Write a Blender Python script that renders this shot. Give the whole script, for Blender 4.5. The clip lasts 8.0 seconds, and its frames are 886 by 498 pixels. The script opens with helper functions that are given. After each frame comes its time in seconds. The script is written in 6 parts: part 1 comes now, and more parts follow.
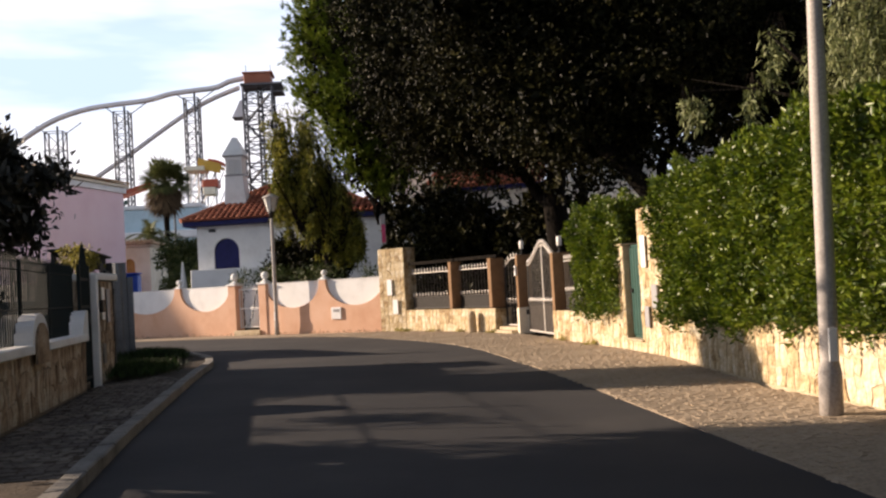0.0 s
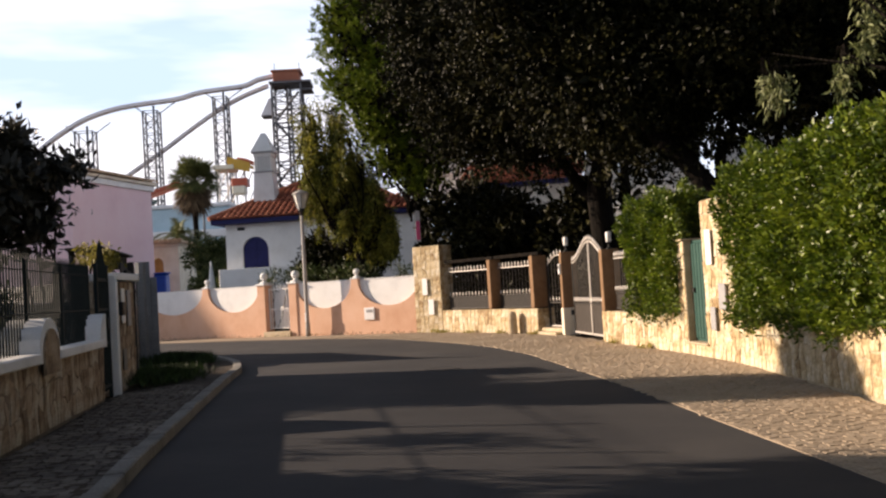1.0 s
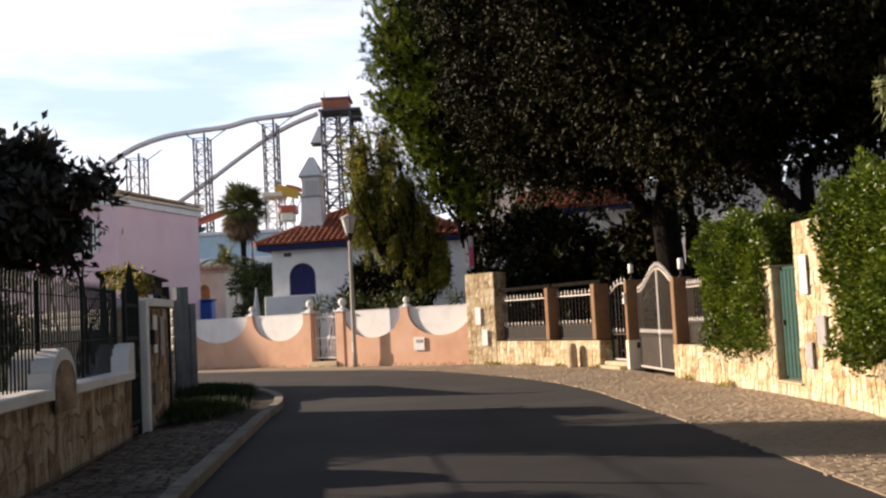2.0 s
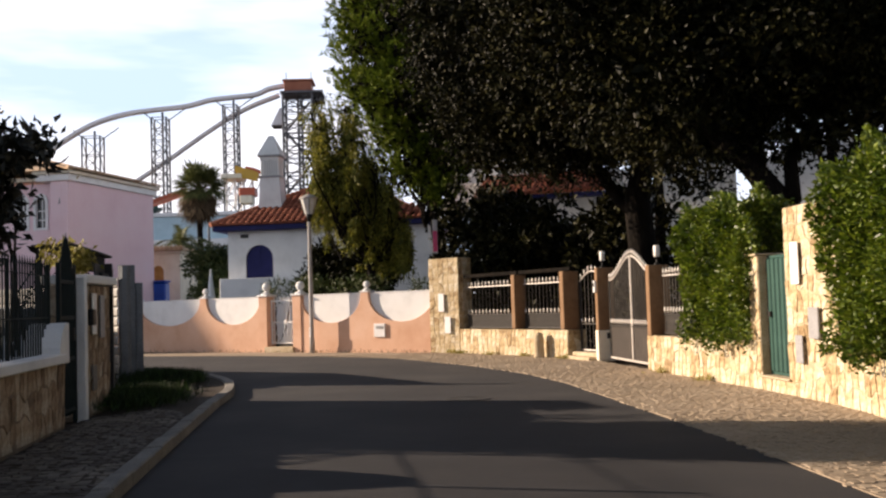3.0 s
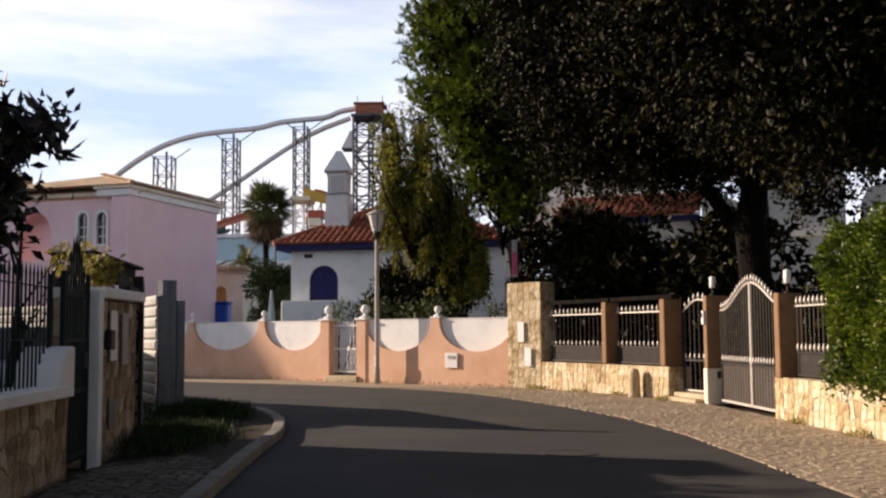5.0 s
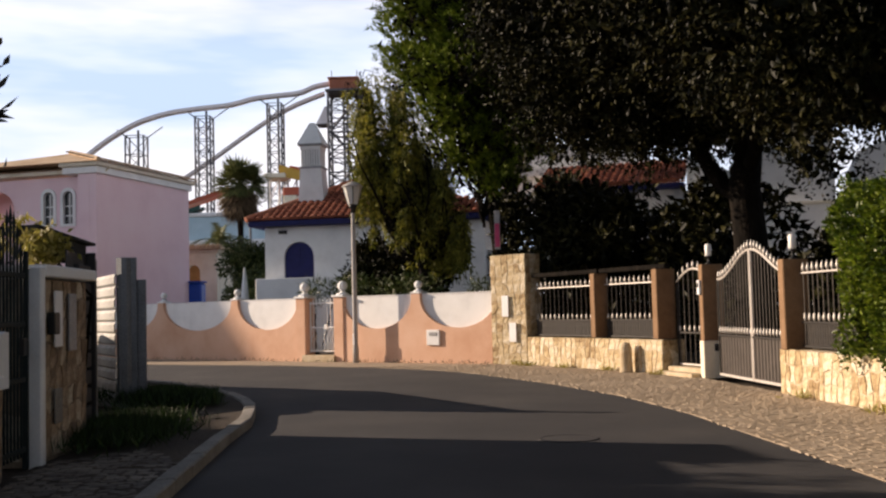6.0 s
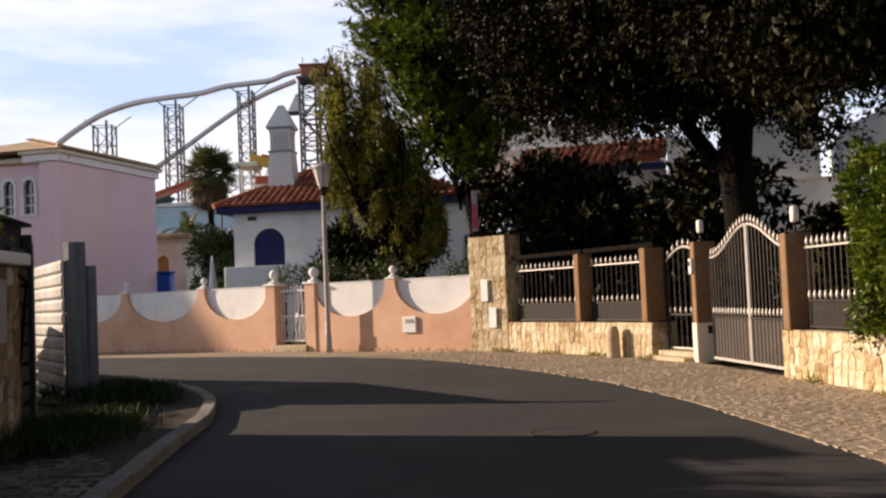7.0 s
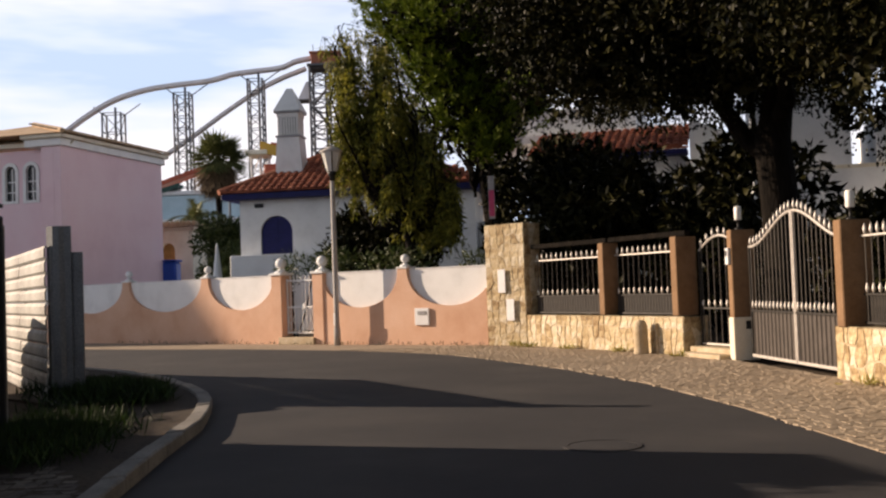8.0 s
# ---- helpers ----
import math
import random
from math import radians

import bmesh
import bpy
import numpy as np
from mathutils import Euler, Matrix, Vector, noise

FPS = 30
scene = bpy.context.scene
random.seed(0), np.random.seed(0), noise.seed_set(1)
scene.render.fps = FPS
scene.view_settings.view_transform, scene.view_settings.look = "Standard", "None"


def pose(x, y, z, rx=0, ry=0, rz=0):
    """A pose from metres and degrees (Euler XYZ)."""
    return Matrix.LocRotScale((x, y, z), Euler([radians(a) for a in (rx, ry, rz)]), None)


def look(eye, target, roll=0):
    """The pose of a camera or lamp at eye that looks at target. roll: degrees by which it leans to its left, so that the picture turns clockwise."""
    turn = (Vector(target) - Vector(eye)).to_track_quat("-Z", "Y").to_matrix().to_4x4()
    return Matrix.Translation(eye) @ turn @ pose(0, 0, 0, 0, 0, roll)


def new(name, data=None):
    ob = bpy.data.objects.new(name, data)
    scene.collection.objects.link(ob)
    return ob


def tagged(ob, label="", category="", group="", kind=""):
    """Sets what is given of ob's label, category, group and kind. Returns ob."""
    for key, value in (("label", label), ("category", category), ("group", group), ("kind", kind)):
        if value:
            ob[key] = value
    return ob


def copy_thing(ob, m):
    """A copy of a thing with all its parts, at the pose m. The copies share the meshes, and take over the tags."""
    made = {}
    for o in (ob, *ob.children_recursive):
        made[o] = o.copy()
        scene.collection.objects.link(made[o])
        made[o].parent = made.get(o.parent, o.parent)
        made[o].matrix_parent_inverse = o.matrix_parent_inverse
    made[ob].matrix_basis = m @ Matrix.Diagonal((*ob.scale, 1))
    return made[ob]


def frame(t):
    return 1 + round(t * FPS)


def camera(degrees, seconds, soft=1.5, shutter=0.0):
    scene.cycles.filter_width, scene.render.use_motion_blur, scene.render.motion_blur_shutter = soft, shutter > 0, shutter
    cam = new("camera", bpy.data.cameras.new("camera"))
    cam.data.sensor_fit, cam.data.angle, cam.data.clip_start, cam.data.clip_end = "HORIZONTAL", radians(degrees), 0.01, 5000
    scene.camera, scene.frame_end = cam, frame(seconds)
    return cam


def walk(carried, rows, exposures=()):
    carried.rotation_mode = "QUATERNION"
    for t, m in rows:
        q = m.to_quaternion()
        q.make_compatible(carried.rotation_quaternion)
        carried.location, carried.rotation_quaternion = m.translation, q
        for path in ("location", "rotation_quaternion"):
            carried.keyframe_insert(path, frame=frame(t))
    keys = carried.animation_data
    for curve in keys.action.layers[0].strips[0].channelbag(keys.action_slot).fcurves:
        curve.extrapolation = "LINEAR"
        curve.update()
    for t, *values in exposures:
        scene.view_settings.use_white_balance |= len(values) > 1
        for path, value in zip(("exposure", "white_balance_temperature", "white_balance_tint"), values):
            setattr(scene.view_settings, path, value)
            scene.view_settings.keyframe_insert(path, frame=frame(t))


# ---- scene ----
SKY, SUN = 0.0305, 5.0
EXPOSURES = [(0.0, 0.93, 6480, 17), (3.2, 0.93, 6420, 16), (4.0, 0.73, 6420, 16), (6.0, 0.72, 6480, 17), (8.0, 0.68, 6620, 17)]
cam = camera(46.0, 8.0, soft=2.3)
PATH = [
    (0, (24.106, -24.853, 1.234), (23.026, -23.171, 1.305), -3.2),
    (0.5, (23.715, -24.439, 1.245), (22.637, -22.757, 1.344), -3.3),
    (1, (23.19, -23.89, 1.27), (22.064, -22.238, 1.341), -3.4),
    (1.2, (22.964, -23.666, 1.281), (21.791, -22.051, 1.394), -2.9),
    (2.3, (22.031, -22.537, 1.281), (20.835, -20.939, 1.413), -2.9),
    (2.5, (21.916, -22.377, 1.272), (20.738, -20.765, 1.388), -3.1),
    (3, (21.549, -22.051, 1.248), (20.415, -20.408, 1.353), -1.8),
    (3.5, (21.046, -21.549, 1.255), (19.852, -19.95, 1.39), -3.1),
    (4, (20.729, -21.11, 1.232), (19.56, -19.491, 1.347), -2.0),
    (4.5, (20.306, -20.636, 1.237), (19.106, -19.04, 1.346), -3.4),
    (4.7, (20.104, -20.414, 1.264), (18.883, -18.835, 1.395), -1.2),
    (5.8, (19.217, -19.424, 1.263), (17.971, -17.87, 1.443), -0.0),
    (6, (19.113, -19.276, 1.262), (17.909, -17.683, 1.376), -1.5),
    (6.5, (18.801, -18.884, 1.222), (17.622, -17.273, 1.349), -2.6),
    (7, (18.442, -18.412, 1.199), (17.275, -16.79, 1.289), -2.4),
    (7.5, (18.059, -17.972, 1.197), (16.875, -16.362, 1.281), -3.5),
    (8, (17.672, -17.515, 1.214), (16.489, -15.905, 1.286), -2.1),
]
walk(cam, [(t, look(eye, target, roll)) for t, eye, target, roll in PATH], EXPOSURES)

SUN_FROM = Vector((-0.956, -0.292, 0.0)).normalized()
SUN_ELEVATION = radians(17.2)


# ---- world, sun ----
def build_world():
    world = bpy.data.worlds.new("world")
    scene.world = world
    world.use_nodes = True
    nt = world.node_tree
    nodes, links = nt.nodes, nt.links
    nodes.clear()
    out = nodes.new("ShaderNodeOutputWorld")
    bg = nodes.new("ShaderNodeBackground")
    sky = nodes.new("ShaderNodeTexSky")
    sky.sky_type = "NISHITA"
    sky.sun_disc = False
    sky.sun_elevation = SUN_ELEVATION
    sky.sun_rotation = math.atan2(SUN_FROM.x, SUN_FROM.y) % (2 * math.pi)
    sky.air_density, sky.dust_density, sky.ozone_density = 1.0, 1.5, 1.2
    geo = nodes.new("ShaderNodeTexCoord")
    # thin high cloud, drawn out into long streaks
    turn = nodes.new("ShaderNodeMapping")
    turn.inputs["Rotation"].default_value = (0, radians(-9), radians(-36))
    turn.inputs["Scale"].default_value = (1.0, 1.0, 5.0)
    n1 = nodes.new("ShaderNodeTexNoise")
    n1.inputs["Scale"].default_value, n1.inputs["Detail"].default_value = 1.9, 5
    n1.inputs["Roughness"].default_value = 0.55
    ramp = nodes.new("ShaderNodeValToRGB")
    ramp.color_ramp.elements[0].position, ramp.color_ramp.elements[1].position = 0.40, 0.60
    links.new(geo.outputs["Generated"], turn.inputs["Vector"])
    links.new(turn.outputs["Vector"], n1.inputs["Vector"])
    links.new(n1.outputs["Fac"], ramp.inputs["Fac"])
    # haze thickens towards the horizon
    sep = nodes.new("ShaderNodeSeparateXYZ")
    links.new(geo.outputs["Generated"], sep.inputs["Vector"])
    haze = nodes.new("ShaderNodeMapRange")
    haze.inputs["From Min"].default_value, haze.inputs["From Max"].default_value = 0.24, 0.5
    haze.inputs["To Min"].default_value, haze.inputs["To Max"].default_value = 1.05, 0.1
    links.new(sep.outputs["Z"], haze.inputs["Value"])
    veil = nodes.new("ShaderNodeMapRange")
    veil.inputs["To Min"].default_value, veil.inputs["To Max"].default_value = 0.9, 1.1
    links.new(ramp.outputs["Color"], veil.inputs["Value"])
    most = nodes.new("ShaderNodeMath")
    most.operation = "MULTIPLY"
    most.use_clamp = True
    links.new(haze.outputs["Result"], most.inputs[0])
    links.new(veil.outputs["Result"], most.inputs[1])
    mix = nodes.new("ShaderNodeMix")
    mix.data_type = "RGBA"
    links.new(most.outputs["Value"], mix.inputs["Factor"])
    links.new(sky.outputs["Color"], mix.inputs[6])
    tone = nodes.new("ShaderNodeMix")
    tone.data_type = "RGBA"
    tone.inputs[6].default_value = (13.2, 17.0, 22.0, 1)
    tone.inputs[7].default_value = (22.8, 22.9, 23.2, 1)
    links.new(ramp.outputs["Color"], tone.inputs["Factor"])
    links.new(tone.outputs[2], mix.inputs[7])
    links.new(mix.outputs[2], bg.inputs["Color"])
    bg.inputs["Strength"].default_value = SKY
    links.new(bg.outputs["Background"], out.inputs["Surface"])


def build_sun():
    lamp = bpy.data.lights.new("sun", "SUN")
    lamp.energy, lamp.angle, lamp.color = SUN, radians(0.6), (1.0, 0.81, 0.59)
    ob = new("sun", lamp)
    away = SUN_FROM * math.cos(SUN_ELEVATION) + Vector((0, 0, math.sin(SUN_ELEVATION)))
    ob.matrix_world = look(away * 60, (0, 0, 0))


build_world()
build_sun()


# ---- materials ----
def material(name, colours, rough=0.85, scale=6.0, fine=60.0, bump=0.15, metal=0.0, stain=0.25, per_object=0.0, island=0.0,
             translucent=0.0, spec=0.3, stretch=(1, 1, 1), bump_dist=0.01):
    """Two scales of noise between the colours, bump, wear, and a shift from piece to piece."""
    m = bpy.data.materials.new(name)
    m.use_nodes = True
    nt = m.node_tree
    nodes, links = nt.nodes, nt.links
    bsdf = nodes["Principled BSDF"]
    out = nodes["Material Output"]
    geo = nodes.new("ShaderNodeTexCoord")
    mp = nodes.new("ShaderNodeMapping")
    mp.inputs["Scale"].default_value = stretch
    links.new(geo.outputs["Object"], mp.inputs["Vector"])
    big = nodes.new("ShaderNodeTexNoise")
    big.inputs["Scale"].default_value, big.inputs["Detail"].default_value = scale, 6
    big.inputs["Roughness"].default_value = 0.62
    small = nodes.new("ShaderNodeTexNoise")
    small.inputs["Scale"].default_value, small.inputs["Detail"].default_value = fine, 4
    for n in (big, small):
        links.new(mp.outputs["Vector"], n.inputs["Vector"])
    ramp = nodes.new("ShaderNodeValToRGB")
    els = ramp.color_ramp.elements
    while len(els) < len(colours):
        els.new(0.5)
    for i, c in enumerate(colours):
        els[i].position = 0.3 + 0.4 * i / max(1, len(colours) - 1)
        els[i].color = (*c, 1)
    val = big.outputs["Fac"]
    if per_object or island:
        add = nodes.new("ShaderNodeMath")
        add.operation = "MULTIPLY_ADD"
        if per_object:
            info = nodes.new("ShaderNodeObjectInfo")
            links.new(info.outputs["Random"], add.inputs[0])
        else:
            info = nodes.new("ShaderNodeNewGeometry")
            links.new(info.outputs["Random Per Island"], add.inputs[0])
        add.inputs[1].default_value = per_object or island
        links.new(val, add.inputs[2])
        sub = nodes.new("ShaderNodeMath")
        sub.operation = "SUBTRACT"
        links.new(add.outputs[0], sub.inputs[0])
        sub.inputs[1].default_value = (per_object or island) / 2
        val = sub.outputs[0]
    links.new(val, ramp.inputs["Fac"])
    hsv = nodes.new("ShaderNodeHueSaturation")
    links.new(ramp.outputs["Color"], hsv.inputs["Color"])
    rng = nodes.new("ShaderNodeMapRange")
    rng.inputs["From Min"].default_value, rng.inputs["From Max"].default_value = 0.25, 0.75
    rng.inputs["To Min"].default_value, rng.inputs["To Max"].default_value = 1 - stain, 1 + stain
    links.new(small.outputs["Fac"], rng.inputs["Value"])
    links.new(rng.outputs["Result"], hsv.inputs["Value"])
    links.new(hsv.outputs["Color"], bsdf.inputs["Base Color"])
    bsdf.inputs["Roughness"].default_value = rough
    bsdf.inputs["Metallic"].default_value = metal
    bsdf.inputs["Specular IOR Level"].default_value = spec
    if bump:
        bp = nodes.new("ShaderNodeBump")
        bp.inputs["Strength"].default_value, bp.inputs["Distance"].default_value = bump, bump_dist
        links.new(small.outputs["Fac"], bp.inputs["Height"])
        links.new(bp.outputs["Normal"], bsdf.inputs["Normal"])
    if translucent:
        tr = nodes.new("ShaderNodeBsdfTranslucent")
        links.new(hsv.outputs["Color"], tr.inputs["Color"])
        mx = nodes.new("ShaderNodeMixShader")
        mx.inputs["Fac"].default_value = translucent
        links.new(bsdf.outputs["BSDF"], mx.inputs[1])
        links.new(tr.outputs["BSDF"], mx.inputs[2])
        links.new(mx.outputs["Shader"], out.inputs["Surface"])
    return m


def glass(name, tint=(0.9, 0.95, 1.0), rough=0.05, clear=1.0):
    m = bpy.data.materials.new(name)
    m.use_nodes = True
    b = m.node_tree.nodes["Principled BSDF"]
    b.inputs["Base Color"].default_value = (*tint, 1)
    b.inputs["Roughness"].default_value = rough
    b.inputs["Transmission Weight"].default_value = clear
    b.inputs["IOR"].default_value = 1.1
    return m


ASPHALT = material("asphalt", [(0.029, 0.029, 0.033), (0.039, 0.038, 0.041), (0.056, 0.053, 0.053)], 0.9, 0.5, 90, 0.5, stain=0.3)
COBBLE = material("limestone_cobble", [(0.29, 0.23, 0.165), (0.345, 0.275, 0.2), (0.39, 0.318, 0.238)], 0.9, 0.8, 50, 0.2, per_object=0.1, island=0)
COBBLE_BED = material("sandy_bed", [(0.26, 0.203, 0.145), (0.32, 0.253, 0.183), (0.37, 0.3, 0.222)], 0.95, 1.2, 40, 0.6, stain=0.35)
COBBLE_REST = material("limestone_cobbles_worn", [(0.29, 0.23, 0.165), (0.345, 0.275, 0.2), (0.39, 0.318, 0.238)], 0.9, 0.8, 50, 0.2, island=0.12)
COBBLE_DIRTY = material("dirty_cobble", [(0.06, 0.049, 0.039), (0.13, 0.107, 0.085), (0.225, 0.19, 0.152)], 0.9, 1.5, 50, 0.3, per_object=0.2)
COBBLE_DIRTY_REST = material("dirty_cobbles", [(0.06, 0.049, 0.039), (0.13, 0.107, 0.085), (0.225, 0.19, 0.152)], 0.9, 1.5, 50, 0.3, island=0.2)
KERB = material("concrete_kerb", [(0.14, 0.13, 0.115), (0.21, 0.195, 0.175), (0.27, 0.255, 0.23)], 0.9, 2, 50, 0.3)
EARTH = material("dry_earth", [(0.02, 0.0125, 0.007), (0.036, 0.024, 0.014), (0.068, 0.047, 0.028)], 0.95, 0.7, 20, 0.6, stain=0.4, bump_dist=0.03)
PEACH = material("peach_render", [(0.56, 0.32, 0.205), (0.64, 0.395, 0.27), (0.69, 0.45, 0.325)], 0.85, 0.9, 40, 0.15, stain=0.07)
WHITE = material("white_limewash", [(0.68, 0.68, 0.67), (0.78, 0.78, 0.77), (0.82, 0.82, 0.81)], 0.8, 1.5, 45, 0.12, stain=0.05)
CREAM = material("cream_render", [(0.62, 0.55, 0.42), (0.72, 0.66, 0.53), (0.78, 0.72, 0.6)], 0.85, 1.2, 40, 0.15, stain=0.06)
PINK = material("pink_render", [(0.73, 0.52, 0.56), (0.79, 0.585, 0.62), (0.81, 0.625, 0.655)], 0.85, 0.5, 30, 0.12, stain=0.04)
STONE = material("ochre_stone", [(0.25, 0.165, 0.08), (0.43, 0.325, 0.18), (0.54, 0.44, 0.28), (0.62, 0.55, 0.42)], 0.85, 6.0, 20, 0.9, per_object=0.34, stain=0.3, bump_dist=0.03)
STONE_BROWN = material("brown_stone", [(0.15, 0.10, 0.063), (0.28, 0.2, 0.127), (0.39, 0.3, 0.21), (0.48, 0.41, 0.31)], 0.85, 3.0, 28, 0.5, per_object=0.42, stain=0.28, bump_dist=0.02)
MORTAR_BROWN = material("brown_mortar", [(0.15, 0.11, 0.075), (0.22, 0.165, 0.115), (0.28, 0.22, 0.16)], 0.95, 4, 60, 0.4)
MORTAR = material("stone_mortar", [(0.37, 0.28, 0.17), (0.47, 0.38, 0.255), (0.54, 0.455, 0.335)], 0.95, 4, 60, 0.4)
BRICK = material("orange_render", [(0.15, 0.083, 0.043), (0.215, 0.128, 0.068), (0.27, 0.165, 0.095)], 0.9, 2.5, 50, 0.3, stain=0.15)
IRON = material("dark_iron", [(0.03, 0.028, 0.027), (0.05, 0.045, 0.04)], 0.55, 10, 80, 0.1, metal=0.5)
GATE_SHEET = material("brown_grey_sheet", [(0.06, 0.05, 0.044), (0.095, 0.08, 0.07)], 0.6, 3, 60, 0.1, metal=0.2)
IRON_GREEN = material("dark_green_iron", [(0.006, 0.012, 0.013), (0.011, 0.02, 0.021)], 0.6, 10, 80, 0.1, metal=0.0, spec=0.2)
SILVER = material("silver_paint", [(0.5, 0.46, 0.42), (0.66, 0.62, 0.57)], 0.45, 10, 80, 0.1, metal=0.35, spec=0.5)
GALV = material("galvanised_steel", [(0.12, 0.127, 0.135), (0.19, 0.2, 0.21)], 0.55, 3, 40, 0.1, metal=0.35)
POLE = material("grey_pole_paint", [(0.34, 0.31, 0.29), (0.44, 0.41, 0.38)], 0.6, 2, 50, 0.12, metal=0.0)
GREEN_PAINT = material("green_paint", [(0.018, 0.06, 0.048), (0.03, 0.085, 0.07)], 0.5, 4, 60, 0.1)
BLUE = material("cobalt_paint", [(0.006, 0.008, 0.07), (0.011, 0.013, 0.105)], 0.6, 4, 60, 0.1)
BLUE_BIN = material("blue_plastic", [(0.01, 0.05, 0.3), (0.015, 0.07, 0.38)], 0.4, 4, 60, 0.05)
TILE = material("terracotta_tile", [(0.19, 0.055, 0.03), (0.29, 0.09, 0.048), (0.37, 0.145, 0.085)], 0.85, 2.0, 30, 0.4, per_object=0.35, stain=0.2)
TILE_OLD = material("weathered_tile", [(0.32, 0.22, 0.13), (0.46, 0.33, 0.21), (0.55, 0.42, 0.3)], 0.9, 1.2, 30, 0.4, per_object=0.3, stain=0.25)
# Near-black tone puts the shade on the trunks into the bark colour.
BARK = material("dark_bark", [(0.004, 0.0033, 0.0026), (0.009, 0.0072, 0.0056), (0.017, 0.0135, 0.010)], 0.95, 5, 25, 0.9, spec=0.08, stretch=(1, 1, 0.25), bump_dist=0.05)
# Broad tone patches put sunlit clumps and near-black shade into the leaf colour.
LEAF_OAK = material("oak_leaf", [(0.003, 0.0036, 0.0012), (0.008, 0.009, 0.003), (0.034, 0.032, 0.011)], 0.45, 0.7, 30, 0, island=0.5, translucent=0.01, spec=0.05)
LEAF_PINE = material("pine_needle", [(0.04, 0.062, 0.004), (0.105, 0.15, 0.010), (0.20, 0.24, 0.022)], 0.6, 1.0, 30, 0, island=0.4, translucent=0.12, spec=0.1)
LEAF_PEPPER = material("pepper_leaf", [(0.07, 0.08, 0.009), (0.17, 0.175, 0.02), (0.30, 0.28, 0.04)], 0.5, 1.0, 30, 0, island=0.5, translucent=0.32)
LEAF_PALE = material("pale_pepper_leaf", [(0.09, 0.11, 0.038), (0.18, 0.205, 0.08), (0.3, 0.32, 0.15)], 0.55, 1.0, 30, 0, island=0.4, translucent=0.25)
LEAF_HEDGE = material("hedge_leaf", [(0.036, 0.064, 0.004), (0.085, 0.135, 0.008), (0.18, 0.23, 0.02)], 0.4, 2.0, 30, 0, island=0.5, translucent=0.25, spec=0.5)
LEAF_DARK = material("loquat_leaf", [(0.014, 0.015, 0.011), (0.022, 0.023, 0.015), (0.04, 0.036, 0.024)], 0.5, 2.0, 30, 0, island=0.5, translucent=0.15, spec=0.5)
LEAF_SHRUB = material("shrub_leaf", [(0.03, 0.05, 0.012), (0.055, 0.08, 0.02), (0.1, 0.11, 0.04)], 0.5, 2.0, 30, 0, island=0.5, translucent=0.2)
LEAF_YELLOW = material("yellowing_leaf", [(0.2, 0.18, 0.03), (0.3, 0.27, 0.06), (0.35, 0.3, 0.1)], 0.6, 2.0, 30, 0, island=0.4, translucent=0.3)
LEAF_PALM = material("palm_frond", [(0.055, 0.07, 0.022), (0.10, 0.115, 0.036), (0.17, 0.18, 0.065)], 0.5, 2.0, 30, 0, island=0.4, translucent=0.15)
LEAF_DRY = material("dry_frond", [(0.06, 0.038, 0.02), (0.10, 0.066, 0.034), (0.16, 0.11, 0.06)], 0.8, 2.0, 30, 0, island=0.4)
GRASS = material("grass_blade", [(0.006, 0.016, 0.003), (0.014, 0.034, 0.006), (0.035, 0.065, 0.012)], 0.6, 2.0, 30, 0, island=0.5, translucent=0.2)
STEEL_FAR = material("tower_steel", [(0.10, 0.10, 0.11), (0.15, 0.15, 0.16)], 0.6, 2, 20, 0, metal=0.2)
TRACK = material("slide_fibreglass", [(0.76, 0.73, 0.74), (0.84, 0.81, 0.82)], 0.6, 0.5, 10, 0, stain=0.06)
RED_GRP = material("red_fibreglass", [(0.36, 0.07, 0.03), (0.45, 0.10, 0.05)], 0.4, 0.5, 10, 0, stain=0.1)
RUST = material("rust_red_cladding", [(0.30, 0.105, 0.06), (0.38, 0.15, 0.09)], 0.7, 0.5, 10, 0, stain=0.1)
YELLOW_GRP = material("yellow_fibreglass", [(0.46, 0.27, 0.03), (0.55, 0.34, 0.05)], 0.4, 0.5, 10, 0, stain=0.1)
TEAL_GRP = material("pale_blue_fibreglass", [(0.36, 0.50, 0.56), (0.48, 0.62, 0.68)], 0.4, 0.5, 10, 0, stain=0.1)
SHEET = material("white_sheet_metal", [(0.14, 0.125, 0.105), (0.32, 0.31, 0.285), (0.42, 0.41, 0.385)], 0.65, 1.2, 30, 0.1, stain=0.3)
BAR = material("worn_grey_bar", [(0.055, 0.048, 0.042), (0.10, 0.088, 0.076)], 0.55, 10, 80, 0.1, metal=0.3, spec=0.35)
DARKWOOD = material("dark_slats", [(0.02, 0.02, 0.022), (0.035, 0.034, 0.035)], 0.7, 3, 40, 0.2)
PAPER = material("white_plate", [(0.7, 0.7, 0.7), (0.78, 0.78, 0.78)], 0.5, 4, 50, 0.02, stain=0.04)
BLACK = material("black_plastic", [(0.012, 0.012, 0.012), (0.02, 0.02, 0.02)], 0.5, 4, 50, 0.02)
PLATE_GREY = material("grey_meter_cover", [(0.26, 0.26, 0.27), (0.34, 0.34, 0.35)], 0.5, 4, 50, 0.05)
MAGENTA = material("magenta_cloth", [(0.4, 0.05, 0.13), (0.5, 0.08, 0.18)], 0.8, 4, 50, 0.05)
CARPAINT = material("silver_car_paint", [(0.45, 0.47, 0.48), (0.52, 0.54, 0.55)], 0.25, 2, 80, 0, metal=0.5, stain=0.03)
TYRE = material("tyre_rubber", [(0.015, 0.015, 0.015), (0.025, 0.025, 0.025)], 0.8, 4, 60, 0.1)
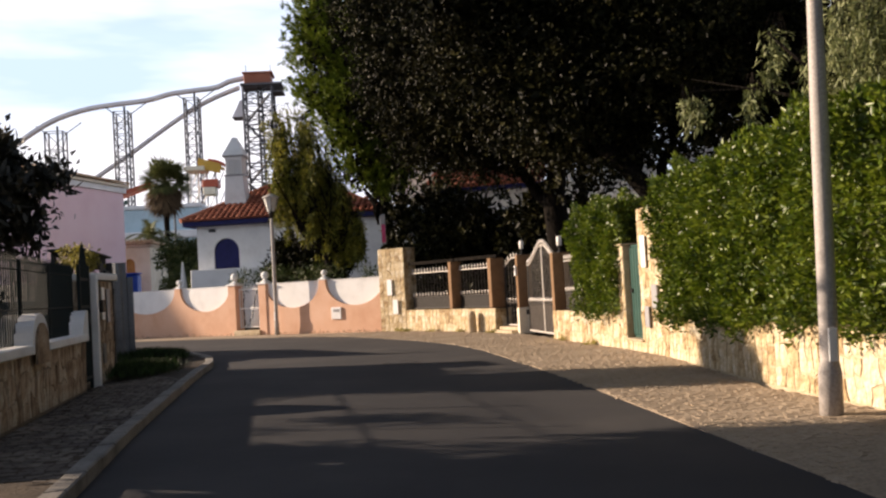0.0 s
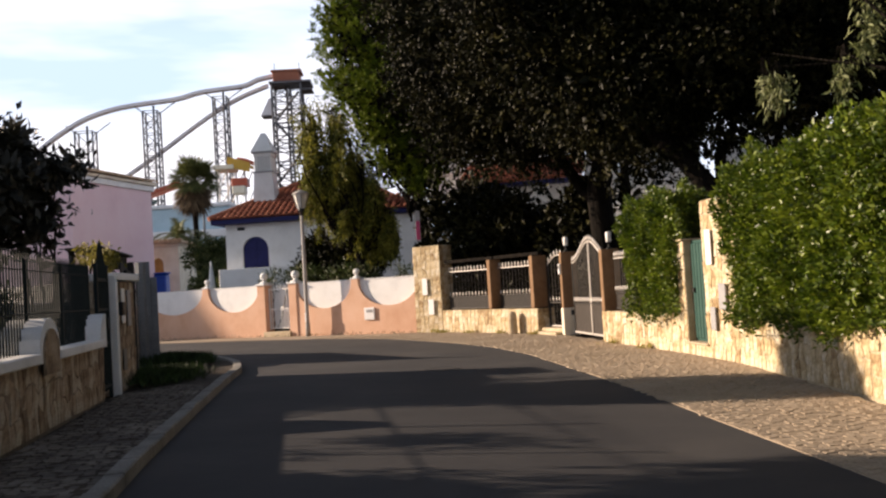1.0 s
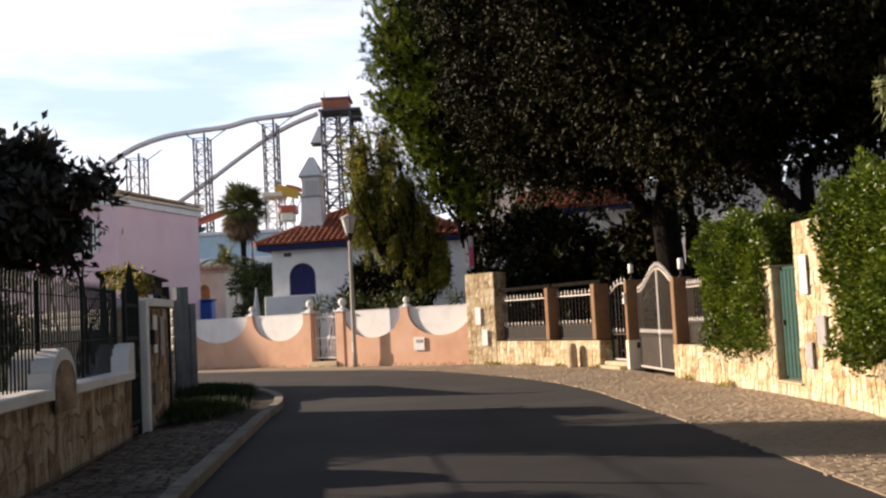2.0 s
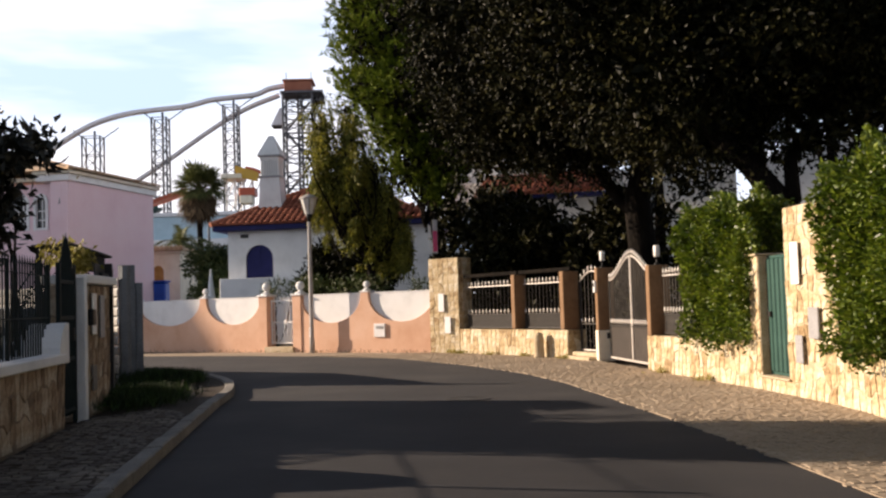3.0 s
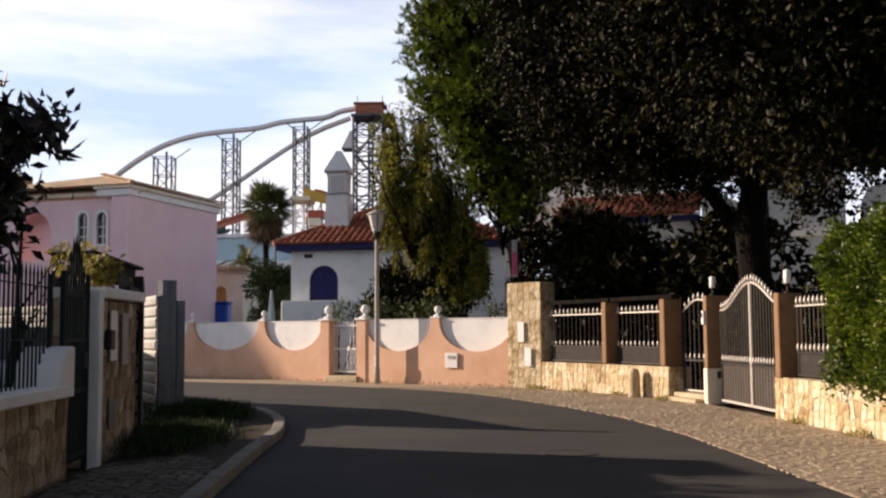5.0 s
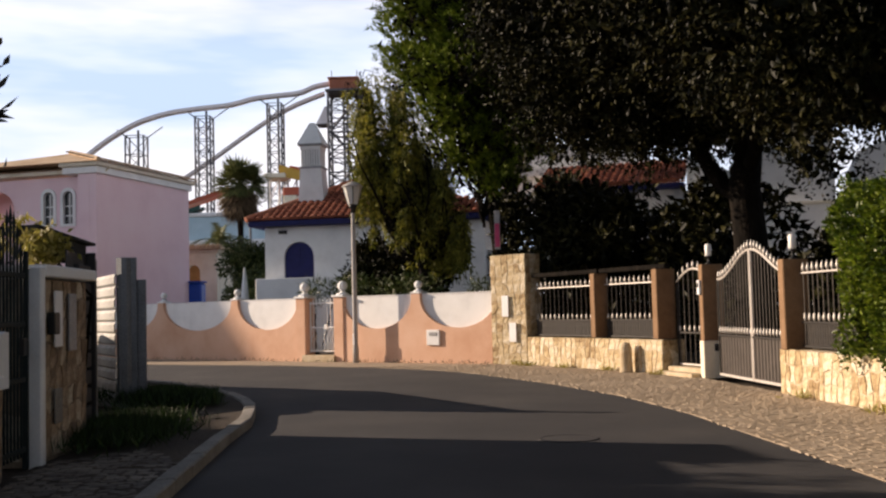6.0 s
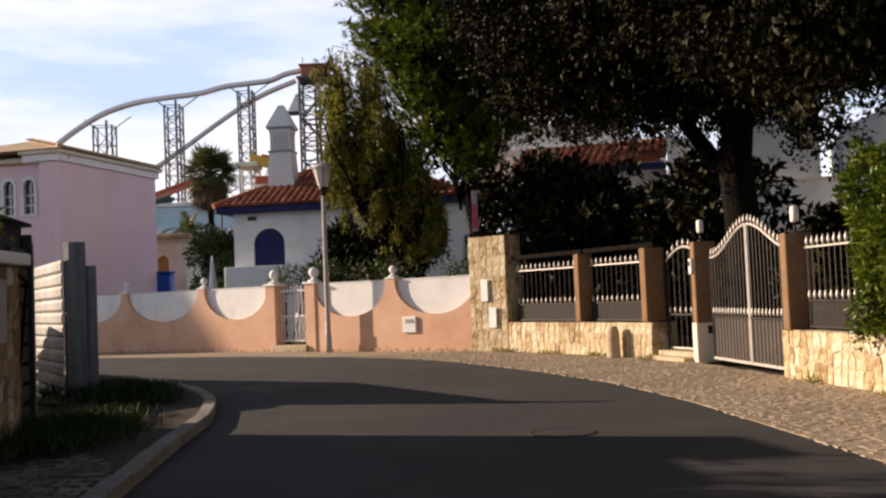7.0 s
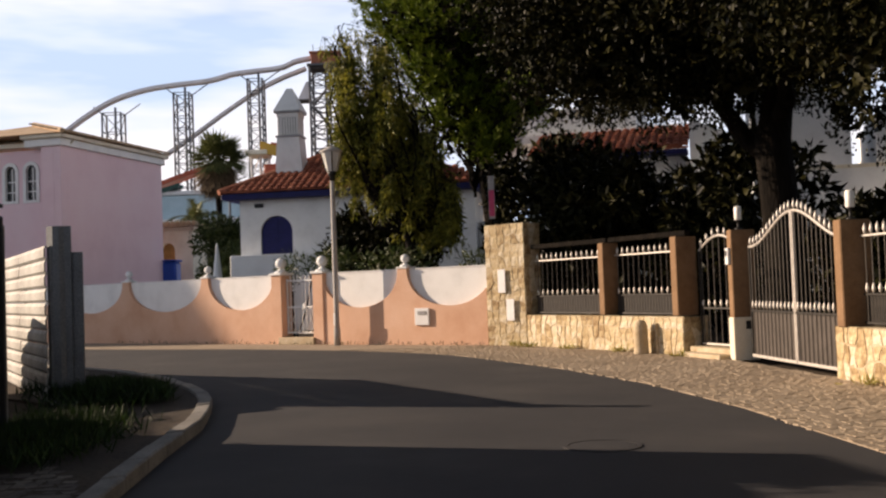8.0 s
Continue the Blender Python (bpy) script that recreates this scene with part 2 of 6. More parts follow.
PANE = material("dark_window_pane", [(0.012, 0.016, 0.02), (0.02, 0.026, 0.03)], 0.08, 1, 10, 0, spec=0.6)
# Pale, part-opaque body stands in for reflections on the lantern glass.
FROST = glass("lantern_glass", (0.8, 0.78, 0.74), 0.25, 0.4)
OPAL = material("opal_glass", [(0.78, 0.76, 0.72), (0.85, 0.84, 0.8)], 0.35, 4, 50, 0, stain=0.02)


# ---- mesh helpers ----
def as_mesh(name, bm):
    me = bpy.data.meshes.new(name)
    bm.normal_update()
    bm.to_mesh(me)
    bm.free()
    return me


def part(name, bm, mat, parent=None, label="", smooth=False):
    """One bmesh as one mesh object, under a thing or a part."""
    me = as_mesh(name, bm)
    me.materials.append(mat)
    if smooth:
        me.polygons.foreach_set("use_smooth", [True] * len(me.polygons))
    ob = new(name, me)
    if parent is not None:
        ob.parent = parent
    if label:
        tagged(ob, label)
    return ob


def again(ob, m, parent=None):
    """A further piece on the same mesh."""
    o = new(ob.name.split(".")[0], ob.data)
    o.parent = parent if parent is not None else ob.parent
    o.matrix_local = m
    return o


def thing(name, m, label, category, group="", kind=""):
    ob = new(name)
    ob.empty_display_size = 0.2
    ob.matrix_world = m
    return tagged(ob, label, category, group, kind)


def along(p, q, z=0.0):
    """A frame at p with x towards q and z up; y then points to the back."""
    return pose(p[0], p[1], z, 0, 0, math.degrees(math.atan2(q[1] - p[1], q[0] - p[0])))


def span(p, q):
    return math.hypot(q[0] - p[0], q[1] - p[1])


def box(x0, x1, y0, y1, z0, z1, bevel=0.008, bm=None):
    bm2 = bmesh.new()
    bmesh.ops.create_cube(bm2, size=1)
    for v in bm2.verts:
        v.co = Vector((x0 + (v.co.x + 0.5) * (x1 - x0), y0 + (v.co.y + 0.5) * (y1 - y0), z0 + (v.co.z + 0.5) * (z1 - z0)))
    if bevel:
        bmesh.ops.bevel(bm2, geom=bm2.edges[:], offset=bevel, segments=1, affect="EDGES")
    if bm is None:
        return bm2
    me = as_mesh("tmp", bm2)
    bm.from_mesh(me)
    bpy.data.meshes.remove(me)
    return bm


def prism(pts, z0, z1, bm=None):
    """An upright slab over a plan polygon."""
    bm = bm or bmesh.new()
    a = [bm.verts.new((x, y, z0)) for x, y in pts]
    b = [bm.verts.new((x, y, z1)) for x, y in pts]
    n = len(pts)
    bm.faces.new(a[::-1])
    bm.faces.new(b)
    for i in range(n):
        bm.faces.new((a[i], a[(i + 1) % n], b[(i + 1) % n], b[i]))
    bmesh.ops.recalc_face_normals(bm, faces=bm.faces[:])
    return bm


def slab(pts, y0, y1, bm=None):
    """A slab whose outline lies in x and z, from y0 to y1."""
    bm = bm or bmesh.new()
    a = [bm.verts.new((x, y0, z)) for x, z in pts]
    b = [bm.verts.new((x, y1, z)) for x, z in pts]
    n = len(pts)
    fs = [bm.faces.new(a[::-1]), bm.faces.new(b)]
    for i in range(n):
        fs.append(bm.faces.new((a[i], a[(i + 1) % n], b[(i + 1) % n], b[i])))
    bmesh.ops.recalc_face_normals(bm, faces=fs)
    bmesh.ops.triangulate(bm, faces=[f for f in fs if len(f.verts) > 4])
    return bm


def lathe(profile, sides=16, bm=None, at=(0, 0, 0)):
    """Turned shape from (radius, z) pairs."""
    bm = bm or bmesh.new()
    rings = []
    for r, z in profile:
        rings.append([bm.verts.new((at[0] + max(r, 1e-4) * math.cos(2 * math.pi * i / sides), at[1] + max(r, 1e-4) * math.sin(2 * math.pi * i / sides), at[2] + z)) for i in range(sides)])
    for a, b in zip(rings, rings[1:]):
        for i in range(sides):
            bm.faces.new((a[i], a[(i + 1) % sides], b[(i + 1) % sides], b[i]))
    bm.faces.new(rings[0][::-1])
    bm.faces.new(rings[-1])
    return bm


def tube(points, radii, sides=8, bm=None):
    """A tapered tube through points."""
    bm = bm or bmesh.new()
    pts = [Vector(p) for p in points]
    if not hasattr(radii, "__len__"):
        radii = [radii] * len(pts)
    rings = []
    for i, p in enumerate(pts):
        d = (pts[min(i + 1, len(pts) - 1)] - pts[max(i - 1, 0)]).normalized()
        ref = Vector((0, 0, 1)) if abs(d.z) < 0.9 else Vector((1, 0, 0))
        u = d.cross(ref).normalized()
        v = d.cross(u)
        rings.append([bm.verts.new(p + (u * math.cos(2 * math.pi * k / sides) + v * math.sin(2 * math.pi * k / sides)) * radii[i]) for k in range(sides)])
    for a, b in zip(rings, rings[1:]):
        for i in range(sides):
            bm.faces.new((a[i], a[(i + 1) % sides], b[(i + 1) % sides], b[i]))
    bm.faces.new(rings[0][::-1])
    bm.faces.new(rings[-1])
    bmesh.ops.recalc_face_normals(bm, faces=bm.faces[:])
    return bm


def leaf_mesh(name, centres, length, width, mat, parent, rng, droop=0.0, jitter=0.35, label="", fold=0.25, out=None, face=None):
    """Many small folded leaves, two triangles each. droop: how firmly they hang; out: directions that they lean to."""
    n = len(centres)
    d = rng.normal(size=(n, 3))
    if out is not None:
        d = d * 0.6 + out
    d[:, 2] -= droop * 3
    d /= np.linalg.norm(d, axis=1)[:, None]
    s = np.cross(d, rng.normal(size=(n, 3)) if face is None else face + 0.35 * rng.normal(size=(n, 3)))
    s /= np.linalg.norm(s, axis=1)[:, None]
    up = np.cross(s, d)
    ln = (length * (1 + jitter * rng.uniform(-1, 1, n)))[:, None]
    wd = (width * (1 + jitter * rng.uniform(-1, 1, n)))[:, None]
    mid = centres + d * ln * 0.45
    v = np.stack([centres, mid + s * wd / 2 + up * wd * fold, centres + d * ln, mid - s * wd / 2 + up * wd * fold], 1).reshape(-1, 3)
    idx = np.arange(n)[:, None] * 4
    tris = np.concatenate([idx + [0, 1, 2], idx + [0, 2, 3]], 1).reshape(-1)
    me = bpy.data.meshes.new(name)
    me.vertices.add(4 * n)
    me.vertices.foreach_set("co", v.ravel())
    me.loops.add(6 * n)
    me.loops.foreach_set("vertex_index", tris.astype(np.int32))
    me.polygons.add(2 * n)
    me.polygons.foreach_set("loop_start", np.arange(0, 6 * n, 3, dtype=np.int32))
    me.update(calc_edges=True)
    me.validate()
    me.materials.append(mat)
    ob = new(name, me)
    if parent is not None:
        ob.parent = parent
    if label:
        tagged(ob, label)
    return ob


def clump_points(clumps, per, rng, shell=0.55):
    """Points in the outer shell of ellipsoids (x, y, z, rx, ry, rz), and the ways outwards."""
    pts, outs = [], []
    for c in clumps:
        c = np.array(c, float)
        n = int(per * (c[3] * c[4] + c[4] * c[5] + c[3] * c[5]) / 3)
        d = rng.normal(size=(n, 3))
        d /= np.linalg.norm(d, axis=1)[:, None]
        r = shell + (1 - shell) * rng.uniform(0, 1, n) ** 0.6
        lump = 1 + 0.18 * np.sin(d[:, 0] * 5 + c[0] * 3) * np.sin(d[:, 1] * 6 + c[1]) * np.sin(d[:, 2] * 5 + c[2] * 2)
        pts.append(c[:3] + d * c[3:] * (r * lump)[:, None])
        outs.append(d)
    return np.concatenate(pts), np.concatenate(outs)


def spread_clumps(centre, radii, count, size, rng, low=-1.0):
    """Smaller clumps over a big ellipsoid's skin, for a broken outline."""
    out = []
    while len(out) < count:
        d = rng.normal(size=3)
        d /= np.linalg.norm(d)
        if d[2] < low:
            continue
        s = size * rng.uniform(0.6, 1.3)
        k = rng.uniform(0.62, 1.0)
        out.append((*(np.array(centre) + d * np.array(radii) * k), s, s * rng.uniform(0.8, 1.2), s * rng.uniform(0.6, 0.95)))
    return out


# ---- ground, road, pavements ----
LEFT_EDGE = [(27.4, -30.4), (21.9, -24.4), (18.22, -20.3), (16.52, -18.44), (14.5, -16.14), (12.27, -13.58), (11.15, -12.28), (10.27, -11.2), (9.7, -10.64),
             (9.02, -9.98), (8.18, -9.33), (7.3, -8.8), (5.75, -8.0), (4.0, -7.4), (1.0, -6.8), (-5.0, -6.6), (-14.0, -7.0), (-30.0, -8.0)]
RIGHT_EDGE = [(32.0, -30.5), (26.5, -23.6), (22.8, -18.8), (20.1, -15.4), (18.3, -13.1), (15.75, -10.05), (14.1, -8.1), (12.3, -6.3), (10.3, -4.75),
              (8.6, -3.65), (7.2, -2.75), (5.75, -2.15), (3.4, -1.75), (0.8, -1.65), (-1.5, -1.9), (-5.0, -2.2), (-14.0, -2.4), (-30.0, -3.0)]
FRONT = [(31.0, -27.2), (26.0, -20.6), (22.5, -15.75), (20.95, -13.95), (18.63, -10.3), (17.3, -8.6), (15.7, -6.85), (14.25, -5.3), (12.1, -2.95), (11.0, -2.2),
         (9.1, -1.2), (6.95, -0.25), (5.9, -0.1), (0.0, -0.05), (-14.0, -0.05), (-30.0, -0.3)]
LEFT_WALL = [(25.0, -31.5), (20.5, -25.5), (14.42, -18.16), (12.78, -16.4), (10.95, -14.42), (9.72, -12.95), (6.7, -10.3), (3.0, -9.6), (-8.0, -9.2), (-30.0, -10.0)]


def inset_line(line, d):
    """The same line, moved d metres to its left."""
    out = []
    for i, p in enumerate(line):
        a, b = Vector(line[max(i - 1, 0)]), Vector(line[min(i + 1, len(line) - 1)])
        t = (b - a).normalized()
        out.append((p[0] - t.y * d, p[1] + t.x * d))
    return out


def ribbon(left, right, z, bm=None, thick=0.0):
    """A strip between two lines of the same count."""
    bm = bm or bmesh.new()
    a = [bm.verts.new((x, y, z)) for x, y in left]
    b = [bm.verts.new((x, y, z)) for x, y in right]
    for i in range(len(a) - 1):
        bm.faces.new((a[i], b[i], b[i + 1], a[i + 1]))
    if thick:
        c = [bm.verts.new((x, y, z - thick)) for x, y in left]
        d = [bm.verts.new((x, y, z - thick)) for x, y in right]
        for i in range(len(a) - 1):
            bm.faces.new((a[i + 1], c[i + 1], c[i], a[i]))
            bm.faces.new((b[i], d[i], d[i + 1], b[i + 1]))
    bmesh.ops.recalc_face_normals(bm, faces=bm.faces[:])
    for f in bm.faces:
        if abs(f.normal.z) > 0.5 and f.normal.z < 0:
            f.normal_flip()
    return bm


def resample(line, n):
    """n points at even steps along a line."""
    pts = [Vector(p) for p in line]
    ds = [0.0]
    for a, b in zip(pts, pts[1:]):
        ds.append(ds[-1] + (b - a).length)
    out = []
    for k in range(n):
        s = ds[-1] * k / (n - 1)
        i = max(j for j in range(len(ds)) if ds[j] <= s + 1e-9)
        i = min(i, len(pts) - 2)
        f = (s - ds[i]) / (ds[i + 1] - ds[i])
        p = pts[i].lerp(pts[i + 1], f)
        out.append((p.x, p.y))
    return out


def build_ground():
    bm = bmesh.new()
    bmesh.ops.create_grid(bm, x_segments=40, y_segments=40, size=1500)
    for v in bm.verts:
        v.co.z = -0.06
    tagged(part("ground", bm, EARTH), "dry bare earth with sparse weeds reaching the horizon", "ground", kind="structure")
    road = part("road", ribbon(resample(LEFT_EDGE, 90), resample(RIGHT_EDGE, 90), 0.0, thick=0.05), ASPHALT)
    tagged(road, "worn dark grey asphalt lane curving to the left", "road", kind="structure")
    pav = part("pavement", ribbon(resample(RIGHT_EDGE, 90), resample(FRONT, 90), 0.008, thick=0.06), COBBLE_BED)
    tagged(pav, "sandy bed of a pale limestone cobbled pavement", "pavement", kind="structure")
    inner = inset_line(LEFT_EDGE, 0.145)
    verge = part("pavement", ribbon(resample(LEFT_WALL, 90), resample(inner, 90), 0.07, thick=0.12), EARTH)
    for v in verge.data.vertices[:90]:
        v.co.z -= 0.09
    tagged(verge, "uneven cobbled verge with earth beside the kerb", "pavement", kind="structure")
    kerb = thing("kerb", Matrix(), "pale concrete kerb stones along the road bend", "kerb", kind="structure")
    pts = resample(LEFT_EDGE[:16], 62)
    inn = resample(inner[:16], 62)
    for i in range(len(pts) - 1):
        a, b, c, d = Vector(pts[i]), Vector(pts[i + 1]), Vector(inn[i + 1]), Vector(inn[i])
        g = (b - a).normalized() * 0.006
        bm = prism([tuple(a + g), tuple(b - g), tuple(c - g), tuple(d + g)], -0.04, 0.105 + 0.006 * math.sin(i * 2.3))
        bmesh.ops.bevel(bm, geom=[e for e in bm.edges if min(v.co.z for v in e.verts) > 0.05], offset=0.012, segments=1, affect="EDGES")
        part("kerb_stone", bm, KERB, kerb)
    return pav, verge


PAVEMENT, VERGE = build_ground()


# ---- stone facing ----
def stone_cells(length, height, rng, size=0.2):
    """Irregular facing stones over a length x height face: closed outlines of eight points."""
    rows = max(1, round(height / (size * 1.05)))
    cols = max(1, round(length / (size * 0.8)))
    hs = np.linspace(0, height, rows + 1)
    grid = {}
    for r in range(rows + 1):
        shift = rng.uniform(-0.5, 0.5)
        for c in range(cols + 1):
            x = length * c / cols
            z = hs[r]
            if 0 < c < cols:
                x += (rng.uniform(-0.33, 0.33) + 0.15 * shift) * length / cols
            if 0 < r < rows:
                z += rng.uniform(-0.3, 0.3) * height / rows
            grid[r, c] = Vector((x, z))
    mids = {}

    def mid(a, b):
        key = (min(a, b), max(a, b))
        if key not in mids:
            p, q = grid[a], grid[b]
            m = (p + q) / 2
            edge = (a[0] == b[0] and a[0] in (0, rows)) or (a[1] == b[1] and a[1] in (0, cols))
            if not edge:
                n = Vector((-(q - p).y, (q - p).x))
                m += n * rng.uniform(-0.16, 0.16)
            mids[key] = m
        return mids[key]

    cells, used = [], set()
    for r in range(rows):
        for c in range(cols):
            if (r, c) in used:
                continue
            r2 = r
            if r + 1 < rows and (r + 1, c) not in used and rng.uniform() < 0.3:
                r2 = r + 1
                used.add((r2, c))
            ring = [(r, c), (r, c + 1)] + [(k, c + 1) for k in range(r + 1, r2 + 2)] + [(k, c) for k in range(r2 + 1, r, -1)]
            pts = []
            for a, b in zip(ring, ring[1:] + ring[:1]):
                pts += [grid[a], mid(a, b)]
            cells.append(pts)
    return cells


def stone_face(parent, m, length, height, mat, rng, size=0.2, name="stone", z0=0.0, gap=0.002, proud=0.008):
    """Facing stones as pieces of their own, standing out of the face y = 0 towards -y of the frame m (relative to the parent)."""
    for pts in stone_cells(length, height, rng, size):
        c = sum(pts, Vector((0, 0))) / len(pts)
        d = proud * rng.uniform(0.55, 1.25)
        bm = bmesh.new()
        base, top = [], []
        tilt = rng.uniform(-0.05, 0.05, 2)
        for p in pts:
            o = c - p
            a = p + o.normalized() * gap
            b = p + o.normalized() * (gap + 0.014)
            base.append(bm.verts.new((a.x - c.x, 0.02, a.y - c.y)))
            top.append(bm.verts.new((b.x - c.x, -d + tilt[0] * (b.x - c.x) + tilt[1] * (b.y - c.y), b.y - c.y)))
        n = len(pts)
        bm.faces.new(top)
        for i in range(n):
            bm.faces.new((base[i], base[(i + 1) % n], top[(i + 1) % n], top[i]))
        bmesh.ops.recalc_face_normals(bm, faces=bm.faces[:])
        ob = part(name, bm, mat, parent)
        ob.matrix_local = m @ pose(c.x, 0, z0 + c.y)


# ---- peach and white garden wall ----
def scallop(x0, x1, low, high, n=22, lip=0.125):
    """The sunk curve between two peaks, from x0 to x1."""
    pts = [(x0 + lip, high)]
    for i in range(n + 1):
        a = math.pi * i / n
        x = (x0 + x1) / 2 - math.cos(a) * ((x1 - x0) / 2 - lip)
        z = high - 0.03 - (high - 0.03 - low) * math.sin(a) ** 0.92
        pts.append((x, z))
    pts.append((x1 - lip, high))
    return pts


def finial(parent, x, y, z, r, name="ball_finial"):
    prof = [(r * 1.25, 0), (r * 1.25, 0.03), (r * 0.75, 0.05), (r * 0.42, r * 0.9)]
    for i in range(11):
        a = -1.15 + i * (math.pi / 2 + 1.15) / 10
        prof.append((r * math.cos(a), r * 0.9 + r * 0.9 + r * math.sin(a)))
    part(name, lathe(prof, 16, at=(x, y, z)), WHITE, parent, smooth=True)


def build_peach_wall():
    w = thing("garden_wall", Matrix(), "peach rendered garden wall with white scalloped recesses and ball finials", "wall", kind="structure")
    top, low = 1.60, 0.82
    for x0, x1 in ((-13.0, 0.16), (1.16, 5.93)):
        part("white_panel", box(x0, x1, 0.0, 0.16, 0, top, 0.01), WHITE, w, "white limewashed back panel")
        part("coping", box(x0, x1, -0.012, 0.18, top, top + 0.025, 0.006), WHITE, w)
    runs = [(-12.9, [(-12.01, -8.85), (-8.85, -5.69), (-5.69, -2.53), (-2.53, 0.0)], 0.155), (1.165, [(1.32, 3.76), (3.76, 6.2)], 5.92)]
    for x0, bays, x1 in runs:
        line = [(x0, 0.0), (x1, 0.0), ]
        up = []
        for a, b in bays:
            up += scallop(a, b, low, top + 0.03)
        up = [p for p in up if x0 <= p[0] <= x1]
        up = [(x0, up[0][1])] + up + [(x1, up[-1][1])]
        part("peach_face", slab(line + up[::-1], -0.10, -0.003), PEACH, w, "peach painted render with faint stains")
    # gate pillars and step
    for x, s in ((0.0, -1), (1.32, 1)):
        part("gate_pillar", box(x - 0.165, x + 0.165, -0.13, 0.24, 0, 1.615, 0.012), PEACH, w)
        part("pillar_cap", box(x - 0.20, x + 0.20, -0.17, 0.28, 1.615, 1.67, 0.01), WHITE, w)
        finial(w, x, 0.05, 1.67, 0.125)
    for x in (-8.85, -5.69, -2.53, 3.76):
        part("peak_cap", box(x - 0.15, x + 0.15, -0.12, 0.19, 1.63, 1.67, 0.01), WHITE, w)
        finial(w, x, 0.03, 1.67, 0.095)
    part("step", box(0.1, 1.22, -0.2, 0.2, 0.0, 0.17, 0.015), MORTAR, w, "pale stone step")
    part("vent_plate", box(1.43, 1.53, -0.112, -0.10, 1.2, 1.3, 0.004), PEACH, w)
    return w


def build_white_gate():
    g = thing("metal_gate", pose(0, 0, 0), "white painted metal pedestrian gate, shut, with zigzag lower bars", "gate")
    x0, x1, z0, z1 = 0.18, 1.14, 0.23, 1.5
    for a, b in ((x0, x0 + 0.035), (x1 - 0.035, x1)):
        part("stile", box(a, b, 0.03, 0.065, z0, z1 + 0.02, 0.004), WHITE, g)
    for z in (z0 + 0.02, z0 + 0.62, z1 - 0.04):
        part("rail", box(x0 + 0.035, x1 - 0.035, 0.033, 0.062, z, z + 0.035, 0.003), WHITE, g)
    bar = None
    n = 8
    for i in range(1, n):
        m = pose(x0 + (x1 - x0) * i / n, 0.047, z0 + 0.02)
        if bar is None:
            bar = part("bar", tube([(0, 0, 0), (0, 0, 1.22), (0, 0, 1.30), (0, 0, 1.36)], [0.011, 0.011, 0.016, 0.002], 6), WHITE, g)
            bar.matrix_local = m
        else:
            again(bar, m)
    zig = None
    for i in range(6):
        xa = x0 + 0.06 + i * (x1 - x0 - 0.12) / 6
        dx = (x1 - x0 - 0.12) / 6
        if zig is None:
            zig = part("zigzag_bar", tube([(0, 0, 0), (dx / 2, 0, 0.15), (0, 0, 0.3), (dx / 2, 0, 0.45), (0, 0, 0.58)], 0.009, 5), WHITE, g)
            zig.matrix_local = pose(xa, 0.03, z0 + 0.04)
        else:
            again(zig, pose(xa, 0.03, z0 + 0.04))
    part("lock_box", box(0.7, 0.78, 0.02, 0.075, 0.82, 0.94, 0.006), WHITE, g)


def build_mailbox():
    b = thing("letter_box", pose(4.29, -0.10, 0.42), "white letter box with a dark slot set on the peach wall", "letterbox")
    part("body", box(-0.19, 0.19, -0.05, 0.0, 0, 0.36, 0.012), PAPER, b)
    part("flap", box(-0.1, 0.12, -0.062, -0.05, 0.22, 0.3, 0.004), PLATE_GREY, b, "dark grey slot flap")


def build_lamp(name_pos, height, radius, group):
    lamp = thing("street_lamp", pose(*name_pos, 0), "tall grey painted steel street lamp with a tapered glass lantern", "lamp", group)
    r = radius
    pole = part("pole", lathe([(r * 1.25, 0), (r * 1.25, 0.35), (r, 0.45), (r * 0.95, height * 0.55), (r * 0.8, height - 0.78), (r * 0.8, height - 0.74)], 20), POLE, lamp, smooth=True)
    part("access_door", box(-r * 0.45, r * 0.45, -r * 1.36, -r * 1.1, 0.45, 0.72, 0.004), PAPER, pole)
    part("collar", lathe([(r * 0.95, 0), (r * 0.95, 0.1), (r * 1.5, 0.13), (r * 1.7, 0.2), (r * 1.2, 0.21)], 16, at=(0, 0, height - 0.78)), BLACK, lamp, "black lantern collar", smooth=True)
    bm = bmesh.new()
    lathe([(0.12, 0), (0.235, 0.42), (0.228, 0.42), (0.115, 0.005)], 8, bm, at=(0, 0, height - 0.57))
    part("glass", bm, FROST, lamp, "tapered lantern glass, pale in place of its reflections")
    for k in range(4):
        a = math.pi / 4 + k * math.pi / 2
        part("strut", tube([(0.125 * math.cos(a), 0.125 * math.sin(a), height - 0.57), (0.24 * math.cos(a), 0.24 * math.sin(a), height - 0.14)], 0.011, 5), BLACK, lamp)
    part("cap", lathe([(0.255, 0), (0.26, 0.03), (0.16, 0.09), (0.05, 0.14)], 16, at=(0, 0, height - 0.15)), POLE, lamp, "grey lantern cap", smooth=True)
    part("bulb", lathe([(0.03, 0), (0.045, 0.1), (0.03, 0.2), (0.005, 0.23)], 10, at=(0, 0, height - 0.55)), OPAL, lamp, smooth=True)
    return lamp


# ---- stone wall with railings, gates ----
def spear(length, r=0.0075):
    """A bar with a leaf-shaped point."""
    bm = tube([(0, 0, 0), (0, 0, length)], r, 6)
    return bm


def tip():
    return lathe([(0.006, 0), (0.02, 0.035), (0.022, 0.055), (0.012, 0.1), (0.001, 0.135)], 8)


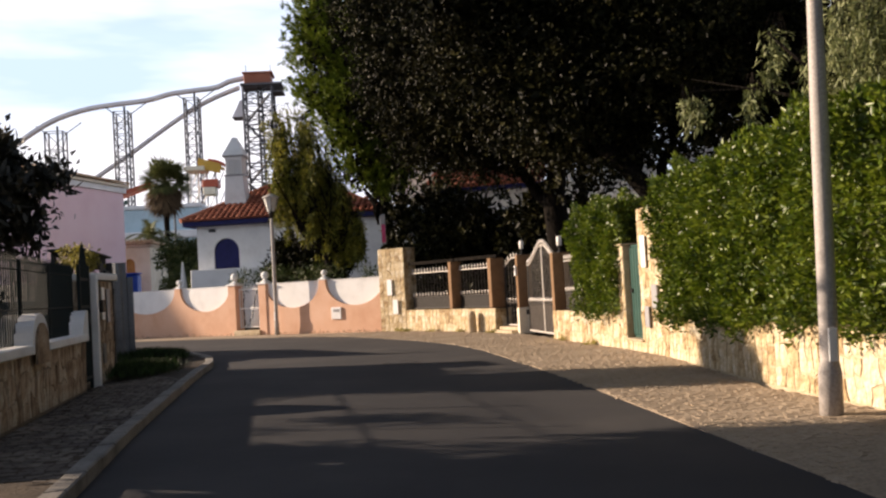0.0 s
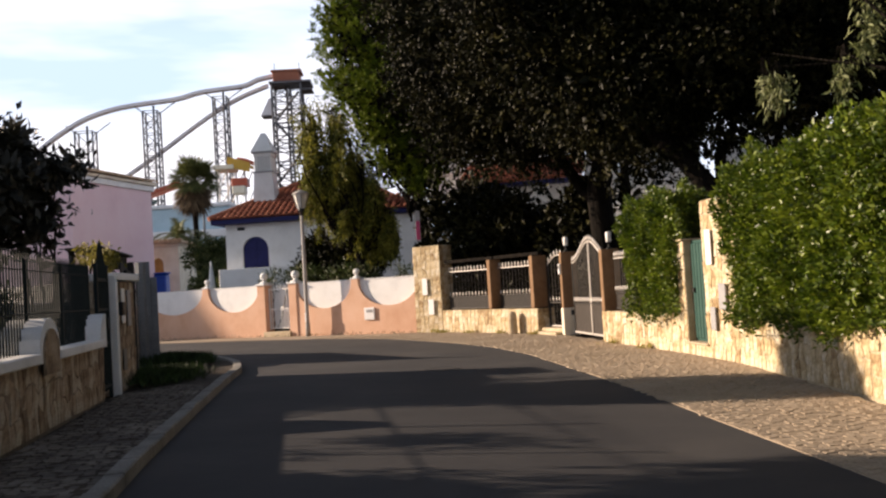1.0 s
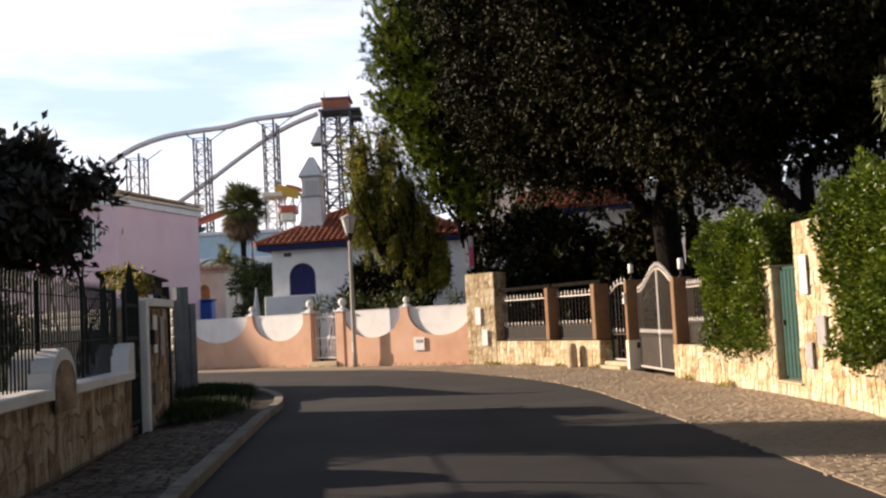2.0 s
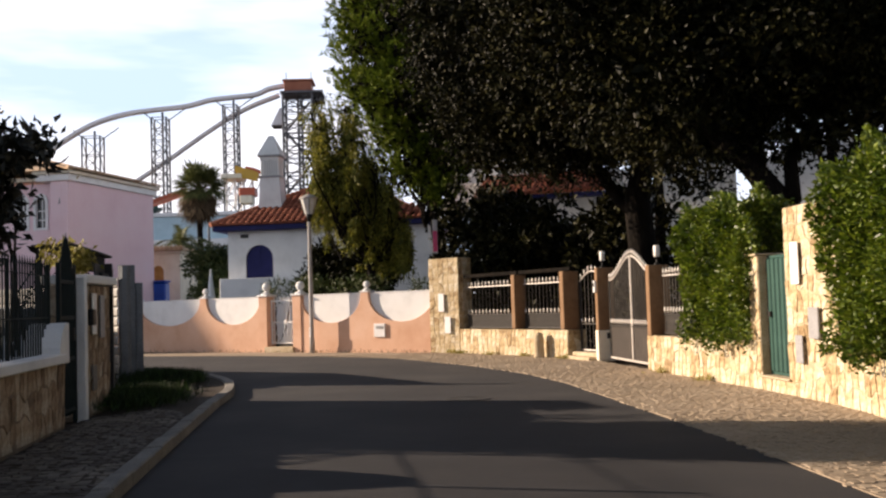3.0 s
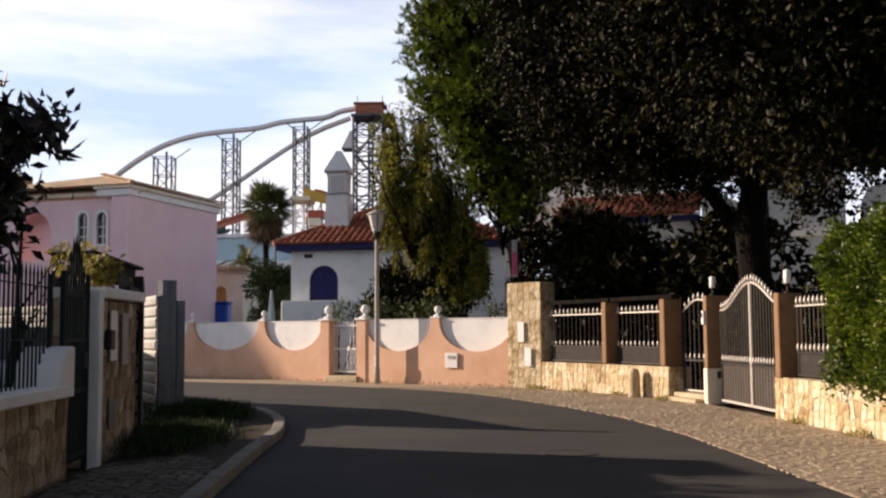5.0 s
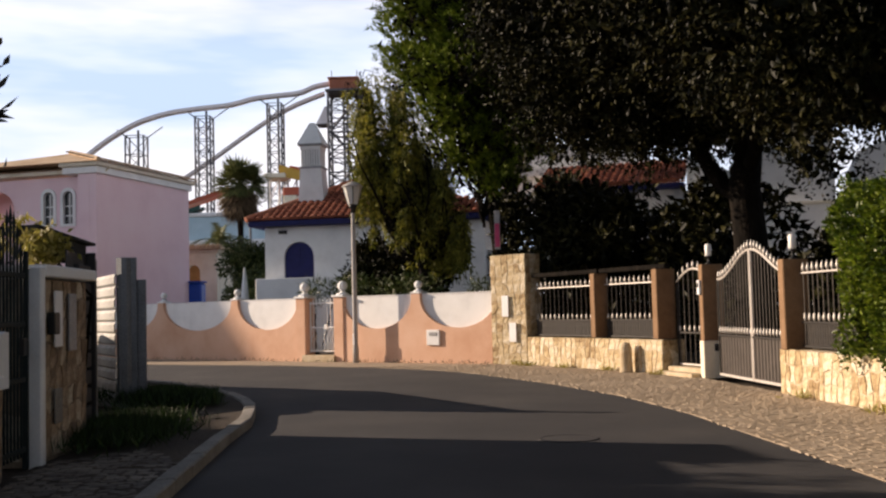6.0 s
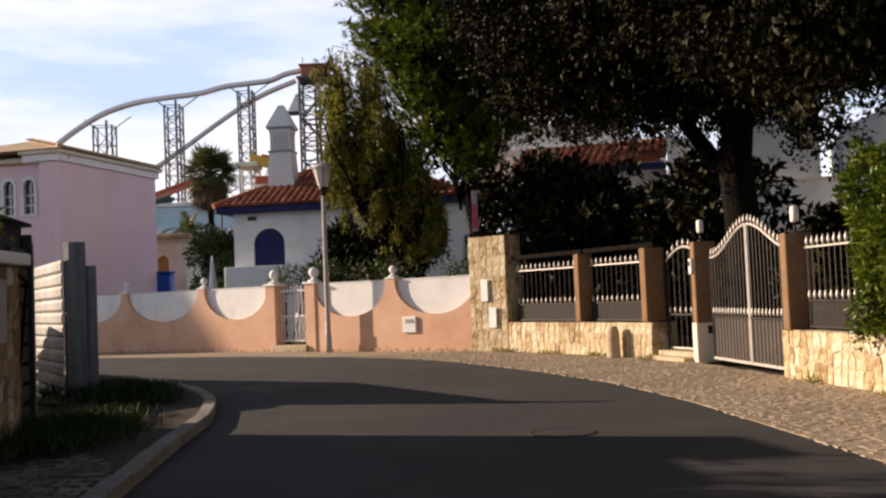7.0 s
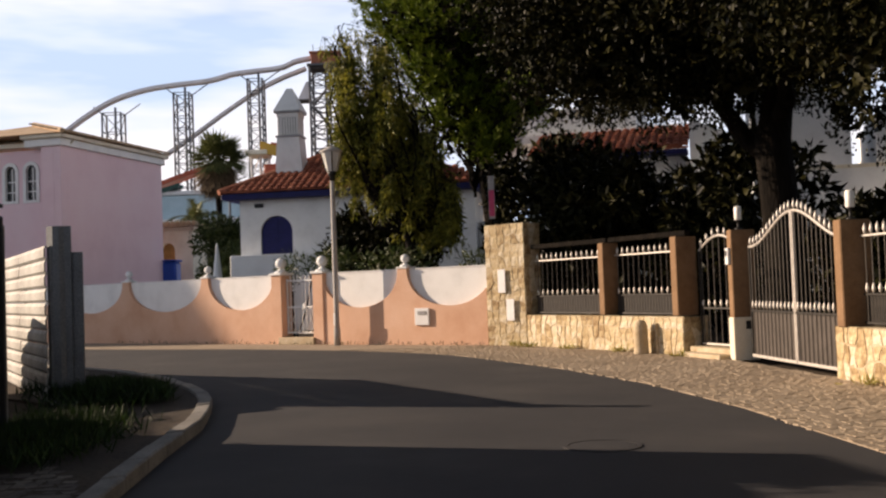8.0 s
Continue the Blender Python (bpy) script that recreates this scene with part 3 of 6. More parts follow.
def railing(parent, length, top, z0=0.63, mid=0.98, n=12, y=0.0):
    """Iron railing in the parent's frame, from x = 0 to length."""
    part("bottom_rail", box(0, length, y - 0.014, y + 0.014, z0, z0 + 0.03, 0.003), IRON, parent)
    part("middle_rail", box(0, length, y - 0.014, y + 0.014, mid - 0.035, mid - 0.01, 0.003), IRON, parent)
    part("top_rail", box(0, length, y - 0.018, y + 0.018, top - 0.024, top, 0.004), SILVER, parent, "silver painted top rail")
    part("backing_sheet", box(0, length, y + 0.02, y + 0.028, z0 + 0.02, mid - 0.03, 0), IRON, parent, "dark sheet behind the lower bars")
    bar = short = point = None
    for i in range(n):
        x = length * (i + 0.5) / n
        m = pose(x, y, z0)
        if bar is None:
            bar = part("bar", spear(top - z0), BAR, parent)
            bar.matrix_local = m
            point = part("spear_point", tip(), SILVER, parent, "silver spear point", smooth=True)
            point.matrix_local = pose(x, y, top)
        else:
            again(bar, m)
            again(point, pose(x, y, top))
        again(point, pose(x, y, mid - 0.01))
        m = pose(x + length / n / 2, y, z0)
        if i == n - 1:
            continue
        if short is None:
            short = part("short_bar", spear(mid - z0), BAR, parent)
            short.matrix_local = m
        else:
            again(short, m)


def pillar(p, q, height, w, depth=0.5, low=0.6, low_mat=None, label="orange rendered pillar with a flat cap beside the railings", z0=0.0):
    t = thing("pillar", along(p, q), label, "pillar", "pillars of the railed wall")
    part("shaft", box(-w / 2, w / 2, -0.03, depth, z0, height, 0.012), BRICK, t)
    if low_mat:
        part("plinth", box(-w / 2 - 0.012, w / 2 + 0.012, -0.045, depth, z0, low, 0.01), low_mat, t, "white painted plinth")
    return t


def stone_wall(p, q, height, thick, mat, seed, label, size=0.2, ends=(True, True), top=True, core=None):
    """A stone-faced garden wall from p to q: mortar core, facing stones on the road side and the open ends."""
    rng = np.random.default_rng(seed)
    w = thing("stone_wall", along(p, q), label, "wall", kind="structure")
    n = span(p, q)
    part("core", box(0, n, 0.0, thick, -0.05, height, 0.006), core or MORTAR, w, "sandy mortar core")
    stone_face(w, Matrix(), n, height + 0.01, mat, rng, size)
    if ends[0]:
        stone_face(w, pose(0, thick, 0, 0, 0, -90), thick, height + 0.01, mat, rng, size)
    if ends[1]:
        stone_face(w, pose(n, 0, 0, 0, 0, 90), thick, height + 0.01, mat, rng, size)
    if top:
        part("capping", box(-0.03, n + 0.03, -0.045, thick + 0.02, height + 0.005, height + 0.035, 0.01), MORTAR, w)
    return w


def build_right_front():
    # corner pier
    pier = stone_wall((5.94, -0.12), (6.93, -0.24), 2.40, 0.5, STONE, 3, "tall ochre stone corner pier with pinned papers", ends=(True, True), top=False)
    for x, z, h, w, mat, name in ((0.44, 1.05, 0.46, 0.19, PAPER, "notice_plate"), (0.64, 0.5, 0.42, 0.2, PAPER, "tile_plaque")):
        part(name, box(x - w / 2, x + w / 2, -0.055, -0.04, z, z + h, 0.004), mat, pier, "white plate fixed to the pier")
    # two railed bays
    a, b, c = (6.95, -0.25), (9.12, -1.22), (11.0, -2.18)
    stone_wall(a, b, 0.6, 0.5, STONE, 5, "low ochre stone wall below iron railings", ends=(False, False), top=False)
    stone_wall(b, c, 0.6, 0.5, STONE, 6, "low ochre stone wall below iron railings", ends=(False, True), top=False)
    n1, n2 = span(a, b), span(b, c)
    f1 = thing("railing", along(a, b) @ pose(0.06, 0.2, 0), "dark iron railing with silver spear points on a low stone wall", "railing", "railings of the stone wall")
    railing(f1, n1 - 0.06 - 0.12, 1.655, n=14)
    pillar((b[0], b[1]), c, 1.87, 0.16, depth=0.3, z0=0.62)
    f2 = thing("railing", along(b, c) @ pose(0.12, 0.2, 0), "dark iron railing with silver spear points on a low stone wall", "railing", "railings of the stone wall")
    railing(f2, n2 - 0.34, 1.66, n=12)
    pillar((c[0] - 0.13, c[1] + 0.07), (12.0, -2.8), 1.87, 0.17, depth=0.36, z0=0.62)
    for u, v in ((a, b), (b, c)):
        m = span(u, v)
        bt = thing("top_beam", along(u, v), "dark weathered timber beam lying on the pillars above the railings", "beam", "beams of the railed wall")
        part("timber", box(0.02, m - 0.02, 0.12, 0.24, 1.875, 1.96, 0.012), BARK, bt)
    # pedestrian gate, set back, with a step
    d, e = (11.06, -2.22), (11.98, -2.86)
    g = thing("metal_gate", along(d, e) @ pose(0.0, 0.28, 0), "narrow dark iron pedestrian gate with an arched top, shut", "gate", "iron gates")
    n = span(d, e)
    part("frame", box(0.0, 0.03, -0.015, 0.015, 0.16, 1.65, 0.003), IRON, g)
    part("frame", box(n - 0.03, n, -0.015, 0.015, 0.16, 1.65, 0.003), IRON, g)
    arch = [(n * k / 12, 0, 1.62 + 0.22 * math.sin(math.pi * k / 12)) for k in range(13)]
    part("arched_rail", tube(arch, 0.018, 6), SILVER, g, "silver arched top rail")
    for z in (0.17, 0.72):
        part("rail", box(0.03, n - 0.03, -0.014, 0.014, z, z + 0.03, 0.003), SILVER if z < 0.5 else IRON, g)
    for i in range(7):
        x = n * (i + 0.5) / 7
        h = 1.62 + 0.22 * math.sin(math.pi * (i + 0.5) / 7)
        part("bar", tube([(x, 0, 0.2), (x, 0, h)], 0.009, 6), BAR, g)
        p = part("spear_point", tip(), SILVER, g, "silver spear point", smooth=True)
        p.matrix_local = pose(x, 0, h + 0.01)
        again(p, pose(x, 0, 0.75))
    st = thing("door_step", along(d, e) @ pose(0, 0.0, 0), "worn pale stone step before the pedestrian gate", "step", kind="structure")
    part("tread", box(0.0, n, 0.05, 0.5, 0.0, 0.15, 0.015), MORTAR, st)
    part("lower_tread", box(0.0, n, -0.16, 0.05, 0.0, 0.075, 0.012), MORTAR, st)
    # post with intercom, white below
    e2, h = (12.08, -2.9), (14.28, -5.42)
    post = pillar((12.1, -2.92), h, 1.88, 0.17, depth=0.33, low=0.62, low_mat=CREAM)
    ic = part("intercom", box(-0.055, 0.055, -0.075, -0.03, 1.38, 1.62, 0.008), PAPER, post, "white intercom panel")
    part("speaker_slot", box(-0.03, 0.03, -0.08, -0.075, 1.5, 1.58, 0.002), BLACK, ic)
    part("socket_box", box(0.085, 0.103, 0.14, 0.26, 0.45, 0.57, 0.004), BLACK, post, "black socket cover")
    # double drive gate
    gm = along((12.22, -3.06), (14.2, -5.33))
    n = span((12.22, -3.06), (14.2, -5.33))
    g = thing("drive_gate", gm @ pose(0, 0.2, 0), "double dark iron drive gate with a curved silver top rail, shut", "gate", "iron gates")

    def crest(x):
        u = abs(2 * x / n - 1)
        return 2.03 - 0.41 * (0.5 - 0.5 * math.cos(math.pi * min(1, u * 1.04)))

    for leaf, (x0, x1) in (("gate_leaf", (0.0, n / 2 - 0.012)), ("gate_leaf", (n / 2 + 0.012, n))):
        lf = part(leaf, tube([(x0 + (x1 - x0) * k / 14, 0, crest(x0 + (x1 - x0) * k / 14)) for k in range(15)], 0.019, 6), SILVER, g, "curved silver top rail of one leaf")
        part("sheet", box(x0 + 0.02, x1 - 0.02, 0.012, 0.02, 0.1, 0.72, 0), GATE_SHEET, lf, "dark lower sheet")
        part("bottom_rail", box(x0, x1, -0.02, 0.02, 0.06, 0.1, 0.004), SILVER, lf)
        part("middle_rail", box(x0, x1, -0.018, 0.018, 0.7, 0.73, 0.003), IRON, lf)
        for sx in (x0 + 0.012, x1 - 0.012):
            part("stile", box(sx - 0.014, sx + 0.014, -0.018, 0.018, 0.06, crest(sx), 0.003), SILVER if abs(sx - n / 2) < 0.1 else IRON, lf)
        p = None
        k = 12
        for i in range(k):
            x = x0 + (x1 - x0) * (i + 0.5) / k
            part("bar", tube([(x, 0, 0.1), (x, 0, crest(x))], 0.0075, 6), BAR, lf)
            if p is None:
                p = part("spear_point", tip(), SILVER, lf, "silver spear point", smooth=True)
                p.matrix_local = pose(x, 0, crest(x) + 0.015)
            else:
                again(p, pose(x, 0, crest(x) + 0.015), lf)
            again(p, pose(x, 0, 0.74), lf)
    # gate post, railing, and low wall with the hedge block
    a, b, c = (14.28, -5.42), (15.55, -6.78), (17.18, -8.52)
    pillar((14.33, -5.47), b, 1.8, 0.17, depth=0.33, z0=0.6)
    stone_wall((14.2, -5.33), c, 0.6, 0.5, STONE, 8, "low ochre stone wall under a clipped hedge", ends=(True, True), top=False)
    f = thing("railing", along(a, b) @ pose(0.2, 0.2, 0), "dark iron railing with silver spear points on a low stone wall", "railing", "railings of the stone wall")
    railing(f, 1.35, 1.62, n=10)
    # garden lamps on the posts
    for (x, y), z in (((12.2, -2.85), 1.88), ((14.42, -5.3), 1.8)):
        l = thing("wall_lamp", pose(x, y, z), "small black bracket lamp with an opal cylinder on a gate post", "lamp", "post lamps")
        part("bracket", lathe([(0.055, 0), (0.055, 0.02), (0.018, 0.03), (0.018, 0.12), (0.05, 0.14)], 10), BLACK, l, smooth=True)
        part("shade", lathe([(0.046, 0.14), (0.052, 0.15), (0.052, 0.32), (0.04, 0.335), (0.01, 0.34)], 14), OPAL, l, "white opal cylinder shade", smooth=True)
    # bollard
    bo = thing("bollard", pose(10.16, -1.96, 0), "short round-topped stone bollard before the low wall", "bollard")
    part("body", lathe([(0.125, 0), (0.12, 0.05), (0.11, 0.46), (0.09, 0.52), (0.05, 0.55), (0.005, 0.56)], 18), MORTAR, bo, smooth=True)
    part("drain_pipe", tube([(0.26, 0.05, 0), (0.26, 0.05, 0.5)], 0.03, 8), MORTAR, bo)


def build_green_door():
    a, b = (17.2, -8.55), (17.72, -9.18)
    n = span(a, b)
    stone_wall((17.18, -8.52), (17.76, -9.22), 0.17, 0.45, STONE, 11, "low stone sill below a green slatted door", ends=(False, False))
    t = thing("garden_door", along(a, b) @ pose(0, 0.12, 0), "dark green slatted metal garden door, shut, between stone piers", "door")
    part("frame", box(0.0, n, 0.0, 0.05, 0.21, 0.25, 0.004), GREEN_PAINT, t)
    part("frame", box(0.0, n, 0.0, 0.05, 1.7, 1.74, 0.004), GREEN_PAINT, t)
    k = 6
    for i in range(k):
        x0 = n * i / k
        part("slat", box(x0 + 0.014, x0 + n / k - 0.014, -0.02, 0.03, 0.25, 1.7, 0.012), GREEN_PAINT, t)
    part("handle", box(n * 0.12, n * 0.2, -0.06, -0.012, 0.95, 1.02, 0.006), IRON, t, "dark handle")
    pier = stone_wall((17.74, -9.2), (18.62, -10.28), 2.28, 0.5, STONE, 12, "tall pale ochre stone pier beside a green door", ends=(True, True), top=False)
    part("wall_plate", box(0.28, 0.5, -0.055, -0.04, 1.35, 1.85, 0.004), PAPER, pier, "white plate fixed to the pier")
    part("meter_cover", box(0.72, 0.98, -0.06, -0.035, 0.72, 1.08, 0.006), PLATE_GREY, pier, "grey meter cover")
    part("meter_cover", box(0.32, 0.52, -0.055, -0.04, 0.42, 0.75, 0.006), PLATE_GREY, pier, "grey meter cover")
    thin = stone_wall((17.0, -8.33), (17.2, -8.56), 1.74, 0.4, STONE, 13, "slim ochre stone jamb of the garden door", ends=(True, False), size=0.2)
    # long low wall under the tall hedge
    stone_wall((18.6, -10.27), (20.95, -13.7), 0.6, 0.45, STONE, 14, "low ochre stone wall below a tall clipped hedge", ends=(False, False), top=False)
    stone_wall((20.95, -13.7), (22.62, -15.85), 0.66, 0.45, STONE, 15, "low ochre stone wall below a tall clipped hedge", ends=(False, False), top=False)
    stone_wall((22.62, -15.85), (26.0, -20.6), 0.68, 0.45, STONE, 16, "low ochre stone wall below a tall clipped hedge", ends=(False, False), top=False)


def hedge(p, q, z0, z1, depth, front, seed, label, per=2600):
    """A clipped hedge: leaves on a lumpy block."""
    rng = np.random.default_rng(seed)
    n = span(p, q)
    h = thing("hedge", along(p, q), label, "hedge")
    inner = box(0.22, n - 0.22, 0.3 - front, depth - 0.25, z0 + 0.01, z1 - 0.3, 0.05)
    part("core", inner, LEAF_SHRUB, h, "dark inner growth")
    faces = [("front", n * (z1 - z0)), ("top", n * depth), ("end", depth * (z1 - z0)), ("end2", depth * (z1 - z0)), ("back", n * (z1 - z0) * 0.3)]
    pts, out = [], []
    for f, area in faces:
        m = int(per * area)
        u, v = rng.uniform(0, 1, m), rng.uniform(0, 1, m)
        lump = 0.15 * np.sin(u * n * 3.7 + seed + 2 * v) * np.sin(v * 6.3 + u * n) + 0.11 * np.sin(u * n * 7.3 + v * 7 + 2 * np.sin(u * n * 1.7)) * np.cos(v * 9 - u * n * 3)
        deep = rng.uniform(0, 0.45, m) ** 1.5
        if f in ("front", "back"):
            s = -1 if f == "front" else 1
            y0 = -front if s < 0 else depth
            p3 = np.stack([u * n, y0 - s * deep + s * lump * -s * s + 0 * u, z0 + v * (z1 - z0)], 1)
            p3[:, 1] = y0 + (deep - lump) * (-s)
            o = np.tile([0, s, 0.25], (m, 1))
            if f == "front":
                p3[:, 2] += (v < 0.1) * rng.uniform(-0.2, 0.02, m) * (0.6 + 0.6 * np.sin(u * n * 5.1 + seed))
        elif f == "top":
            p3 = np.stack([u * n, -front + v * (depth + front), z1 - deep + lump], 1)
            o = np.tile([0, -0.2, 1.0], (m, 1))
        else:
            s = -1 if f == "end" else 1
            p3 = np.stack([(0 if s < 0 else n) + s * (lump - deep), -front + u * (depth + front), z0 + v * (z1 - z0)], 1)
            o = np.tile([s, 0, 0.2], (m, 1))
        pts.append(p3)
        out.append(o)
    leaf_mesh("foliage", np.concatenate(pts), 0.075, 0.038, LEAF_HEDGE, h, rng, out=np.concatenate(out) * 0.9, label="small glossy bright green leaves")
    return h


build_peach_wall()
build_white_gate()
build_mailbox()
build_lamp((2.11, -0.38), 4.42, 0.06, "street lamps")
near_lamp = build_lamp((22.08, -15.97), 4.35, 0.076, "street lamps")
near_lamp.matrix_world = pose(22.08, -15.97, 0) @ pose(0, 0, 0, 0, 0, 32) @ pose(0, 0, 0, 0, 1.5, 0)
build_right_front()
build_green_door()
hedge((15.6, -6.86), (17.02, -8.4), 0.62, 2.5, 0.8, 0.12, 21, "clipped bright green hedge block on a low stone wall")
hedge((18.62, -10.35), (21.0, -13.8), 0.62, 2.55, 1.2, 0.14, 22, "tall clipped bright green hedge above a low stone wall")
hedge((21.0, -13.8), (26.0, -20.7), 0.66, 2.62, 1.2, 0.05, 23, "tall clipped bright green hedge above a low stone wall", per=1900)


# ---- left side: scalloped wall, railings, pillar, posts ----
def build_left_front():
    p, q = (16.6, -20.6), (11.25, -14.75)
    n = span(p, q)
    w = stone_wall(p, q, 0.72, 0.3, STONE_BROWN, 31, "brown stone wall with a white scalloped coping and railings", ends=(False, True), top=False, core=MORTAR_BROWN)
    step = 3.3
    peaks = [n - k * step for k in range(0, 3)]
    for i, x in enumerate(peaks):
        x0 = max(0.0, x - step)
        part("coping", box(x0 + (0.45 if x0 > 0 else 0), x - (0.45 if i else 0.12), -0.07, 0.34, 0.72, 0.83, 0.015), WHITE, w, "white painted coping")
        # rounded white arch with a stone face
        ring, inner = [], []
        for k in range(15):
            a = math.pi * k / 14
            ring.append((x + 0.45 * math.cos(a), 0.82 + 0.36 * math.sin(a)))
            inner.append((x + 0.33 * math.cos(a), 0.82 + 0.25 * math.sin(a)))
        if i == 0:
            ring = [(min(px, n + 0.0), pz) for px, pz in ring]
            inner = [(min(px, n - 0.11), pz) for px, pz in inner]
            ring = [(n, 0.72), (n, 1.16)] + [r for r in ring if r[0] < n - 0.01] + [(x - 0.45, 0.72)]
            part("arch", slab(ring, -0.06, 0.33), WHITE, w, "white rounded coping arch")
        else:
            part("arch", slab([(x + 0.45, 0.72)] + ring + [(x - 0.45, 0.72)], -0.06, 0.33), WHITE, w, "white rounded coping arch")
            part("arch_stone", slab([(x + 0.33, 0.6)] + inner + [(x - 0.33, 0.6)], -0.085, -0.058), STONE_BROWN, w)
    # iron railing above the coping
    f = thing("railing", along(p, q) @ pose(0, 0.14, 0), "dark green iron railing with spear points on a scalloped wall", "railing", "railings of the scalloped wall")
    part("rail", box(0, n - 0.05, -0.015, 0.005, 1.225, 1.237, 0.002), IRON_GREEN, f)
    part("rail", box(0, n - 0.05, -0.006, 0.006, 1.69, 1.701, 0.002), IRON_GREEN, f)
    bar = None
    k = 76
    for i in range(k):
        m = pose(n * (i + 0.5) / k, 0, 0.8)
        if bar is None:
            bar = part("bar", tube([(0, 0, 0), (0, 0, 0.98), (0, 0, 1.0), (0, 0, 1.09)], [0.0105, 0.0105, 0.013, 0.001], 6), IRON_GREEN, f)
            bar.matrix_local = m
        else:
            again(bar, m)
    for i in range(5):
        x = n - 0.12 - i * 1.65
        part("post", box(x - 0.02, x + 0.02, -0.02, 0.02, 0.78, 1.82, 0.005), IRON_GREEN, f)
    # iron gate leaf between the wall's end and the pillar, its spears rising to a crest
    hinge = (10.71, -14.14)
    gw = span(q, hinge)
    g = thing("metal_gate", along(q, hinge) @ pose(0.0, 0.06, 0), "dark green iron gate leaf with a rising spear crest, shut", "gate")
    k = 9
    for i in range(k):
        x = 0.06 + (gw - 0.12) * i / (k - 1)
        h = 1.74 + 0.36 * math.sin(math.pi * i / (k - 1)) ** 1.5
        part("bar", tube([(x, 0, 0.08), (x, 0, h), (x, 0, h + 0.02), (x, 0, h + 0.13)], [0.012, 0.012, 0.018, 0.001], 6), IRON_GREEN, g)
    for z in (0.12, 0.72, 1.2, 1.62):
        part("rail", box(0.06, gw - 0.06, -0.016, 0.016, z, z + 0.045, 0.004), IRON_GREEN, g)
    for x in (0.03, gw - 0.03):
        part("stile", box(x - 0.025, x + 0.025, -0.025, 0.025, -0.03, 1.86, 0.005), IRON_GREEN, g)
    part("lock_box", box(gw - 0.16, gw - 0.07, -0.03, 0.03, 0.95, 1.1, 0.006), BLACK, g)
    # stone pillar with white framing
    pa, pb = (10.72, -14.16), (9.72, -12.95)
    pn = span(pa, pb)
    t = stone_wall((10.62, -14.03), pb, 1.62, 0.45, STONE_BROWN, 33, "brown stone gate pillar with white painted edges", ends=(True, True), top=False, core=MORTAR_BROWN)
    part("white_edge", box(-0.12, 0.0, -0.06, 0.06, -0.05, 1.72, 0.012), WHITE, t, "white painted edge")
    part("white_cap", box(0.0, pn, -0.07, 0.5, 1.64, 1.75, 0.012), WHITE, t, "white painted cap band")
    m = part("letter_slot", box(0.13, 0.28, -0.1, -0.03, 1.12, 1.32, 0.01), BLACK, t, "black letter slot")
    part("grey_slab", box(0.72, 0.95, -0.05, -0.03, 0.95, 1.5, 0.008), PLATE_GREY, t, "smooth grey stone slab")
    part("pale_slab", box(0.3, 0.52, -0.05, -0.03, 1.0, 1.52, 0.008), PAPER, t, "pale notice slab")
    part("pale_slab", box(0.3, 0.5, -0.05, -0.03, 0.3, 0.62, 0.008), KERB, t)
    # dark slatted gate housing behind the pillar, with a small roof
    s = thing("slatted_gate", along((9.58, -12.92), (8.98, -12.32)) @ pose(0, 0.02, 0), "dark louvred metal gate behind a stone pillar, shut", "gate")
    for i in range(9):
        part("slat", box(0.04, 0.7, 0.0, 0.05, 0.16 + i * 0.19, 0.16 + i * 0.19 + 0.15, 0.01), DARKWOOD, s)
    # Sheet added to stop sun leaking through the slats and beside the pillar.
    part("backing", box(-0.22, 0.74, 0.06, 0.08, 0.05, 1.95, 0.004), DARKWOOD, s, "dark sheet added behind the slats against stray sunlight")
    part("post", box(0.715, 0.76, -0.04, 0.06, 0, 1.98, 0.01), DARKWOOD, s, "dark steel post")
    part("post_edge", box(0.762, 0.785, -0.045, 0.06, 0, 1.9, 0.004), KERB, s, "pale grey post edge")
    ca, cb = (9.25, -13.2), (8.98, -12.42)
    cn = span(ca, cb)
    r = thing("gate_canopy", along(ca, cb), "small dark pitched gate canopy overgrown with climber", "canopy")
    part("fascia", slab([(0, 1.86), (cn, 1.86), (cn, 2.06), (0, 2.2)], 0.02, 0.06), DARKWOOD, r, "dark boarded fascia")
    part("roof", slab([(-0.05, 2.205), (cn + 0.06, 2.06), (cn + 0.06, 2.09), (-0.05, 2.24)], -0.06, 0.6), DARKWOOD, r)
    part("post", box(0.0, 0.07, 0.5, 0.57, 0, 2.19, 0.005), DARKWOOD, r)
    part("post", box(cn - 0.07, cn, 0.5, 0.57, 0, 2.06, 0.005), DARKWOOD, r)
    rng = np.random.default_rng(35)
    c = rng.normal(size=(420, 3)) * [0.16, 0.08, 0.09] + [0.0, -0.1, 2.02]
    tagged(leaf_mesh("climber", c, 0.1, 0.05, LEAF_YELLOW, r, rng, droop=0.2, label="yellowing climber leaves"), kind="stuff")
    # steel section post at the corner, with corrugated sheets behind
    h = thing("steel_post", along((6.74, -10.32), (7.2, -9.98)) @ pose(0, 0, 0), "tall grey ribbed steel sheet post at the corner", "post")
    prof = [(-0.02, 0.0), (0.1, -0.05), (0.2, -0.05), (0.26, 0.0), (0.36, 0.0), (0.36, 0.03), (0.25, 0.03), (0.19, -0.02), (0.11, -0.02), (0.0, 0.03)]
    part("ribbed_sheet", prism([(0.74 * x - 0.1, y) for x, y in prof], 0, 2.09), GALV, h)
    part("backing_sheet", box(0.13, 0.29, 0.03, 0.06, 0, 1.78, 0.004), GALV, h, "shorter grey sheet")


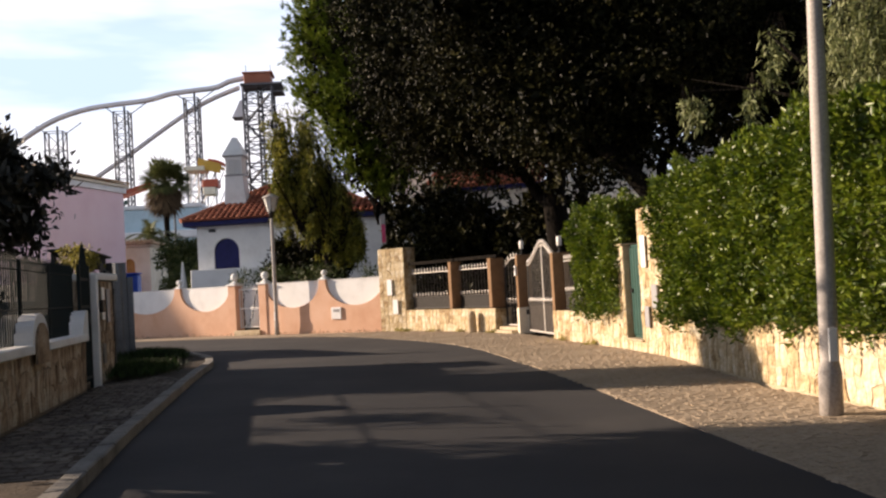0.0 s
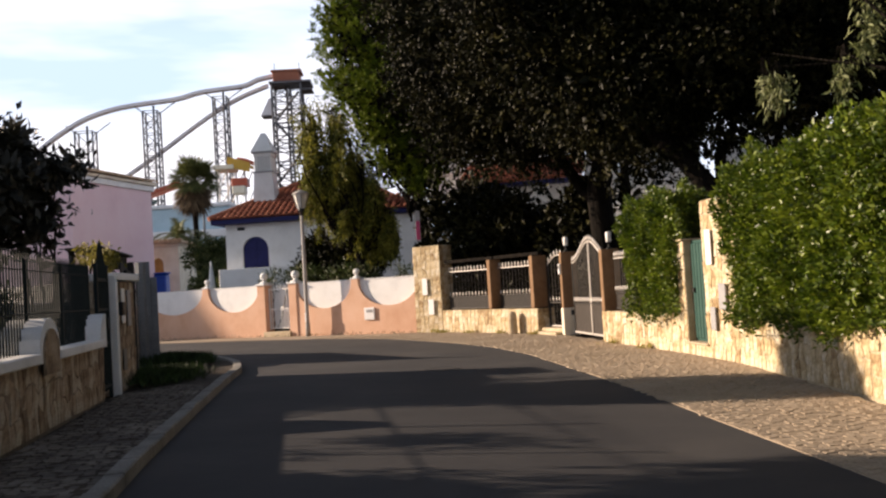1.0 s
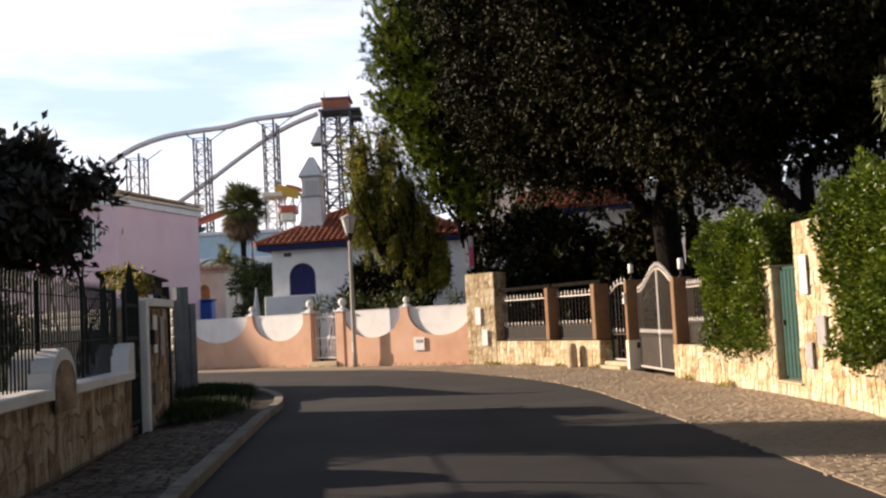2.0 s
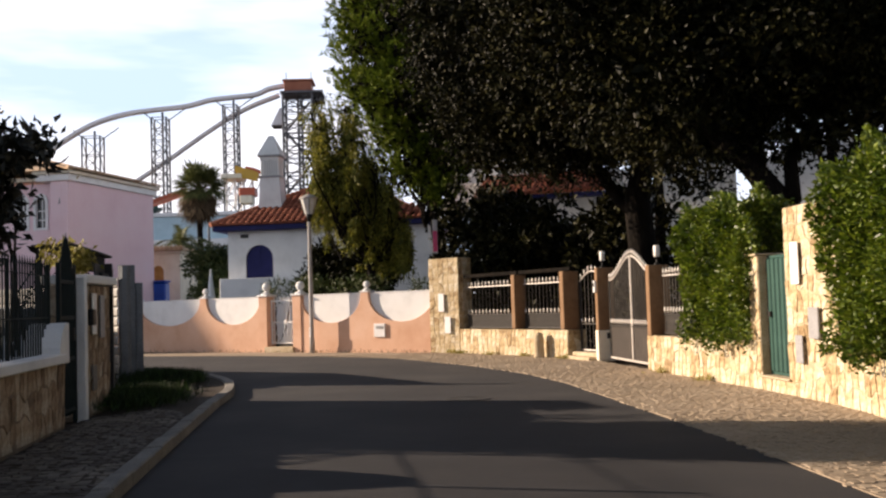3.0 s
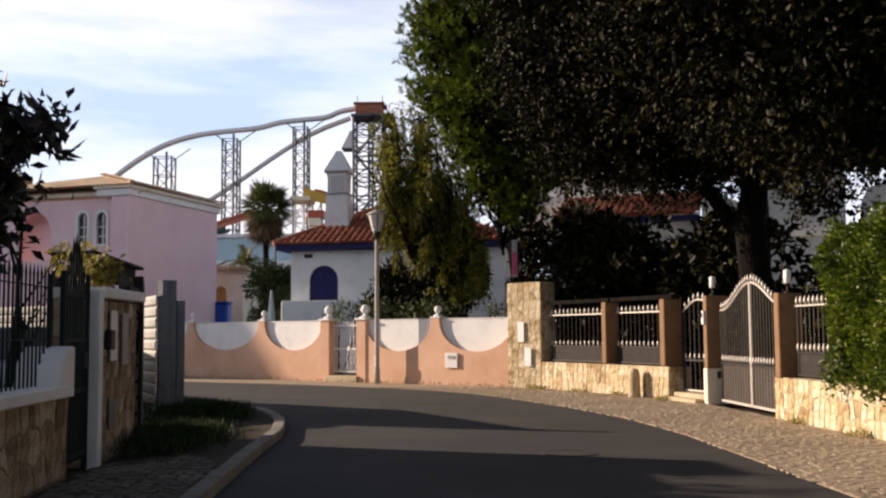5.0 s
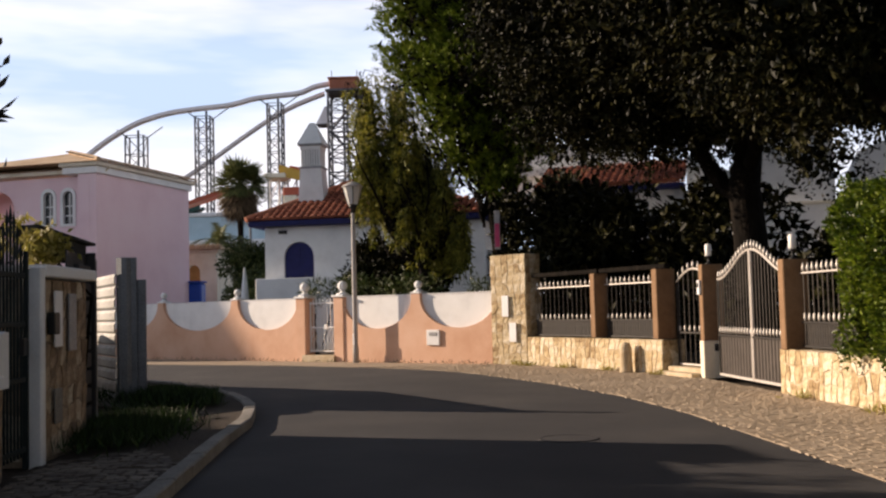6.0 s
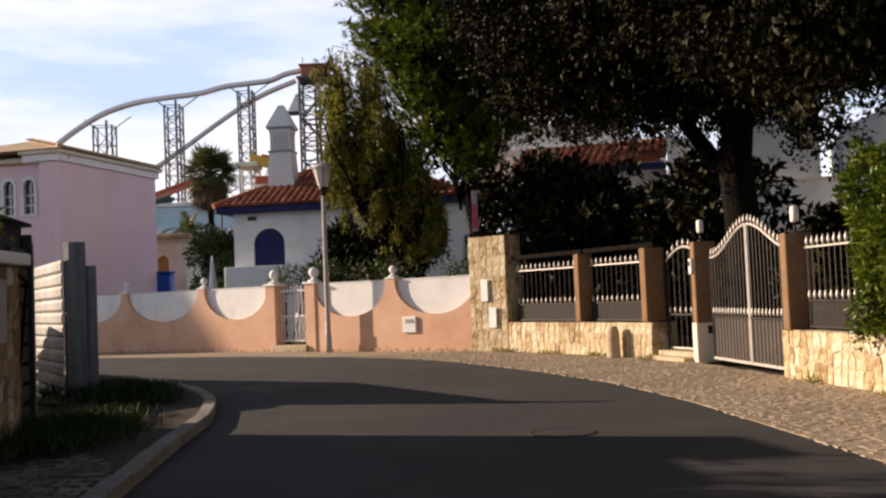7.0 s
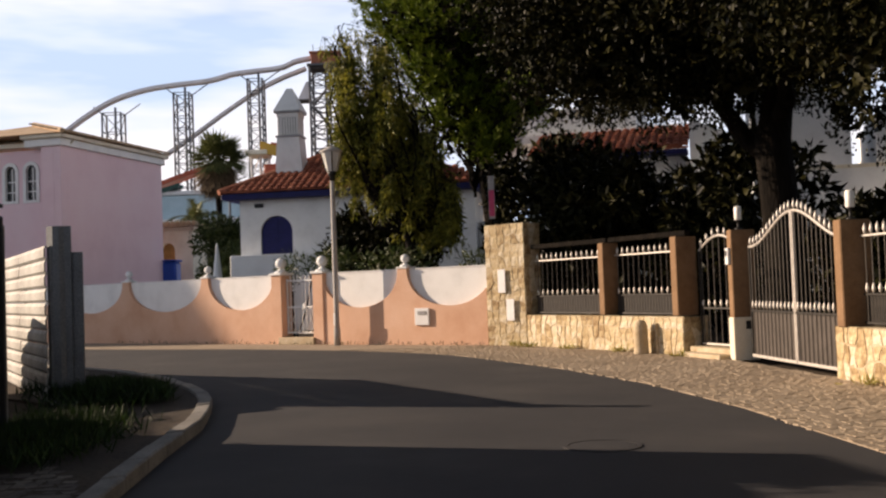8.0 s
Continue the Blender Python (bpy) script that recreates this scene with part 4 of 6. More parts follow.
def ribbed_board(width, step, rng):
    """One folded sheet board, a little out of level."""
    bm = bmesh.new()
    prof = [(0.0, 0.0), (-0.03, 0.18), (-0.03, 0.72), (-0.012, 0.96), (0.006, 0.96), (-0.012, 0.72), (-0.012, 0.18), (0.018, 0.0)]
    e0, e1 = rng.uniform(-0.004, 0.004), rng.uniform(-0.004, 0.004)
    a = [bm.verts.new((0.008, y, f * step + e0)) for y, f in prof]
    b = [bm.verts.new((width - 0.008, y, f * step + e1)) for y, f in prof]
    for k in range(8):
        bm.faces.new((a[k], a[(k + 1) % 8], b[(k + 1) % 8], b[k]))
    bm.faces.new(a[::-1])
    bm.faces.new(b)
    bmesh.ops.recalc_face_normals(bm, faces=bm.faces[:])
    return bm


def far_left_fence():
    """Site fence of ribbed white panels, running from the steel post down the side road."""
    rng = np.random.default_rng(37)
    for p, q in (((2.72, -8.62), (6.72, -10.44)), ((-8.8, -8.95), (2.7, -8.62))):
        f = thing("sheet_fence", along(p, q), "white ribbed sheet metal fence with stained boards", "fence", "site fence runs")
        length = span(p, q)
        n = round(length / 1.9)
        for i in range(n):
            for k in range(11):
                part("board", ribbed_board(length / n, 0.166, rng), SHEET, f).matrix_local = pose(i * length / n, rng.uniform(-0.005, 0.005), 0.04 + k * 0.166)
            part("post", box(-0.03, 0.03, 0.03, 0.08, 0, 1.86, 0.004), GALV, f).matrix_local = pose((i + 1) * length / n - 0.04, 0, 0)


# ---- houses ----
def tile_roof(parent, m, width, slope_len, mat, cols, rows, name="roof_tile"):
    """Half-round tiles up a slope: x along the eave, y up the slope, in the frame m under the parent."""
    w, l = width / cols, slope_len / rows
    def one(bm, ox, oy):
        segs = 5
        lift = 0.035
        r0, r1 = w * 0.53, w * 0.45
        rows_ = []
        for y, r, z in ((0.0, r0, lift), (l * 1.12, r1, 0.0)):
            rows_.append([bm.verts.new((ox + w / 2 - r * math.cos(math.pi * k / segs), oy + y, z + r * 0.72 * math.sin(math.pi * k / segs))) for k in range(segs + 1)])
        for k in range(segs):
            bm.faces.new((rows_[0][k], rows_[0][k + 1], rows_[1][k + 1], rows_[1][k]))
        bm.faces.new(rows_[0])
    bm = bmesh.new()
    one(bm, 0, 0)
    first = part(name, bm, mat, parent)
    first.matrix_local = m
    for r in range(rows):
        for c in range(cols):
            if r or c:
                again(first, m @ pose(c * w, r * l, 0))


def arch_outline(x, z0, w, h, n=14):
    """A door-shaped outline with a round head."""
    r = w / 2
    return [(x - r, z0), (x + r, z0)] + [(x + r * math.cos(math.pi * k / n), z0 + h - r + r * math.sin(math.pi * k / n)) for k in range(n + 1)]


def wall_with_arch(length, height, thick, arches, z0=0.0):
    """A wall slab with arched openings through it, built in strips round each opening."""
    bm = bmesh.new()
    xs = 0.0
    for x, za, w, h in sorted(arches):
        slab([(xs, z0), (x - w / 2, z0), (x - w / 2, height), (xs, height)], 0, thick, bm)
        slab([(x - w / 2, z0), (x + w / 2, z0), (x + w / 2, za), (x - w / 2, za)], 0, thick, bm)
        r, n = w / 2, 14
        for k in range(n):
            a0, a1 = math.pi * (1 - k / n), math.pi * (1 - (k + 1) / n)
            xa, xb = x + r * math.cos(a0), x + r * math.cos(a1)
            zl, zr = za + h - r + r * math.sin(a0), za + h - r + r * math.sin(a1)
            slab([(xa, zl), (xb, zr), (xb, height), (xa, height)], 0, thick, bm)
        xs = x + w / 2
    slab([(xs, z0), (length, z0), (length, height), (xs, height)], 0, thick, bm)
    return bm


def build_white_house():
    """White house with a blue arched window, a hipped tile roof and a tall lattice chimney."""
    h = thing("house", along((-7.35, 5.6), (0.2, 9.6)), "white house with cobalt trim, terracotta hipped roof and tall white chimney", "house")
    L, D, H = 7.6, 6.0, 4.2
    ax = 1.2
    part("front_wall", wall_with_arch(L, H, 0.25, [(ax, 2.44, 1.05, 1.24)]), WHITE, h)
    part("side_wall", box(0.0, 0.25, 0.253, D, 0, H, 0.01), WHITE, h)
    part("back_wall", box(0.253, L, D - 0.25, D, 0, H, 0.01), WHITE, h)
    part("end_wall", box(L - 0.25, L, 0.253, D - 0.253, 0, H, 0.01), WHITE, h)
    win = part("window", slab(arch_outline(ax, 2.44, 1.03, 1.22), 0.1, 0.14), BLUE, h, "cobalt blue arched shutter, shut")
    part("meeting_strip", box(ax - 0.03, ax + 0.03, 0.085, 0.1, 2.45, 3.62, 0.005), BLUE, win)
    for k in range(6):
        part("louvre", box(ax - 0.42, ax - 0.06, 0.088, 0.1, 2.56 + k * 0.12, 2.63 + k * 0.12, 0.004), BLUE, win)
        part("louvre", box(ax + 0.06, ax + 0.42, 0.088, 0.1, 2.56 + k * 0.12, 2.63 + k * 0.12, 0.004), BLUE, win)
    part("terrace", box(-0.1, 3.4, -0.75, -0.01, 0, 2.42, 0.02), WHITE, h, "white rendered terrace parapet")
    part("vent", box(0.5, 0.8, -0.04, -0.004, 3.95, 4.08, 0.01), BLACK, h, "small dark vent")
    # eave band in blue, then the roof
    part("eave", box(-0.45, L + 0.45, -0.45, D + 0.45, H + 0.003, H + 0.2, 0.015), BLUE, h, "cobalt blue eave band")
    e0, e1, ez = -0.5, D + 0.5, H + 0.2
    rid = 1.75
    mid = (e0 + e1) / 2
    bm = bmesh.new()
    v = [bm.verts.new(c) for c in ((-0.5, e0, ez), (L + 0.5, e0, ez), (L + 0.5, e1, ez), (-0.5, e1, ez), (3.0, mid, ez + rid), (L - 2.9, mid, ez + rid))]
    for f in ((0, 1, 5, 4), (1, 2, 5), (2, 3, 4, 5), (3, 0, 4), (3, 2, 1, 0)):
        bm.faces.new([v[i] for i in f])
    roof = part("roof", bm, TILE, h, "terracotta tiled hipped roof")
    half = mid - e0
    ang = math.degrees(math.atan2(rid, half))
    sl = math.hypot(half, rid)
    rows, w = 14, 0.24
    l = sl / rows
    first = None
    for r in range(rows):
        f = (r + 0.3) / rows
        xa, xb = -0.5 + 3.5 * f, L + 0.5 - 3.4 * f
        k = int((xb - xa) / w)
        for c in range(k):
            m = pose(0, e0, ez, ang) @ pose(xa + c * w, r * l, 0.0)
            if first is None:
                bm = bmesh.new()
                rr = []
                for y, rad, z in ((-0.03, w * 0.52, 0.03), (l * 1.1, w * 0.45, 0.0)):
                    rr.append([bm.verts.new((w / 2 - rad * math.cos(math.pi * s / 5), y, z + rad * 0.75 * math.sin(math.pi * s / 5))) for s in range(6)])
                for s in range(5):
                    bm.faces.new((rr[0][s], rr[0][s + 1], rr[1][s + 1], rr[1][s]))
                bm.faces.new(rr[0][::-1])
                first = part("roof_tile", bm, TILE, roof)
                first.matrix_local = m
            else:
                again(first, m)
    part("hip", tube([(-0.5, e0, ez + 0.05), (3.0, mid, ez + rid + 0.05)], 0.1, 8), TILE, h)
    part("ridge", tube([(3.0, mid, ez + rid + 0.05), (L - 2.9, mid, ez + rid + 0.05)], 0.1, 8), TILE, h)
    # chimney: tapering stack, slotted lantern and pointed cap
    c = part("chimney", slab([(-0.62, 0), (0.62, 0), (0.47, 1.75), (-0.47, 1.75)], -0.45, 0.45), WHITE, h, "tall white chimney with a slotted head")
    c.matrix_local = pose(1.42, 1.2, 4.55) @ Matrix.Diagonal((0.8, 0.8, 1.0, 1.0))
    part("moulding", box(-0.52, 0.52, -0.5, 0.5, 1.752, 1.82, 0.01), PLATE_GREY, c)
    # Black block fills the hollow head, in place of the shade inside.
    part("core", box(-0.3, 0.3, -0.3, 0.3, 1.82, 2.5, 0), BLACK, c)
    for i in range(8):
        x = -0.44 + 0.88 * (i + 0.5) / 8
        part("slot_bar", box(x - 0.036, x + 0.036, -0.44, -0.36, 1.82, 2.42, 0.005), WHITE, c)
        part("slot_bar", box(-0.44, -0.36, x - 0.036, x + 0.036, 1.822, 2.418, 0.005), WHITE, c)
        part("slot_bar", box(0.36, 0.44, x - 0.036, x + 0.036, 1.822, 2.418, 0.005), WHITE, c)
    part("band", box(-0.46, 0.46, -0.46, 0.46, 2.42, 2.55, 0.01), WHITE, c)
    part("moulding", box(-0.55, 0.55, -0.55, 0.55, 2.552, 2.62, 0.01), PLATE_GREY, c)
    bm = bmesh.new()
    lo = [bm.verts.new(p) for p in ((-0.57, -0.57, 2.62), (0.57, -0.57, 2.62), (0.57, 0.57, 2.62), (-0.57, 0.57, 2.62))]
    hi = [bm.verts.new(p) for p in ((-0.11, -0.11, 3.4), (0.11, -0.11, 3.4), (0.11, 0.11, 3.4), (-0.11, 0.11, 3.4))]
    for i in range(4):
        bm.faces.new((lo[i], lo[(i + 1) % 4], hi[(i + 1) % 4], hi[i]))
    bm.faces.new(hi)
    bm.faces.new(lo[::-1])
    part("cap", bm, WHITE, c, "white pointed chimney cap")
    # low wing behind the trees with a doorway
    part("wing_wall", wall_with_arch(6.0, 3.2, 0.25, [(1.9, 0.0, 1.1, 2.2), (4.2, 0.0, 1.0, 2.2)]), WHITE, h).matrix_local = pose(L + 0.02, 0.6, 0, 0, 0, -20)


def build_pink_house():
    """Two-storey pink house: a blank side towards the lane, a set-back front with arched windows."""
    a, b = (-17.04, 5.6), (-19.8, 12.5)
    h = thing("house", along(a, b), "two-storey pink house with a cream cornice and low tiled roof", "house")
    L, D, H = span(a, b), 9.0, 7.35
    part("side_wall", box(0.0, L, 0.0, 0.3, 0, H, 0.01), PINK, h)
    part("front_wall", box(-0.0, 0.3, 0.303, 0.85, 0, H, 0.01), PINK, h)
    part("back_wall", box(L - 0.3, L, 0.303, D, 0, H, 0.01), PINK, h)
    # set-back front with two arched windows: x of this frame runs along the front
    fr = part("front_wing", wall_with_arch(9.0, H - 0.3, 0.3, [(0.82, 5.08, 0.55, 1.45), (1.75, 5.08, 0.55, 1.45), (4.2, 4.5, 1.6, 2.1)]), PINK, h)
    fr.matrix_local = pose(0.55, 0.853, 0, 0, 0, 90) @ Matrix.Scale(-1, 4, (0, 1, 0))
    for x in (0.82, 1.75):
        w = part("window", slab(arch_outline(x, 5.08, 0.54, 1.44), 0.12, 0.15), PANE, fr, "arched window with white frame")
        ring = arch_outline(x, 5.02, 0.72, 1.6)
        inn = arch_outline(x, 5.12, 0.46, 1.36)
        bm = bmesh.new()
        n = len(ring)
        vs = [[bm.verts.new((px, y, pz)) for px, pz in line] for line in (ring, inn) for y in (-0.05,)]
        for i in range(n):
            bm.faces.new((vs[0][i], vs[0][(i + 1) % n], vs[1][(i + 1) % n], vs[1][i]))
        ext = bmesh.ops.extrude_face_region(bm, geom=bm.faces[:])
        for g in ext["geom"]:
            if isinstance(g, bmesh.types.BMVert):
                g.co.y += 0.15
        bmesh.ops.recalc_face_normals(bm, faces=bm.faces[:])
        part("window_frame", bm, WHITE, w, "white moulded frame")
        part("glazing_bar", box(x - 0.02, x + 0.02, 0.09, 0.12, 5.1, 6.4, 0.003), WHITE, w)
        for z in (5.45, 5.85):
            part("glazing_bar", box(x - 0.26, x + 0.26, 0.092, 0.118, z, z + 0.04, 0.003), WHITE, w)
    part("balcony_back", box(1.7, 1.9, 3.2, 9.8, 0, H - 0.3, 0), PINK, h)
    part("balcony_floor", box(0.87, 1.69, 3.2, 9.8, 4.3, 4.45, 0), PINK, h)
    # cornice and roof
    part("cornice", box(-0.25, L + 0.25, -0.25, 1.6, H + 0.003, H + 0.16, 0.03), CREAM, h, "cream moulded cornice")
    part("cornice", box(-0.12, L + 0.12, -0.12, 1.5, H - 0.28, H, 0.02), WHITE, h, "pale moulded band")
    part("cornice", box(0.3, L + 0.25, 1.603, 11.0, H - 0.2, H - 0.02, 0.03), CREAM, h, "cream moulded cornice")
    bm = bmesh.new()
    v = [bm.verts.new(c) for c in ((-0.35, -0.35, H + 0.17), (L + 0.35, -0.35, H + 0.17), (L + 0.35, 8.0, H + 0.17), (-0.35, 8.0, H + 0.17), (2.9, 3.2, H + 1.1), (L - 2.9, 3.2, H + 1.1))]
    for f in ((0, 1, 5, 4), (1, 2, 5), (2, 3, 4, 5), (3, 0, 4), (3, 2, 1, 0)):
        bm.faces.new([v[i] for i in f])
    roof = part("roof", bm, TILE_OLD, h, "weathered tan tiled roof")
    rows, w = 7, 0.24
    half, rid = 3.55, 0.93
    sl = math.hypot(half, rid)
    ang = math.degrees(math.atan2(rid, half))
    l = sl / rows
    first = None
    for r in range(rows):
        f = (r + 0.3) / rows
        xa, xb = -0.35 + 3.25 * f, L + 0.35 - 3.25 * f
        for c in range(int((xb - xa) / w)):
            m = pose(0, -0.35, H + 0.175, ang) @ pose(xa + c * w, r * l, 0)
            if first is None:
                bm = bmesh.new()
                rr = []
                for y, rad, z in ((-0.04, w * 0.52, 0.03), (l * 1.08, w * 0.45, 0.0)):
                    rr.append([bm.verts.new((w / 2 - rad * math.cos(math.pi * s / 5), y, z + rad * 0.75 * math.sin(math.pi * s / 5))) for s in range(6)])
                for s in range(5):
                    bm.faces.new((rr[0][s], rr[0][s + 1], rr[1][s + 1], rr[1][s]))
                bm.faces.new(rr[0][::-1])
                first = part("roof_tile", bm, TILE_OLD, roof)
                first.matrix_local = m
            else:
                again(first, m)
    part("hip", tube([(-0.35, -0.35, H + 0.22), (2.9, 3.2, H + 1.15)], 0.1, 8), TILE_OLD, h)
    bm = bmesh.new()
    v = [bm.verts.new(c) for c in ((0.2, 1.6, H - 0.02), (0.2, 11.2, H - 0.02), (L, 11.2, H - 0.02), (L, 1.6, H - 0.02), (3.2, 5.0, H + 0.85), (3.2, 9.0, H + 0.85))]
    for f in ((0, 4, 5, 1), (1, 5, 2), (2, 5, 4, 3), (3, 4, 0), (0, 1, 2, 3)):
        bm.faces.new([v[i] for i in f])
    bmesh.ops.recalc_face_normals(bm, faces=bm.faces[:])
    part("wing_roof", bm, TILE_OLD, h, "weathered tan tiled roof")
    part("chimney", box(2.9, 3.4, 7.4, 7.9, H + 0.3, H + 1.35, 0.02), BRICK, h, "small brick chimney")
    part("downpipe", tube([(0.5, -0.3, H + 0.02), (0.5, -0.06, H - 0.2)], 0.04, 6), CREAM, h)


def build_garden_house():
    """Cream outbuilding with a dark doorway, between the pink house and the palm."""
    h = thing("outbuilding", pose(-21.0, 14.2, 0, 0, 0, 30), "cream outbuilding with a tiled eave and dark doorway", "outbuilding")
    part("wall", wall_with_arch(3.8, 4.3, 0.25, [(2.6, 0.0, 0.66, 3.7)]), CREAM, h).matrix_local = pose(-3.0, 0, 0)
    part("side_wall", box(0.55, 0.8, 0.253, 3.0, 0, 4.3, 0.01), CREAM, h)
    part("cornice", box(-3.1, 0.95, -0.2, 3.0, 4.303, 4.42, 0.02), CREAM, h, "cream moulded cornice")
    eave = part("eave", box(-3.3, 1.15, -0.5, 3.2, 4.423, 4.55, 0.03), TILE_OLD, h, "weathered tiled eave")
    for k in range(18):
        part("edge_tile", lathe([(0.11, 0), (0.12, 0.02), (0.10, 0.42)], 8), TILE_OLD, eave).matrix_local = pose(-3.2 + k * 0.25, -0.56, 4.56, -90)
    part("back_wall", box(-2.8, 0.55, 1.4, 1.5, 0, 4.2, 0), BRICK, h)
    # Stand-in for an unknown blue thing higher up, stretched down to the ground.
    b = thing("water_tank", pose(-19.85, 12.75, 0, 0, 0, 30), "tall blue block beside the outbuilding, stretched down to the ground", "tank")
    part("body", box(-0.5, 0.5, -0.35, 0.35, 0, 2.75, 0.08), BLUE_BIN, b)
    part("lid", box(-0.54, 0.54, -0.39, 0.39, 2.753, 2.85, 0.03), BLUE_BIN, b)


def build_back_houses():
    """White house behind the big trees: red pantile roof, white gable and upper block."""
    h = thing("house", along((-0.6, 13.0), (4.0, 14.6)), "white villa behind trees with a red tiled porch roof", "house")
    L = 4.9
    part("wall", box(0, L, 0, 4, 0, 5.3, 0.01), WHITE, h)
    part("eave", box(-0.2, L + 0.1, -0.75, 0.0, 5.2, 5.36, 0.01), BLUE, h, "dark eave board")
    bm = slab([(-0.2, 5.363), (L + 0.15, 5.363), (L + 0.15, 5.42), (-0.2, 5.42)], 0, 0.1)
    part("board", bm, TILE, h).matrix_local = pose(0, -0.85, 0)
    tile_roof(h, pose(-0.2, -0.85, 5.4, 22), L + 0.35, 2.6, TILE, 20, 7)
    bm = prism([(0, 0), (L, 0), (L, 2.4), (0, 2.4)], 0, 0.06)
    part("roof_deck", bm, TILE, h).matrix_local = pose(-0.05, -0.75, 5.36, 22)
    part("gable", slab([(0, 0), (2.1, 0), (2.1, 4.2), (1.5, 5.6), (0, 6.3)], -0.5, 4), WHITE, h, "white gable wall").matrix_local = pose(L + 0.2, -0.3, 0)
    part("upper_block", box(-2.5, 3.0, 3.2, 7, 5.3, 7.6, 0.02), WHITE, h, "white upper block")
    part("parapet", box(-2.6, 4.5, 2.6, 3.1, 6.3, 6.65, 0.02), WHITE, h)
    v = thing("house", along((7.3, 11.6), (9.6, 12.5)), "white flat-roofed villa behind trees with a stepped outline", "house")
    part("lower_block", box(0, 5.6, 0, 5, 0, 4.15, 0.02), WHITE, v)
    part("upper_block", box(0, 2.7, 0.3, 5, 4.153, 6.7, 0.02), WHITE, v)
    part("band", box(-0.05, 5.65, -0.06, -0.002, 4.1, 4.2, 0.01), CREAM, v)
    w = thing("house", along((10.4, 12.8), (19.6, 16.0)), "white house with a shallow gable roof behind a garden", "house")
    part("wall", slab([(0, 0), (9, 0), (9, 4.2), (2.6, 6.6), (0, 5.6)], 0, 6), WHITE, w)
    part("garage", box(0.8, 3.2, -1.6, -0.01, 0, 3.5, 0.02), WHITE, w)
    g = thing("house", along((17.6, 0.5), (24.5, -5.5)), "cream bungalow behind the tall hedge with a pale eave", "house")
    part("wall", box(0, 9, 0, 5, 0, 3.3, 0.01), CREAM, g)
    part("roof", box(-0.3, 9.3, -0.6, 5.3, 3.303, 3.6, 0.04), WHITE, g, "pale flat roof slab")


# ---- water slide tower ----
def truss(parent, x0, x1, y0, y1, z0, z1, bays, r=0.11, mat=None, name="mast"):
    """A lattice mast: four legs and crossed braces, one mesh."""
    bm = bmesh.new()
    legs = [(x0, y0), (x1, y0), (x1, y1), (x0, y1)]
    for x, y in legs:
        tube([(x, y, z0), (x, y, z1)], r, 6, bm)
    for k in range(bays):
        za, zb = z0 + (z1 - z0) * k / bays, z0 + (z1 - z0) * (k + 1) / bays
        for i in range(4):
            a, b = legs[i], legs[(i + 1) % 4]
            if (k + i) % 2:
                a, b = b, a
            tube([(*a, za), (*b, zb)], r * 0.45, 4, bm)
            tube([(*a, zb), (*b, zb)], r * 0.45, 4, bm)
    return part(name, bm, mat or STEEL_FAR, parent)


def trough(points, width, bm=None):
    """A shallow slide trough along (x, z) points."""
    bm = bm or bmesh.new()
    prof = [(-width / 2, 0.34), (-width / 2, 0), (width / 2, 0), (width / 2, 0.34), (width / 2 + 0.08, 0.34), (width / 2 + 0.08, -0.08), (-width / 2 - 0.08, -0.08), (-width / 2 - 0.08, 0.34)]
    rings = [[bm.verts.new((x, y, z + h)) for y, h in prof] for x, z in points]
    for a, b in zip(rings, rings[1:]):
        for i in range(8):
            bm.faces.new((a[i], a[(i + 1) % 8], b[(i + 1) % 8], b[i]))
    bm.faces.new(rings[0])
    bm.faces.new(rings[-1][::-1])
    bmesh.ops.recalc_face_normals(bm, faces=bm.faces[:])
    return bm


def smooth_line(pts, n):
    """Catmull-Rom through the points."""
    out = []
    p = [Vector(q) for q in pts]
    p = [2 * p[0] - p[1]] + p + [2 * p[-1] - p[-2]]
    segs = len(pts) - 1
    for k in range(n + 1):
        s = min(k * segs / n, segs - 1e-6)
        i, f = int(s), s - int(s)
        a, b, c, d = p[i:i + 4]
        out.append(tuple(0.5 * (2 * b + (c - a) * f + (2 * a - 5 * b + 4 * c - d) * f * f + (3 * b - a - 3 * c + d) * f ** 3)))
    return out


